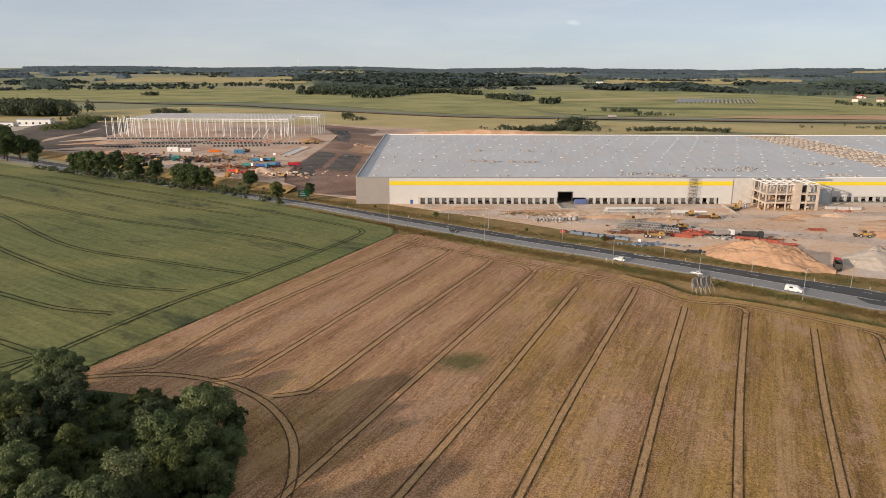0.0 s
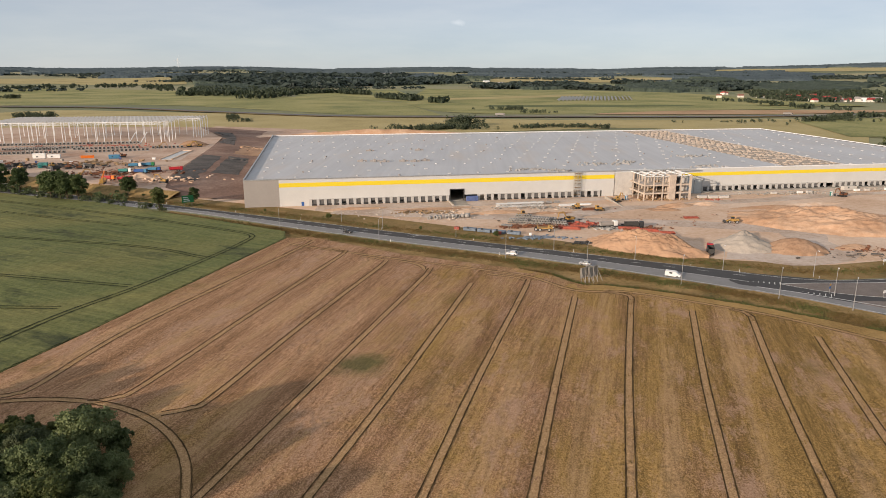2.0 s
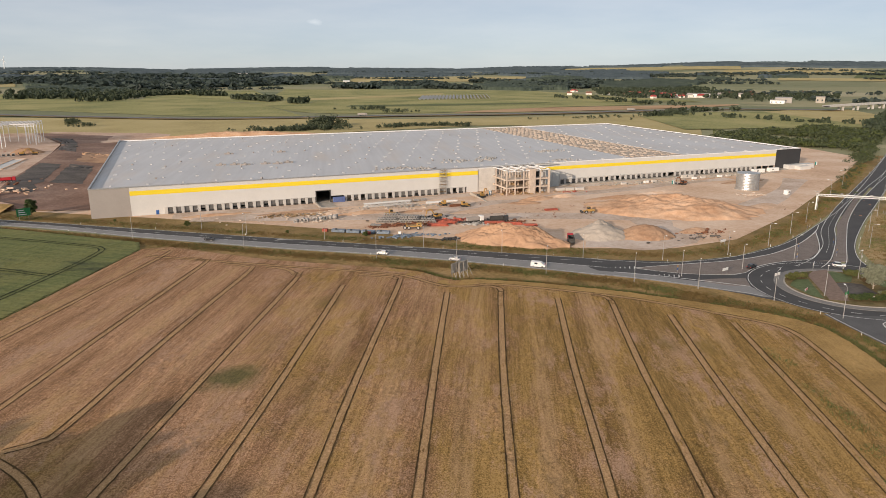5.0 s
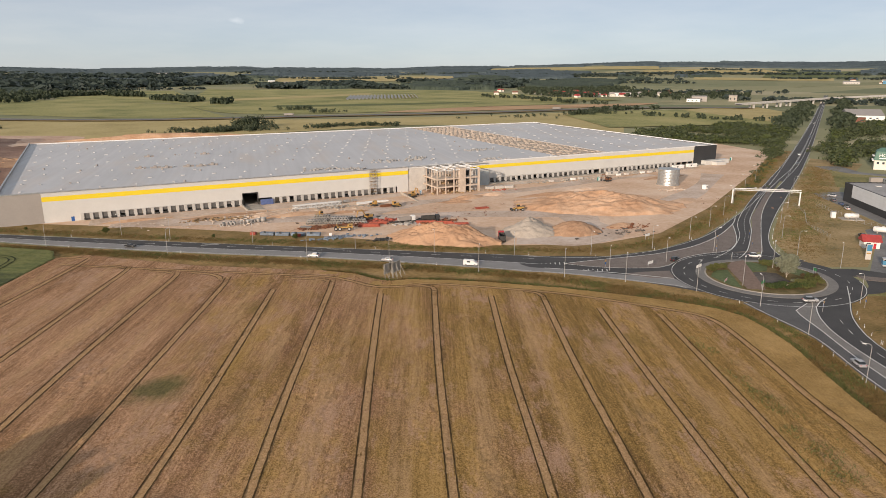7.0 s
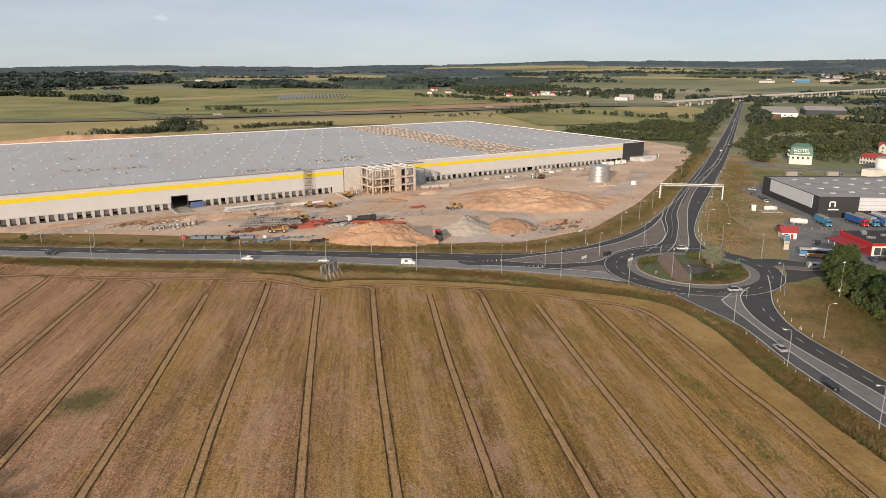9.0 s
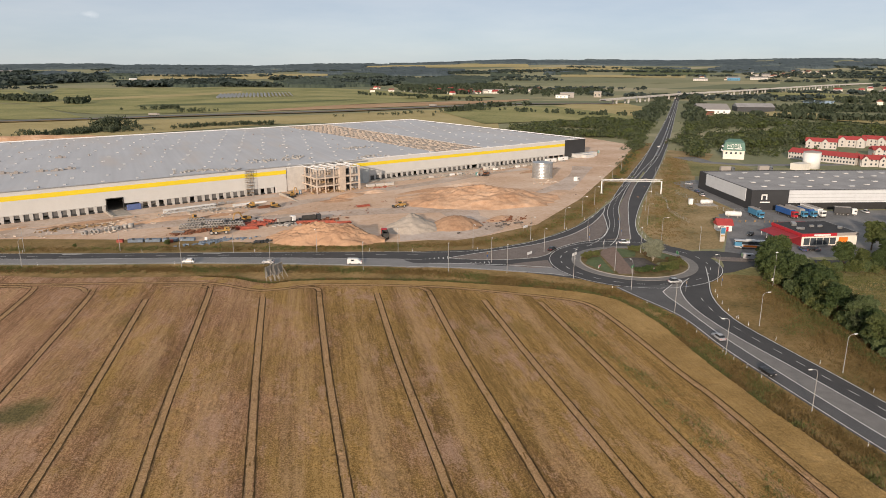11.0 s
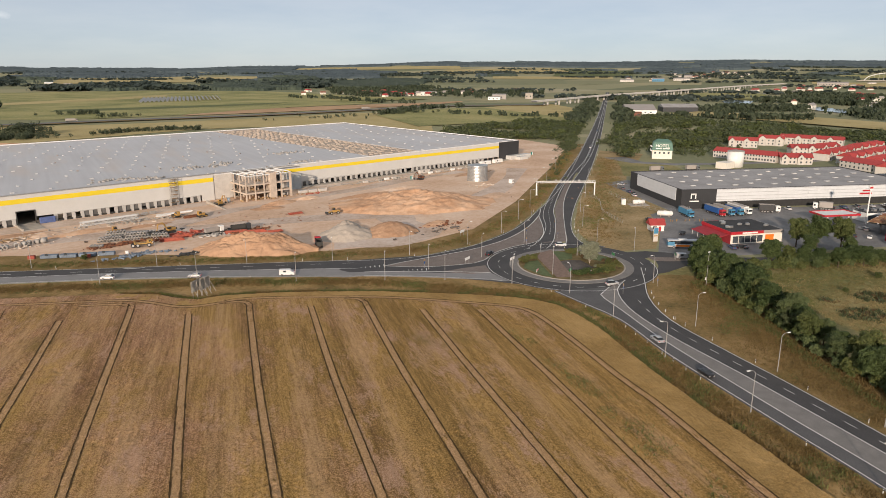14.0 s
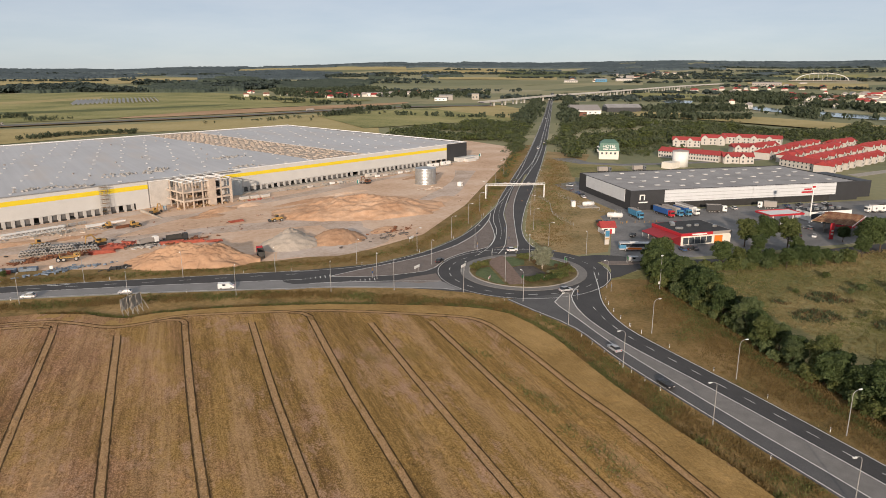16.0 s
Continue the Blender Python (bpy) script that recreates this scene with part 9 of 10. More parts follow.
def pipe_pile(x, y, turn, ln, r, cols, rows, label, mat="pipe_grey", z=0.1, name="pipe_pile", seed=0):
    """Concrete pipes lying side by side in layers; each pipe is a tube with a wall."""
    ob = thing(name, x, y, z, turn, label, "pipe pile")
    bm = bmesh.new()
    n = 12
    out = [[(rr * math.cos(i * math.tau / n), rr * math.sin(i * math.tau / n)) for i in range(n)] for rr in (r, r * 0.78)]
    v = [[[bm.verts.new((s * ln / 2, a, b + r)) for a, b in o] for o in out] for s in (-1, 1)]
    for i in range(n):
        j = (i + 1) % n
        bm.faces.new((v[0][0][i], v[0][0][j], v[1][0][j], v[1][0][i]))
        bm.faces.new((v[0][1][j], v[0][1][i], v[1][1][i], v[1][1][j]))
        for s in (0, 1):
            bm.faces.new((v[s][0][i], v[s][1][i], v[s][1][j], v[s][0][j]))
    bmesh.ops.recalc_face_normals(bm, faces=bm.faces)
    first = part("pipe", bm, mat, ob, "", True)
    rngp = random.Random(seed)
    k = 0
    for row in range(rows):
        for c in range(cols - row):
            m = pose(rngp.uniform(-0.3, 0.3), (c + row * 0.5 - cols / 2) * 2 * r * 1.03, row * 1.74 * r, 0, 0, rngp.uniform(-3, 3))
            if k == 0:
                first.matrix_local = m
            else:
                share("pipe", first, m, ob)
            k += 1
    return ob


def beam_pile(x, y, turn, ln, count, mat, label, z=0.1, wide=0.3, name="beam_pile", seed=1):
    ob = thing(name, x, y, z, turn, label, "beam pile")
    rngp = random.Random(seed)
    first = part("beam", boxes((-ln / 2, ln / 2, -wide / 2, wide / 2, 0, wide * 0.3), (-ln / 2, ln / 2, -wide * 0.12, wide * 0.12, wide * 0.3, wide * 0.7), (-ln / 2, ln / 2, -wide / 2, wide / 2, wide * 0.7, wide)), mat, ob)
    per = max(3, int(count / 2.5))
    for k in range(count):
        m = pose(rngp.uniform(-0.6, 0.6), (k % per - per / 2) * wide * 1.5, (k // per) * wide * 1.05, 0, 0, rngp.uniform(-4, 4))
        if k == 0:
            first.matrix_local = m
        else:
            share("beam", first, m, ob)
    return ob


def truss_pile(x, y, turn, ln, count, label):
    ob = thing("truss_pile", x, y, 0.1, turn, label, "truss pile")
    bm = bmesh.new()
    for zz in (0.0, 1.5):
        rod(bm, (-ln / 2, 0, zz + 0.15), (ln / 2, 0, zz + 0.15), 0.16, n=4)
    k = -ln / 2
    while k < ln / 2 - 0.9:
        rod(bm, (k, 0, 0.15), (k + 1.0, 0, 1.65), 0.12, n=4)
        rod(bm, (k + 1.0, 0, 1.65), (k + 2.0, 0, 0.15), 0.12, n=4)
        k += 2.0
    first = part("truss", bm, "rooflight_grey", ob)
    for k in range(1, count):
        share("truss", first, pose(random.Random(k).uniform(-0.5, 0.5), k * 0.75, 0, 0, 0, 0), ob)
    return ob


def container(x, y, turn, mat, label, ln=6.06, z=0.1, h=2.6):
    ob = thing("site_container", x, y, z, turn, label, "container", "containers on the site")
    part("shell", boxes((0, ln, 0, 2.4, 0.12, h), bevel=0.05), mat, ob, "steel shell")
    rib = part("rib", boxes((0, 0.2, -0.05, 2.45, 0.3, h - 0.2)), mat, ob)
    rib.matrix_local = pose(0.3, 0, 0)
    k = 0.9
    while k < ln - 0.3:
        share("rib", rib, pose(k, 0, 0), ob)
        k += 0.6
    part("door", boxes((ln, ln + 0.05, 0.15, 1.15, 0.2, h - 0.15), (ln, ln + 0.05, 1.25, 2.25, 0.2, h - 0.15)), mat, ob)
    part("window", boxes((ln * 0.3, ln * 0.3 + 1.1, -0.08, -0.04, 1.1, 2.0)), "window_pane", ob)
    part("skid", boxes((0, ln, 0.1, 0.3, 0, 0.12), (0, ln, 2.1, 2.3, 0, 0.12)), "dark_steel", ob)
    return ob


def pallet(x, y, turn, mat, label, w=1.2, d=1.0, h=1.1, z=0.1):
    ob = thing("pallet_load", x, y, z, turn, label, "pallet", "pallets on the site")
    part("pallet", boxes((-w / 2, w / 2, -d / 2, d / 2, 0.1, 0.15), (-w / 2, w / 2, -d / 2, -d / 2 + 0.1, 0, 0.1), (-w / 2, w / 2, d / 2 - 0.1, d / 2, 0, 0.1)), "timber", ob)
    part("load", boxes((-w / 2 + 0.04, w / 2 - 0.04, -d / 2 + 0.04, d / 2 - 0.04, 0.15, 0.15 + h), bevel=0.05), mat, ob)
    return ob


def portable_toilet(x, y, turn, mat="teal_paint"):
    ob = thing("portable_toilet", x, y, 0.1, turn, "plastic portable toilet on the building site", "toilet")
    part("cabin", boxes((-0.6, 0.6, -0.6, 0.6, 0, 2.2), bevel=0.06), mat, ob)
    part("roof", boxes((-0.66, 0.66, -0.66, 0.66, 2.2, 2.4), bevel=0.1), "white_paint", ob)
    part("door", boxes((-0.4, 0.4, -0.64, -0.6, 0.1, 2.0)), "white_paint", ob)


def debris(name, x, y, rx, ry, n, mat, label, seed, size=0.6, z=0.1):
    """Loose rubble or scrap: many small skewed blocks in one mesh."""
    rngd = random.Random(seed)
    bm = bmesh.new()
    for k in range(n):
        b = bmesh.new()
        s = size * rngd.uniform(0.3, 1.3)
        box(b, -s * rngd.uniform(0.5, 2.4), s, -s * 0.5, s * 0.5, 0, s * rngd.uniform(0.3, 0.9))
        b.transform(pose(rngd.gauss(0, rx * 0.5), rngd.gauss(0, ry * 0.5), rngd.uniform(-0.1, 0.35) * s, rngd.uniform(-14, 14), rngd.uniform(-14, 14), rngd.uniform(0, 180)))
        me = bpy.data.meshes.new("tmp")
        b.to_mesh(me)
        b.free()
        bm.from_mesh(me)
        bpy.data.meshes.remove(me)
    ob = part(name, bm, mat)
    ob.matrix_world = pose(x, y, z)
    return tagged(ob, label, "rubble", "", "stuff")


# the works by the road
for nm, pts, w in (("haul_road", [(-30, 351), (40, 336), (100, 318), (150, 305), (190, 292), (230, 293), (270, 312), (300, 335), (340, 372)], 7), ("haul_road", [(182, 292), (177, 268), (172, 248), (150, 247.5), (132, 256)], 8), ("haul_road", [(85, 330), (120, 350), (150, 352), (200, 366), (300, 385)], 5)):
    ln = spline(pts, 6)
    ribbon(nm, offset(ln, lambda s: w + 2 * math.sin(s * 19)), offset(ln, lambda s: -w - 2 * math.sin(s * 13)), 0.09 + w * 0.001, "site_grey", None, "pale grey haul road of compacted gravel")
sheet("dock_apron", [(-40, 366), (70, 376), (122, 381), (122, 372), (70, 362), (-40, 352)], 0.085, "site_grey", "compacted gravel apron along the docks")
sheet("dock_apron", [(176, 392), (352, 409), (352, 398), (176, 380)], 0.085, "site_grey", "compacted gravel apron along the docks")
for i, (x, y, t, c, r) in enumerate(((58.5, 316.5, 76, 8, 2), (68.5, 313.5, 74, 8, 3), (77, 311, 70, 6, 2), (62, 321, 80, 8, 3), (72, 318.5, 74, 9, 2), (66, 325.5, 76, 8, 1))):
    pipe_pile(x, y, t, 2.4, 0.62, c, r, "pile of grey concrete pipes on the site", seed=i + 1)
for i, (x, y) in enumerate(((17, 328), (21, 328.6), (25.5, 329.3), (29.5, 330), (33.5, 330.5), (36.5, 331))):
    pipe_pile(x, y, 40 + i * 25, 2.2, 0.95, 1 + i % 2, 1, "large concrete pipe ring lying on the soil", name="pipe_ring", seed=i)
pipe_pile(52, 310, 60, 2.4, 0.5, 5, 1, "row of grey concrete pipes on the site", seed=9)
debris("scrap_scatter", 56, 308.5, 6, 2.5, 60, "rust", "rusty scrap beside the pipes", 2)
debris("scrap_scatter", 98, 302, 6, 3, 90, "pipe_grey", "grey concrete rubble and scrap", 3)
debris("scrap_scatter", 25, 327, 12, 2, 40, "bare_concrete", "broken concrete pieces on the soil", 4, 0.5)
debris("scrap_scatter", 79, 276.5, 6, 2, 60, "dark_steel", "dark scrap and cables at the site edge", 5)
debris("clod_scatter", 130, 318, 60, 22, 70, "red_earth", "brown clods scattered over the soil", 6, 0.4)
debris("clod_scatter", 30, 342, 50, 9, 140, "bare_concrete", "loose stones and boards on the soil", 7, 0.5)
debris("clod_scatter", 290, 290, 40, 25, 40, "red_earth", "brown clods scattered over the soil", 8, 0.4)
debris("clod_scatter", 180, 250, 20, 6, 40, "dark_earth", "dark roots and clods by the verge", 10, 0.6)
beam_pile(80.5, 303.5, -15, 9, 14, "rebar_red", "red-brown bundle of steel bars", 0.1, 0.4, seed=2)
beam_pile(86, 307, -10, 8, 10, "rebar_red", "red-brown bundle of steel bars", 0.1, 0.4, seed=3)
beam_pile(107, 300, -20, 9, 12, "rebar_red", "red-brown bundle of steel bars", 0.1, 0.4, seed=4)
beam_pile(115, 296.5, -18, 8, 10, "rebar_red", "red-brown bundle of steel bars", 0.1, 0.4, seed=5)
beam_pile(122, 292, -20, 6, 6, "rebar_red", "bundle of red steel sections", 0.1, 0.4, seed=6)
beam_pile(145.7, 322, 5, 7, 6, "rebar_red", "bundle of red steel sections", 0.1, 0.4, seed=7)
for k in range(4):
    truss_pile(58 + k * 6.4, 354.5 + k * 0.9, 5, 6.2, 5, "stack of white steel trusses before the docks")
for k in range(7):
    pallet(63 + k * 4.3, 361.5 + k * 0.5, 6, "galvanised", "grey pallet of wrapped steel parts", 3.2, 1.4, 1.2)
beam_pile(93, 357, 8, 9, 8, "steel_white", "long pale steel sections on the soil", 0.1, 0.35, seed=8)
beam_pile(102, 359, 4, 8, 6, "steel_white", "long pale steel sections on the soil", 0.1, 0.35, seed=9)
beam_pile(6.4, 345, 60, 5, 5, "timber", "short stack of timber beams", 0.1, 0.35, seed=10)
beam_pile(10, 346, 65, 5, 4, "timber", "short stack of timber beams", 0.1, 0.35, seed=11)
beam_pile(42, 352, 12, 12, 4, "bare_concrete", "long concrete kerb pieces on the soil", 0.1, 0.35, seed=12)
beam_pile(101, 345, 5, 6, 8, "rust", "rusty steel sections on the soil", 0.1, 0.4, seed=13)
loader(64, 330.5, 10, "yellow wheel loader behind the pipe piles")
dump_truck(67, 300, -18, "yellow articulated dump truck beside the pipes")
excavator(84, 318.5, 200, "yellow excavator with a raised arm among the pipes")
dozer(105.5, 342.7, 10, "yellow bulldozer on the levelled soil")
excavator(122.5, 365, 30, "small yellow excavator by the ramp wall", reach=0.7)
loader(160.4, 310, 170, "tan wheel loader at the foot of the earth heap")
dozer(96, 349, 100, "small dark bulldozer on the soil")
excavator(256, 372, 190, "excavator working beside the docks", "rust", reach=0.8)
tipper(125.7, 257.5, 70, "red_paint", "dark_steel", "red tipper lorry behind the earth heap")
tipper(99, 304.5, 10, "white_paint", "wall_grey", "grey tipper lorry among the scrap")
tipper(110.5, 303, -10, "wall_dark", "dark_steel", "black tipper lorry beside the steel bars")
part("ramp_wall", extrude(bmesh.new(), ((0, 0), (0, 1.6), (-24, 0.3), (-24, 0)), 0, 0.5), "concrete")
rw = bpy.data.objects["ramp_wall"]
rw.matrix_world = pose(119, 376, 0.05, 0, 0, 5)
tagged(rw, "sloping concrete ramp wall at the docks", "wall")
for i, (x, y) in enumerate(((31.5, 303.4), (37.6, 300.2), (43.8, 297.5), (50, 295))):
    container(x, y, -26, ("tarp_grey", "tarp_grey", "tarp_grey", "tarp_grey")[i], "low grey-blue flat container at the site edge", 6.0, 0.08, 1.3)
pallet(29, 305.5, -26, "dull_red", "faded red crate at the site edge", 2.5, 1.6, 1.2)
pallet(46.6, 294.6, -26, "dull_red", "faded red crate at the site edge", 2.0, 1.4, 1.2)
pallet(60, 291.5, -20, "white_paint", "white wrapped pallet at the site edge")
debris("scrap_scatter", 64, 289.5, 6, 2, 50, "tarp_grey", "grey-blue sheets and scrap at the site edge", 12, 0.4)
for x, y in ((174, 373), (180, 372.6), (186, 371.8)):
    pallet(x, y, 5, "cream_render", "cream wrapped stack of panels", 5.2, 2.2, 1.5)
debris("scrap_scatter", 178, 368, 7, 2, 40, "rebar_red", "red steel scrap beside the panel stacks", 13, 0.4)
for k, x in enumerate((221, 232, 238, 244, 262, 276, 283, 290, 297, 304, 312)):
    pallet(x, 382 + (x - 221) * 0.12, 6, ("cream_render", "grey_board", "white_paint")[k % 3], "wrapped pallet stack along the docks", 3.4, 1.6, 1.3)
container(270, 392, 6, "cream_render", "cream site cabin beside the docks", 9, 0.1, 2.4)
container(330, 399, 6, "white_paint", "white site cabin beside the docks", 10, 0.1, 2.6)
container(345, 402, 6, "white_paint", "white site cabin beside the docks", 9, 0.1, 2.6)
portable_toilet(252, 376, 0)
portable_toilet(403, 422, 0)
portable_toilet(130, 372, 0, "sky_blue_paint")
container(292, 324, 20, "white_paint", "small white cabin on the bare soil", 3.0, 0.1, 2.6)
debris("scrap_scatter", 272, 330, 8, 4, 40, "bare_concrete", "broken concrete pieces on the soil", 15, 0.6)
debris("scrap_scatter", 318, 318, 8, 3, 30, "dark_steel", "dark scrap lying on the soil", 16, 0.5)


def scaffold():
    """A tower of scaffold against the front wall."""
    m = pose(WX, WY, 0, 0, 0, WTURN) @ Vector((182, -1.7, 0))
    ob = thing("scaffold_tower", m.x, m.y, 0, WTURN, "grey steel scaffold tower against the white wall", "scaffold")
    for x in (-2, 0, 2):
        for y in (-0.7, 0.7):
            part("standard", rod(bmesh.new(), (x, y, 0), (x, y, 15), 0.07, n=6), "galvanised", ob)
    for k in range(1, 8):
        part("platform", boxes((-2, 2, -0.7, 0.7, k * 2 - 0.06, k * 2)), "timber", ob)
        for y in (-0.7, 0.7):
            part("guard_rail", rod(bmesh.new(), (-2, y, k * 2 + 1), (2, y, k * 2 + 1), 0.05, n=5), "galvanised", ob)
            part("brace", rod(bmesh.new(), (-2, y, k * 2 - 2), (0, y, k * 2), 0.05, n=5), "galvanised", ob)
            part("brace", rod(bmesh.new(), (0, y, k * 2), (2, y, k * 2 - 2), 0.05, n=5), "galvanised", ob)


scaffold()

# the second works, on its higher pad (ground at three metres)
Z2 = 3.05
trench = thing("concrete_trench", -172, 570, Z2, 0, "pale shallow concrete trench on the pad", "trench")
part("bed", boxes((-4, 4, -28, 28, -0.1, 0.12), bevel=0.02), "wall_white", trench, "pale wet bed")
part("rim", boxes((-5, -4, -29, 29, -0.1, 0.6), (4, 5, -29, 29, -0.1, 0.6), (-4, 4, 28, 29, -0.1, 0.6)), "site_soil", trench)
PADS = ((-376, 641, -226, 659), (-326, 610, -262, 624), (-250, 590, -200, 604), (-322, 606, -278, 612), (-268, 610, -216, 620), (-205, 616, -176, 622), (-342, 574, -262, 590))
ring_mesh = None
for k, (x0, y0, x1, y1) in enumerate(PADS):
    n = int(math.hypot(x1 - x0, y1 - y0) / 3.3)
    ob = thing("footing_row", x0, y0, Z2, math.degrees(math.atan2(y1 - y0, x1 - x0)), "row of grey concrete footings with dark plates painted as shaded hollows", "footings", "rows of footings")
    for i in range(n):
        if ring_mesh is None:
            bm = boxes((-1.35, 1.35, -1.35, 1.35, 0, 0.4), (-1.1, 1.1, -1.1, -0.7, 0.4, 2.3), (-1.1, 1.1, 0.7, 1.1, 0.4, 2.3), (-1.1, -0.7, -0.7, 0.7, 0.4, 2.3), (0.7, 1.1, -0.7, 0.7, 0.4, 2.3))
            o = part("footing", bm, "pipe_grey", ob)
            ring_mesh = o
            # flat plate on the face, its dark colour standing for shade inside
            hol = part("hollow", boxes((-0.85, 0.85, -1.16, -1.1, 0.5, 2.0)), "door_shade_dark", ob, "near-black plate painted as a shaded hollow")
            ring_dark = hol
        else:
            share("footing", ring_mesh, pose(i * 3.3, 0, 0), ob)
            share("hollow", ring_dark, pose(i * 3.3, 0, 0), ob, "near-black plate painted as a shaded hollow")
container(-275, 553, 5, "white_paint", "white tent-like site cabin", 9, Z2, 4.0)
container(-264.5, 554, 5, "white_paint", "white tent-like site cabin", 9, Z2, 3.0)
container(-217, 549, 5, "sky_blue_paint", "blue steel site container on the pad", 8, Z2, 3.0)
for x, y, t, c, b, lab in ((-172, 503, 5, "green_paint", "sky_blue_paint", "tipper lorry with a green cab and blue body"), (-180, 500, 5, "white_paint", "sky_blue_paint", "tipper lorry with a white cab and blue body"), (-177, 473, -5, "white_paint", "teal_paint", "tipper lorry with a white cab and green body"),
                           (-166, 470, -5, "sky_blue_paint", "blue_paint", "blue tipper lorry on the upper site"), (-160, 478, 0, "blue_paint", "sky_blue_paint", "blue tipper lorry on the upper site"), (-165, 438, -10, "red_paint", "red_paint", "red tipper lorry on the upper site"), (-176, 442, -10, "orange_paint", "red_paint", "orange and red tipper lorry"), (-146, 480, 10, "red_paint", "red_paint", "red tipper lorry on the upper site")):
    tipper(x, y, t, c, b, lab, Z2)
for x, y, t in ((-209.6, 559, 200), (-201.8, 619, 20), (-199.8, 456, 30), (-169.5, 629, 200), (-139, 430, 160), (-178, 628, 20), (-216, 494, 200), (-224, 497, 20)):
    excavator(x, y, t, "excavator at work on the upper site", "yellow_machine" if x > -205 else "rust", Z2, 1.15)
for i, (x, y) in enumerate(((-250, 509), (-238, 505), (-263, 508), (-276, 502), (-287, 493), (-211, 498), (-243, 500), (-256, 498), (-229, 487), (-300, 488))):
    if i % 3 == 0:
        container(x, y, i * 20, ("teal_paint", "wall_grey", "rust")[i % 3], "weathered site container among machines", 6, Z2)
    elif i % 3 == 1:
        loader(x, y, i * 47, "yellow wheel loader on the upper site", Z2)
    else:
        tipper(x, y, i * 31, "wall_grey", "dark_steel", "grey tipper lorry on the upper site", Z2)
cr = thing("mobile_crane", -175, 430, Z2, 100, "yellow mobile crane with an orange boom", "crane")
part("chassis", boxes((-5, 5, -1.3, 1.3, 0.7, 1.6), bevel=0.1), "yellow_machine", cr)
part("cab", boxes((3.4, 5, -1.2, 0.2, 1.6, 3.0), bevel=0.1), "yellow_machine", cr)
part("boom", rod(bmesh.new(), (-2, 0, 2.4), (7.5, 0, 6.5), 0.6, 0.4, 6), "orange_paint", cr, "orange boom")
part("turret", boxes((-3.2, 0, -1.1, 1.1, 1.6, 3.2), bevel=0.1), "yellow_machine", cr)
wheels(cr, (-3.6, -1.8, 1.6, 3.4), 1.35, 0.6, 0.4)
beam_pile(-236, 557, 10, 9, 8, "orange_paint", "orange steel sections on the pad", Z2, 0.6, seed=20)
heap("sand_mound", -160, 452, 10, 9, 6, 2.6, "site_soil", 12.5, "small tan sand heap on the upper site", "sand heap", Z2 - 0.1, 20)
heap("earth_mound", -178, 640, 20, 14, 8, 5, "orange_sand", 14.1, "sandy spoil heap beside the excavator", "earth heap", Z2 - 0.1, 20)
sheet("pit_floor", [(-168, 540), (-160, 540), (-165, 592), (-173, 592)], 3.06, "site_grey", "pale strip of fresh concrete")
for k in range(10):
    pallet(-300 + k * 13.3, 520 + (k * 37) % 26, k * 40, ("grey_board", "white_paint", "timber", "tarp_blue")[k % 4], "wrapped pallet on the upper site", 2.4, 1.6, 1.6, Z2)
debris("scrap_scatter", -255, 512, 50, 12, 240, "dark_steel", "dark scrap and tools between the machines", 21, 0.8, Z2)
debris("scrap_scatter", -260, 640, 70, 20, 160, "rebar_red", "bundles and boards under the steel skeleton", 22, 0.8, Z2)
debris("clod_scatter", -190, 482, 40, 22, 160, "red_earth", "dark clods scattered over the soil", 23, 0.7, Z2)

for k, (x, y, n, m, lab) in enumerate(((-300, 528, 150, "rust", "rusty scrap and machine parts on the pad"), (-250, 508, 170, "dark_steel", "dark scrap and tools between the machines"), (-215, 520, 130, "timber", "boards and formwork between the machines"), (-180, 470, 140, "rust", "rusty scrap and machine parts on the pad"), (-150, 440, 110, "site_soil", "loose soil and stones at the edge of the pad"))):
    debris("scrap_scatter", x, y, 34, 12, n, m, lab, 60 + k, 1.0, Z2)

# low berms and spoil on the works
for i, (x, y, t, lx, ly, h) in enumerate(((52, 341, 12, 16, 3.2, 1.3), (38, 345, 30, 9, 3.0, 1.5), (78, 338, 5, 14, 2.5, 0.9), (150, 352, 15, 12, 5, 1.8), (168, 356, 0, 9, 4.5, 1.6), (140, 343, -10, 10, 4, 1.2), (196, 345, 8, 22, 4, 1.0), (228, 352, 6, 18, 4, 1.2), (20, 352, 8, 22, 3, 0.8), (188, 262, 20, 9, 4, 1.4), (255, 300, 30, 14, 6, 1.3), (300, 372, 10, 20, 4, 1.0), (-20, 356, 8, 18, 3, 0.9))):
    heap("earth_mound", x, y, t, lx, ly, h, ("tan_sand", "site_soil", "orange_sand")[i % 3], 30.3 + i * 1.7, "low berm of tan earth on the works", "earth heap", 0.02, 24)
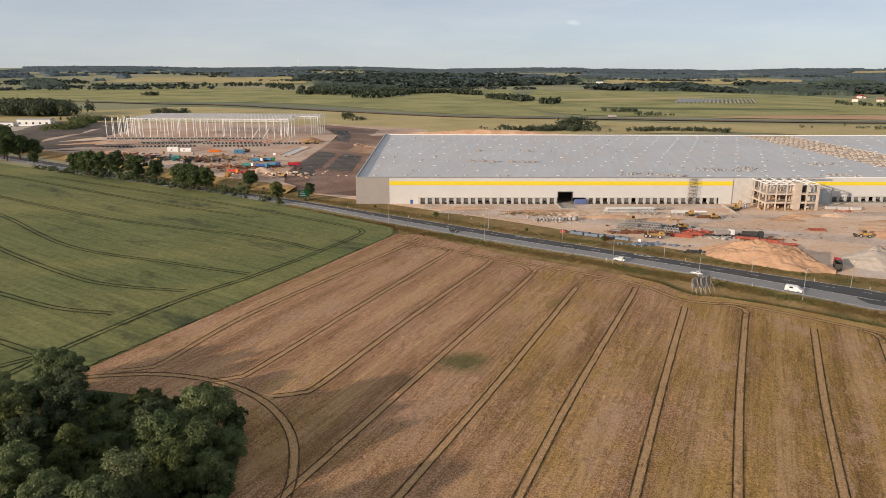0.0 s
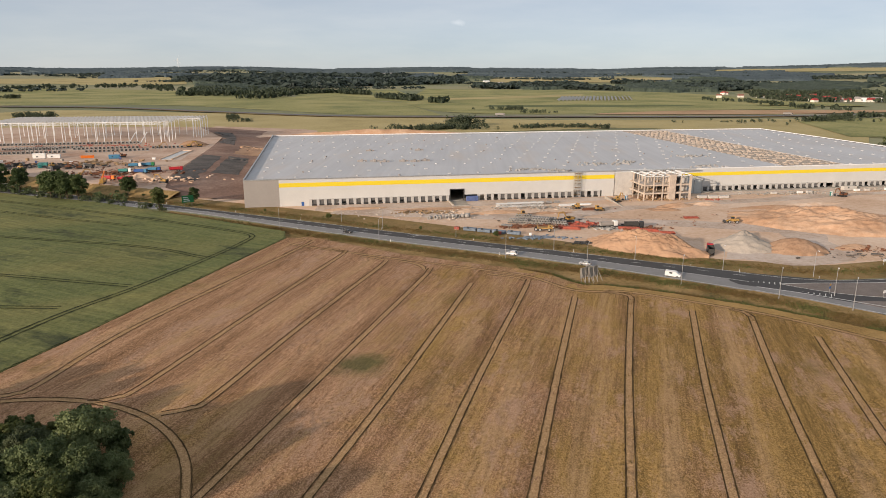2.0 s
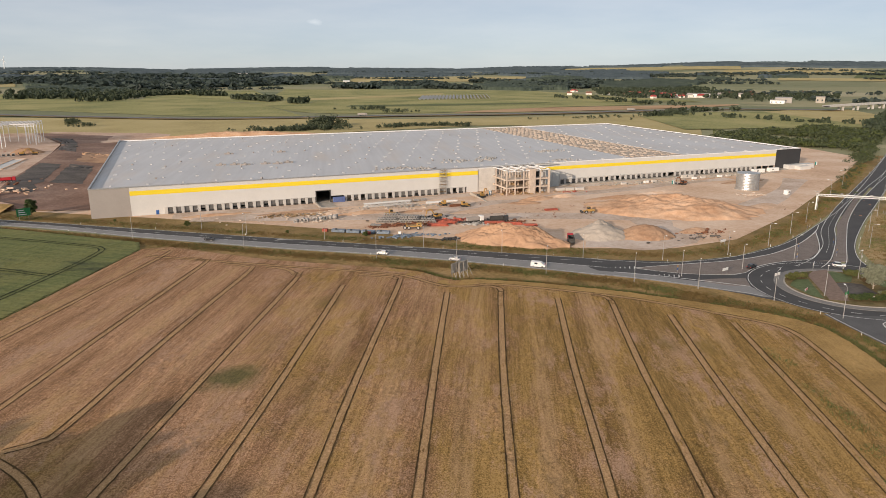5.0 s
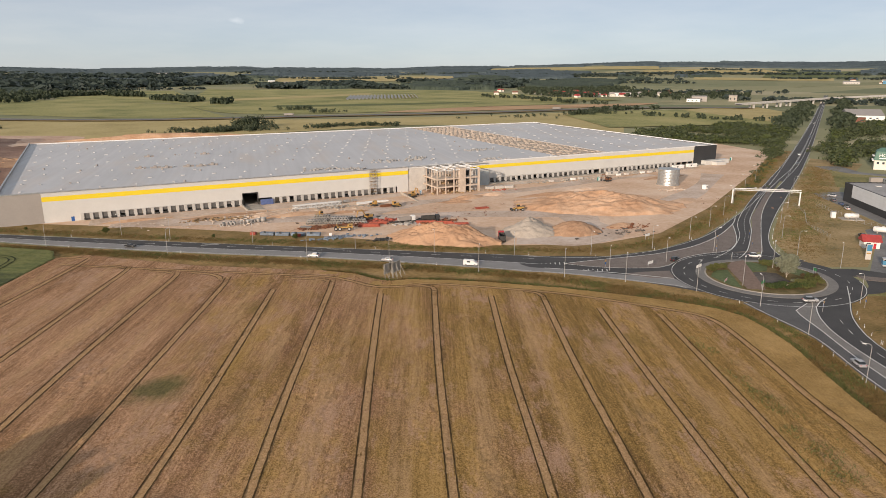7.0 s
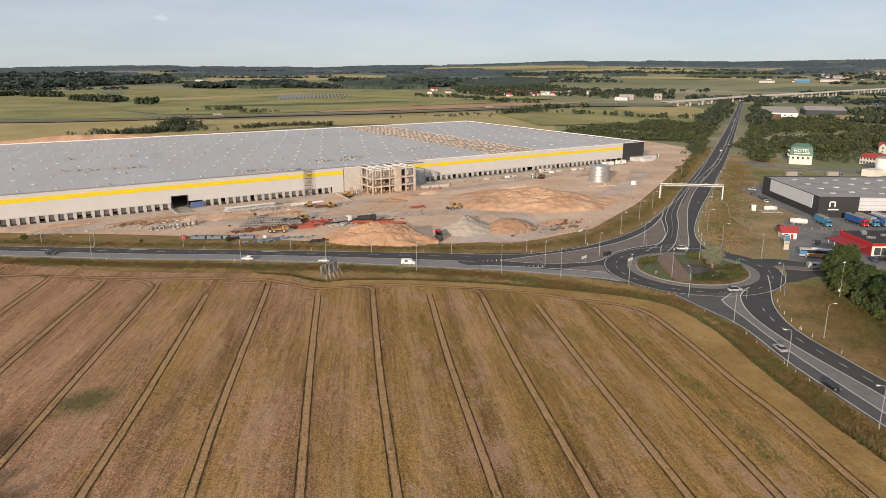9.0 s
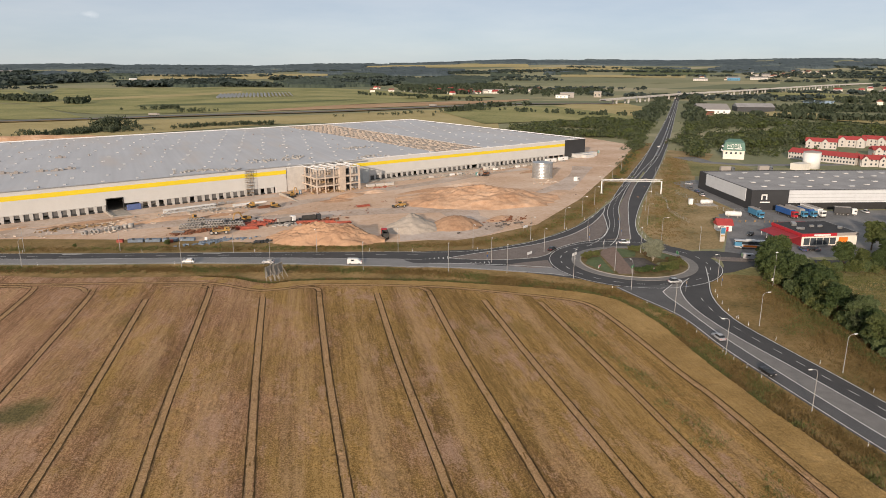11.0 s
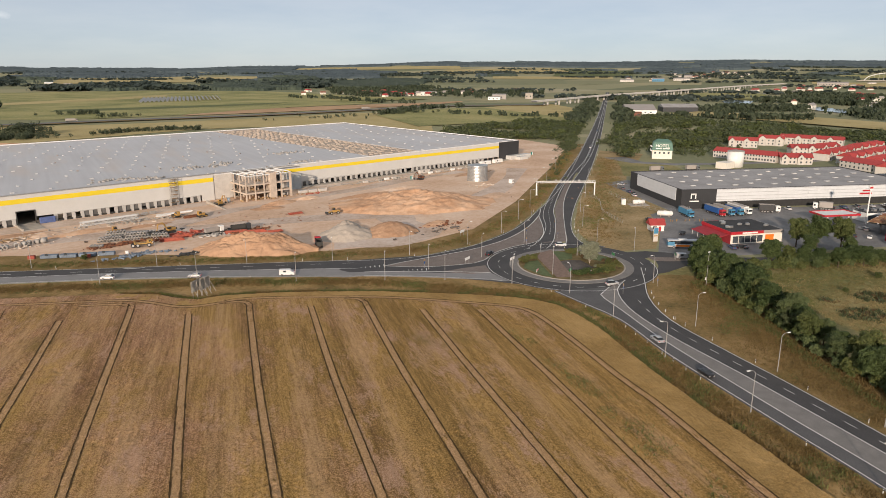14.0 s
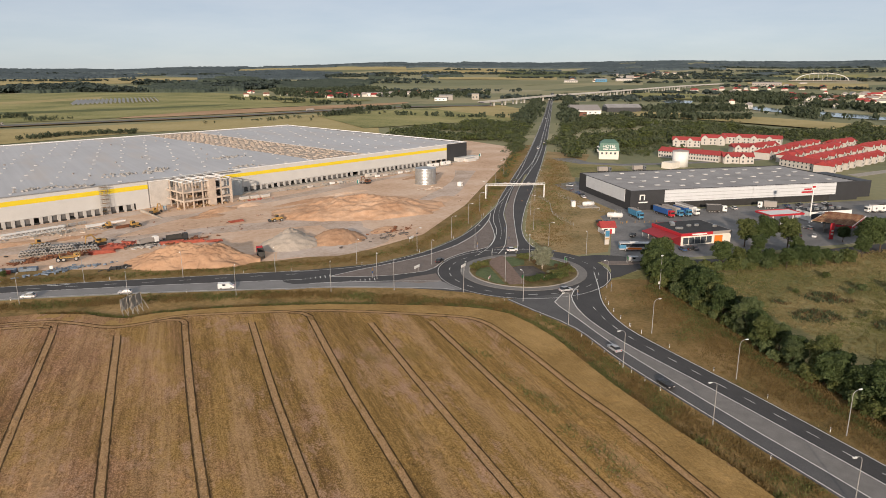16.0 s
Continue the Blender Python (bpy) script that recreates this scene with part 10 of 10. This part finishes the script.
for k, (x, y, rx, ry, n, m, lab, size) in enumerate(((66, 309, 12, 3, 130, "rust", "rusty scrap and fittings beside the pipes", 0.7), (74, 322, 14, 4, 120, "dark_steel", "dark steel parts and cables on the soil", 0.6), (90, 311, 10, 4, 110, "rebar_red", "red-brown steel bars lying loose", 0.7), (100, 306, 8, 3, 110, "dark_steel", "dark scrap beside the lorries", 0.7), (113, 301, 9, 3, 90, "rust", "rusty scrap and fittings beside the pipes", 0.7), (80, 352, 26, 4, 120, "grey_board", "boards and packaging before the docks", 0.6), (150, 370, 16, 3, 90, "timber", "boards and formwork by the unfinished block", 0.6), (230, 384, 40, 4, 140, "grey_board", "boards and packaging before the docks", 0.6), (320, 398, 30, 4, 90, "grey_board", "boards and packaging before the docks", 0.6), (18, 344, 16, 5, 100, "timber", "loose boards and stakes on the soil", 0.6), (62, 286.5, 14, 2, 90, "tarp_grey", "grey sheeting and scrap at the site edge", 0.6), (192, 258, 10, 4, 60, "rust", "roots and scrap near the verge", 0.5))):
    debris("scrap_scatter", x, y, rx, ry, n, m, lab, 80 + k, size)
# ---- houses and far things ----


def pitched(bm, x0, x1, y0, y1, z, rise, over=0.5):
    v = [bm.verts.new(p) for p in ((x0 - over, y0 - over, z), (x1 + over, y0 - over, z), (x1 + over, y1 + over, z), (x0 - over, y1 + over, z), (x0 - over, (y0 + y1) / 2, z + rise), (x1 + over, (y0 + y1) / 2, z + rise))]
    for f in ((0, 1, 5, 4), (2, 3, 4, 5), (3, 0, 4), (1, 2, 5), (3, 2, 1, 0)):
        bm.faces.new([v[i] for i in f])
    return bm


def terrace(x, y, turn, ln, deep, bays, label, wall="cream_render", roof="red_tile", h=6.2, rise=2.9, gables=True, z=0.0):
    """A row of small houses with red roofs, cross gables and windows."""
    h -= 0.5
    ob = thing("house_row", x, y, land(x, y) + z, turn, label, "house", "red-roofed houses")
    part("wall", boxes((0, ln, 0, deep, -0.3, h)), wall, ob, "cream rendered wall")
    bm = bmesh.new()
    for s in (0, ln):
        v = [bm.verts.new((s, 0, h)), bm.verts.new((s, deep, h)), bm.verts.new((s, deep / 2, h + rise * 0.96))]
        bm.faces.new(v)
    part("gable", bm, wall, ob)
    part("roof", pitched(bmesh.new(), 0, ln, 0, deep, h - 0.1, rise), roof, ob, "red tiled pitched roof")
    step = ln / bays
    win = part("window", boxes((-0.55, 0.55, -0.06, 0.12, 0.0, 1.4)), "window_pane", ob)
    win.matrix_local = pose(step * 0.3, 0, 1.2)
    for b in range(bays):
        cx = (b + 0.5) * step
        for s in (-0.25, 0.25):
            for zz in (1.1, 3.9):
                if not (b == 0 and s < 0 and zz < 2):
                    share("window", win, pose(cx + s * step, 0, zz), ob)
        if gables and b % 2 == 0:
            g = part("cross_gable", boxes((cx - step * 0.42, cx + step * 0.42, -1.8, 0, -0.3, h)), wall, ob, "projecting gabled bay")
            gb = bmesh.new()
            w2 = step * 0.42
            v = [gb.verts.new((cx - w2, -1.8, h)), gb.verts.new((cx + w2, -1.8, h)), gb.verts.new((cx, -1.8, h + rise * 0.8))]
            gb.faces.new(v)
            part("bay_gable", gb, wall, g)
            rb = bmesh.new()
            q = [rb.verts.new(p) for p in ((cx - w2 - 0.4, -2.3, h - 0.3), (cx - w2 - 0.4, deep / 2, h - 0.3), (cx, deep / 2, h + rise * 0.85), (cx, -2.3, h + rise * 0.85), (cx + w2 + 0.4, -2.3, h - 0.3), (cx + w2 + 0.4, deep / 2, h - 0.3))]
            rb.faces.new((q[0], q[3], q[2], q[1]))
            rb.faces.new((q[3], q[4], q[5], q[2]))
            part("bay_roof", rb, roof, g, "red tiled gable roof")
            for zz in (1.1, 3.9):
                share("bay_window", win, pose(cx, -1.82, zz), g)
        if b % 3 == 1:
            part("chimney", boxes((cx - 0.4, cx + 0.4, deep / 2 - 0.4, deep / 2 + 0.4, h + rise - 0.8, h + rise + 1.0)), "brown_tile", ob)
    return ob


terrace(507, 323, -84, 49, 12, 11, "long cream terrace under one red roof", gables=False, h=5.8)
terrace(584, 357, -60, 24, 11, 4, "cream terraced houses with red gabled roofs", gables=True, h=6.5)
terrace(618, 348, -66, 21, 11, 3, "cream terraced houses with red gabled roofs", gables=True, h=7)
terrace(642, 341, -74, 52, 11, 8, "cream terraced houses with red gabled roofs", gables=True, h=7)
terrace(572, 293, -43, 24, 11, 4, "cream terraced houses with red gabled roofs", gables=True, h=6)
terrace(596, 281, -8, 26, 10, 4, "cream terraced houses with red gabled roofs", gables=True, h=6)
terrace(511, 270, -50, 22, 11, 4, "cream terraced houses with red gabled roofs", gables=True, h=5.6)
terrace(554, 257, 2, 54, 10, 8, "cream terraced houses with red gabled roofs", gables=True, h=6)
terrace(612, 260, 0, 48, 10, 7, "cream terraced houses with red gabled roofs", gables=True, h=6.5)
terrace(516, 196, 1, 50, 11, 8, "cream terraced houses with red gabled roofs", gables=True, h=5.6)
terrace(568, 196, -2, 50, 11, 8, "cream terraced houses with red gabled roofs", gables=True, h=5.6)
terrace(529, 236, -109, 36, 11, 5, "long cream terrace under one red roof", gables=False, h=5.6)
terrace(542, 216, 1, 44, 11, 6, "cream terraced houses with red gabled roofs", gables=True, h=6)
terrace(590, 217, 0, 52, 11, 8, "cream terraced houses with red gabled roofs", gables=True, h=6)
terrace(548, 236, 2, 44, 11, 6, "cream terraced houses with red gabled roofs", gables=True, h=6.2)
terrace(598, 238, 0, 56, 11, 8, "cream terraced houses with red gabled roofs", gables=True, h=6.4)
terrace(660, 246, -5, 40, 11, 6, "cream terraced houses with red gabled roofs", gables=True, h=6.5)
terrace(655, 218, -5, 46, 11, 7, "cream terraced houses with red gabled roofs", gables=True, h=6.5)


def hotel():
    ob = thing("hotel", 461, 347, 0, -50, "white hotel with a tall green mansard roof and a roof sign", "hotel")
    ob.scale = (0.86, 0.86, 0.86)
    part("wall", boxes((0, 17.5, 0, 13, 0, 7.8)), "white_render", ob)
    bm = bmesh.new()
    lo = [bm.verts.new(p) for p in ((-0.6, -0.6, 7.7), (18.1, -0.6, 7.7), (18.1, 13.6, 7.7), (-0.6, 13.6, 7.7))]
    hi = [bm.verts.new(p) for p in ((0.6, 0.5, 14.8), (16.9, 0.5, 14.8), (16.9, 12.4, 14.8), (0.6, 12.4, 14.8))]
    tp = [bm.verts.new(p) for p in ((4, 6.5, 17.6), (13.5, 6.5, 17.6))]
    for i in range(4):
        bm.faces.new((lo[i], lo[(i + 1) % 4], hi[(i + 1) % 4], hi[i]))
    for f in ((hi[0], hi[1], tp[1], tp[0]), (hi[2], hi[3], tp[0], tp[1]), (hi[3], hi[0], tp[0]), (hi[1], hi[2], tp[1])):
        bm.faces.new(f)
    bmesh.ops.recalc_face_normals(bm, faces=bm.faces)
    part("roof", bm, "hotel_green", ob, "tall green mansard roof")
    for k in range(4):
        part("window", boxes((1.8 + k * 3.9, 3.4 + k * 3.9, -0.06, 0.1, 4.6, 6.4)), "window_pane", ob)
    for k in range(3):
        b = part("balcony", boxes((-1.6, 0, 1.2 + k * 4.2, 4 + k * 4.2, 6.8, 7.9), bevel=0.1), "white_paint", ob)
        part("balcony_roof", boxes((-1.6, 1.2, 1.2 + k * 4.2, 4 + k * 4.2, 10.6, 11), bevel=0.1), "white_paint", b)
    cu = bpy.data.curves.new("lettering", "FONT")
    cu.body, cu.size, cu.extrude = "HOTEL", 3.9, 0.12
    cu.align_x = "CENTER"
    tmp = bpy.data.objects.new("lettering", cu)
    me = bpy.data.meshes.new_from_object(tmp)
    bpy.data.objects.remove(tmp)
    me.materials.append(MATS["white_paint"])
    o = new("lettering", me)
    o.parent = ob
    o.matrix_local = pose(8.75, -0.42, 10.6, 81, 0, 0)
    o["label"] = "white roof lettering"
    part("bar", boxes((3, 8, -0.6, -0.3, 9.0, 9.8), (9, 15, -0.6, -0.3, 9.0, 9.8)), "white_paint", ob, "plain pale bars")


hotel()


def white_silo(x, y):
    ob = thing("white_tank", x, y, 0, 0, "round white water tank behind the dark hall", "tank")
    part("shell", rod(bmesh.new(), (0, 0, 0), (0, 0, 11.5), 5.7, 5.7, 36), "white_paint", ob, "", True)
    part("lid", rod(bmesh.new(), (0, 0, 11.5), (0, 0, 12.3), 5.8, 1.0, 36), "wall_grey", ob)
    part("band", rod(bmesh.new(), (0, 0, 11.1), (0, 0, 11.5), 5.8, 5.8, 36, False), "wall_grey", ob)
    part("pump_house", boxes((-18, -7, -4, 4, 0, 4.5), bevel=0.05), "white_render", ob)


white_silo(472, 283)
sheet("hotel_lane", [(436, 374), (452, 366), (440, 340), (452, 318), (500, 290), (560, 262), (556, 256), (494, 284), (444, 312), (428, 340), (430, 362)], 0.12, "lot_asphalt", "grey asphalt lane to the hotel", thick=0.1)
sheet("dry_lawn", [(372, 302), (440, 365), (428, 340), (440, 312), (420, 285)], 0.1, "meadow", "dry lawn beside the hotel lane")
sheet("house_lane", [(520, 186), (640, 160), (760, 190), (758, 183), (640, 152), (515, 178)], 0.12, "concrete", "pale concrete lane by the houses", thick=0.1)
for x, y in ((432, 288), (408, 300)):
    lorry(x, y, -25, "car_grey", "wall_grey", "grey lorry parked behind the dark hall", 7.0)


def shed(name, x, y, turn, w, d, h, wall, roof, label, z=0.0):
    ob = thing(name, x, y, land(x, y) + z, turn, label, "building")
    part("wall", boxes((0, w, 0, d, -0.3, h)), wall, ob)
    part("roof", pitched(bmesh.new(), 0, w, 0, d, h, max(1.0, d * 0.12), 0.3), roof, ob)
    for k in range(max(2, int(w / 8))):
        part("window", boxes((2 + k * 8, 4.5 + k * 8, -0.06, 0.1, h * 0.3, h * 0.6)), "window_pane", ob)
    return ob


shed("white_hall", 858, 692, -41, 44, 60, 6, "white_paint", "wall_grey", "long white industrial hall beyond the woods")
shed("dark_store", 946, 692, -42, 54, 40, 7, "wall_dark", "roof_felt", "dark industrial hall beyond the woods")
shed("red_store", 836, 668, -44, 16, 10, 4.5, "brown_tile", "rust", "low rusty store beyond the woods")
shed("grain_store", 1010, 1180, -42, 30, 14, 10, "wall_grey", "roof_felt", "grey grain store by the motorway")
shed("grain_store", 1080, 1150, -42, 16, 10, 12, "concrete", "wall_grey", "tall grey grain store by the motorway")
shed("grain_store", 985, 1165, -42, 26, 12, 6, "white_paint", "wall_grey", "low white shed by the motorway")
shed("blue_hall", 2240, 1690, -53, 44, 30, 10, "sky_blue_paint", "wall_grey", "distant bright blue hall")
shed("pale_hall", 2140, 1760, -53, 50, 30, 7, "pale_concrete", "wall_grey", "distant pale industrial hall")
shed("pale_hall", 2330, 1660, -53, 60, 30, 8, "pale_concrete", "wall_grey", "distant pale industrial hall")
shed("pale_hall", 2440, 1690, -53, 30, 30, 14, "wall_grey", "wall_grey", "distant tall grey hall")
shed("long_hall", 2350, 1130, -62, 90, 30, 9, "wall_grey", "wall_grey", "distant long pale hall")
shed("white_shed", -588, 807, 8, 40, 11, 8.0, "white_paint", "wall_grey", "long white shed beyond the works")
shed("white_shed", -622, 799, 8, 32, 9, 4.6, "white_paint", "wall_grey", "low white shed beside a taller one")


def hamlet(cx, cy, n, spread, seed, roofs=("red_tile", "brown_tile"), size=(10, 14)):
    rng = random.Random(seed)
    for i in range(n):
        x, y = cx + rng.gauss(0, spread[0]), cy + rng.gauss(0, spread[1])
        ob = thing("cottage", x, y, land(x, y), rng.uniform(-40, 40), "small distant white house with a tiled roof", "house", "cottages of the villages")
        w, d, h = rng.uniform(*size), rng.uniform(8, 10), rng.uniform(3.5, 6)
        part("wall", boxes((0, w, 0, d, -0.5, h)), "white_render", ob)
        part("roof", pitched(bmesh.new(), 0, w, 0, d, h - 0.1, rng.uniform(3, 4.5)), rng.choice(roofs), ob)
        part("window", boxes((w * 0.3, w * 0.3 + 1.4, -0.05, 0.1, 1, 2.4)), "window_pane", ob)


hamlet(930, 1560, 34, (62, 70), 1, ("red_tile", "red_tile", "brown_tile"))
hamlet(1010, 1460, 10, (50, 30), 2, ("brown_tile", "wall_grey"))
hamlet(890, 1830, 3, (14, 10), 3, ("red_tile",))
hamlet(2050, 1000, 26, (240, 90), 4, ("red_tile", "brown_tile", "wall_grey"), (12, 26))
hamlet(1500, 560, 24, (160, 70), 5, ("brown_tile", "wall_grey"), (12, 30))
hamlet(1850, 640, 22, (200, 80), 6, ("wall_grey", "red_tile"), (12, 34))
hamlet(1250, 1500, 12, (120, 80), 7, ("brown_tile", "wall_grey"))
hamlet(2600, 1700, 18, (240, 90), 8, ("wall_grey", "brown_tile"), (14, 30))
hamlet(560, 2700, 8, (160, 60), 9, ("wall_grey", "white_paint"), (14, 30))
shed("white_hall", 1000, 1440, -30, 40, 16, 8, "white_paint", "wall_grey", "white hall at the village edge")
shed("white_hall", -60, 3650, 0, 120, 40, 12, "wall_grey", "wall_grey", "distant white hall in the woods")


def motorway_bridge():
    ob = thing("motorway_bridge", 905, 905, 0, 0, "long concrete motorway viaduct on many piers", "bridge")
    o = Vector((905, 905))
    line = spline([(880, 915), (945, 938), (1052, 972), (1200, 1018), (1321, 1044), (1458, 1072), (1693, 1130), (1887, 1176), (2175, 1236), (2400, 1262)], 15)
    a, b = offset(line, 6), offset(line, -6)
    verts, faces = [], []
    for p, q in zip(a, b):
        verts += [(p.x - o.x, p.y - o.y, 9.6), (q.x - o.x, q.y - o.y, 9.6), (q.x - o.x, q.y - o.y, 8.0), (p.x - o.x, p.y - o.y, 8.0)]
    for i in range(len(a) - 1):
        for k in range(4):
            faces.append((4 * i + k, 4 * i + (k + 1) % 4, 4 * i + 4 + (k + 1) % 4, 4 * i + 4 + k))
    obj("deck", verts, faces, "pale_concrete", ob, "pale concrete deck")
    run = 0.0
    for i in range(1, len(line) - 1):
        run += (line[i] - line[i - 1]).length
        if run > 34:
            run = 0
            for s in (-3.4, 3.4):
                p = offset(line, s)[i]
                part("pier", boxes((p.x - o.x - 1.2, p.x - o.x + 1.2, p.y - o.y - 1.2, p.y - o.y + 1.2, -0.5, 8.0)), "pale_concrete", ob)
    verts, faces = [], []
    for p in a + b:
        verts += [(p.x - o.x, p.y - o.y, 9.6), (p.x - o.x, p.y - o.y, 10.7)]
    n = len(a)
    for i in range(n - 1):
        for s in (0, n):
            faces.append((2 * (s + i), 2 * (s + i) + 2, 2 * (s + i) + 3, 2 * (s + i) + 1))
    obj("parapet", verts, faces, "pale_concrete", ob)


motorway_bridge()


def arch_bridge():
    ob = thing("arch_bridge", 2740, 1060, land(2740, 1060), -62, "distant white tied-arch bridge", "bridge")
    n = 24
    for s in (-7, 7):
        bm = bmesh.new()
        for i in range(n):
            a, b = math.pi * i / n, math.pi * (i + 1) / n
            rod(bm, (-85 * math.cos(a), s, 3 + 27 * math.sin(a)), (-85 * math.cos(b), s, 3 + 27 * math.sin(b)), 0.95, n=6)
        part("arch", bm, "white_paint", ob)
    part("deck", boxes((-110, 110, -9, 9, 1.5, 4)), "concrete", ob)
    for k in range(11):
        x = -72 + k * 14.4
        z = 3 + 27 * math.sqrt(max(0, 1 - (x / 85) ** 2))
        part("hanger", rod(bmesh.new(), (x, -7, 3), (x, -7, z), 0.3, n=4), "white_paint", ob)


arch_bridge()


def solar_field():
    for i in range(20):
        ob = thing("solar_table", 386 + i * 8.9, 1585 + i * 1.3, 0, 73, "row of pale solar panels in the meadow", "solar panels", "rows of solar panels")
        bm = bmesh.new()
        extrude(bm, ((-2.4, 1.0), (2.4, 4.0), (2.4, 4.3), (-2.4, 1.3)), -98, 98)
        part("panel", bm, "pale_concrete", ob)
        for s in (-90, 0, 90):
            part("post", boxes((s - 0.3, s + 0.3, -0.3, 0.3, -0.2, 2.6)), "galvanised", ob)


solar_field()
for pts, nm in zip(PONDS, ("pond", "pond", "river")):
    sheet("water_" + nm, pts, 0.9, "water", "pale still water reflecting the sky")
for x, y, d in ((165, 1026, 1), (600, 1014, 1)):
    lorry(x, y + 3, 0 if d else 180, "wall_grey", "grey_board", "lorry on the distant motorway", 11.0, 1.7)


def wind_turbine(x, y, h):
    ob = thing("wind_turbine", x, y, land(x, y), 0, "tiny white wind turbine on the horizon", "wind turbine", "wind turbines on the horizon")
    part("tower", rod(bmesh.new(), (0, 0, 0), (0, 0, h), 2.2, 1.2, 10), "white_paint", ob)
    part("nacelle", boxes((-2, 2, -4, 3, h - 1.5, h + 2), bevel=0.4), "white_paint", ob)
    for k in range(3):
        a = radians(20 + k * 120)
        part("blade", rod(bmesh.new(), (0, -4.5, h), (math.sin(a) * h * 0.5, -4.5, h + math.cos(a) * h * 0.5), 1.4, 0.3, 6), "white_paint", ob)


wind_turbine(-1300, 4500, 55)
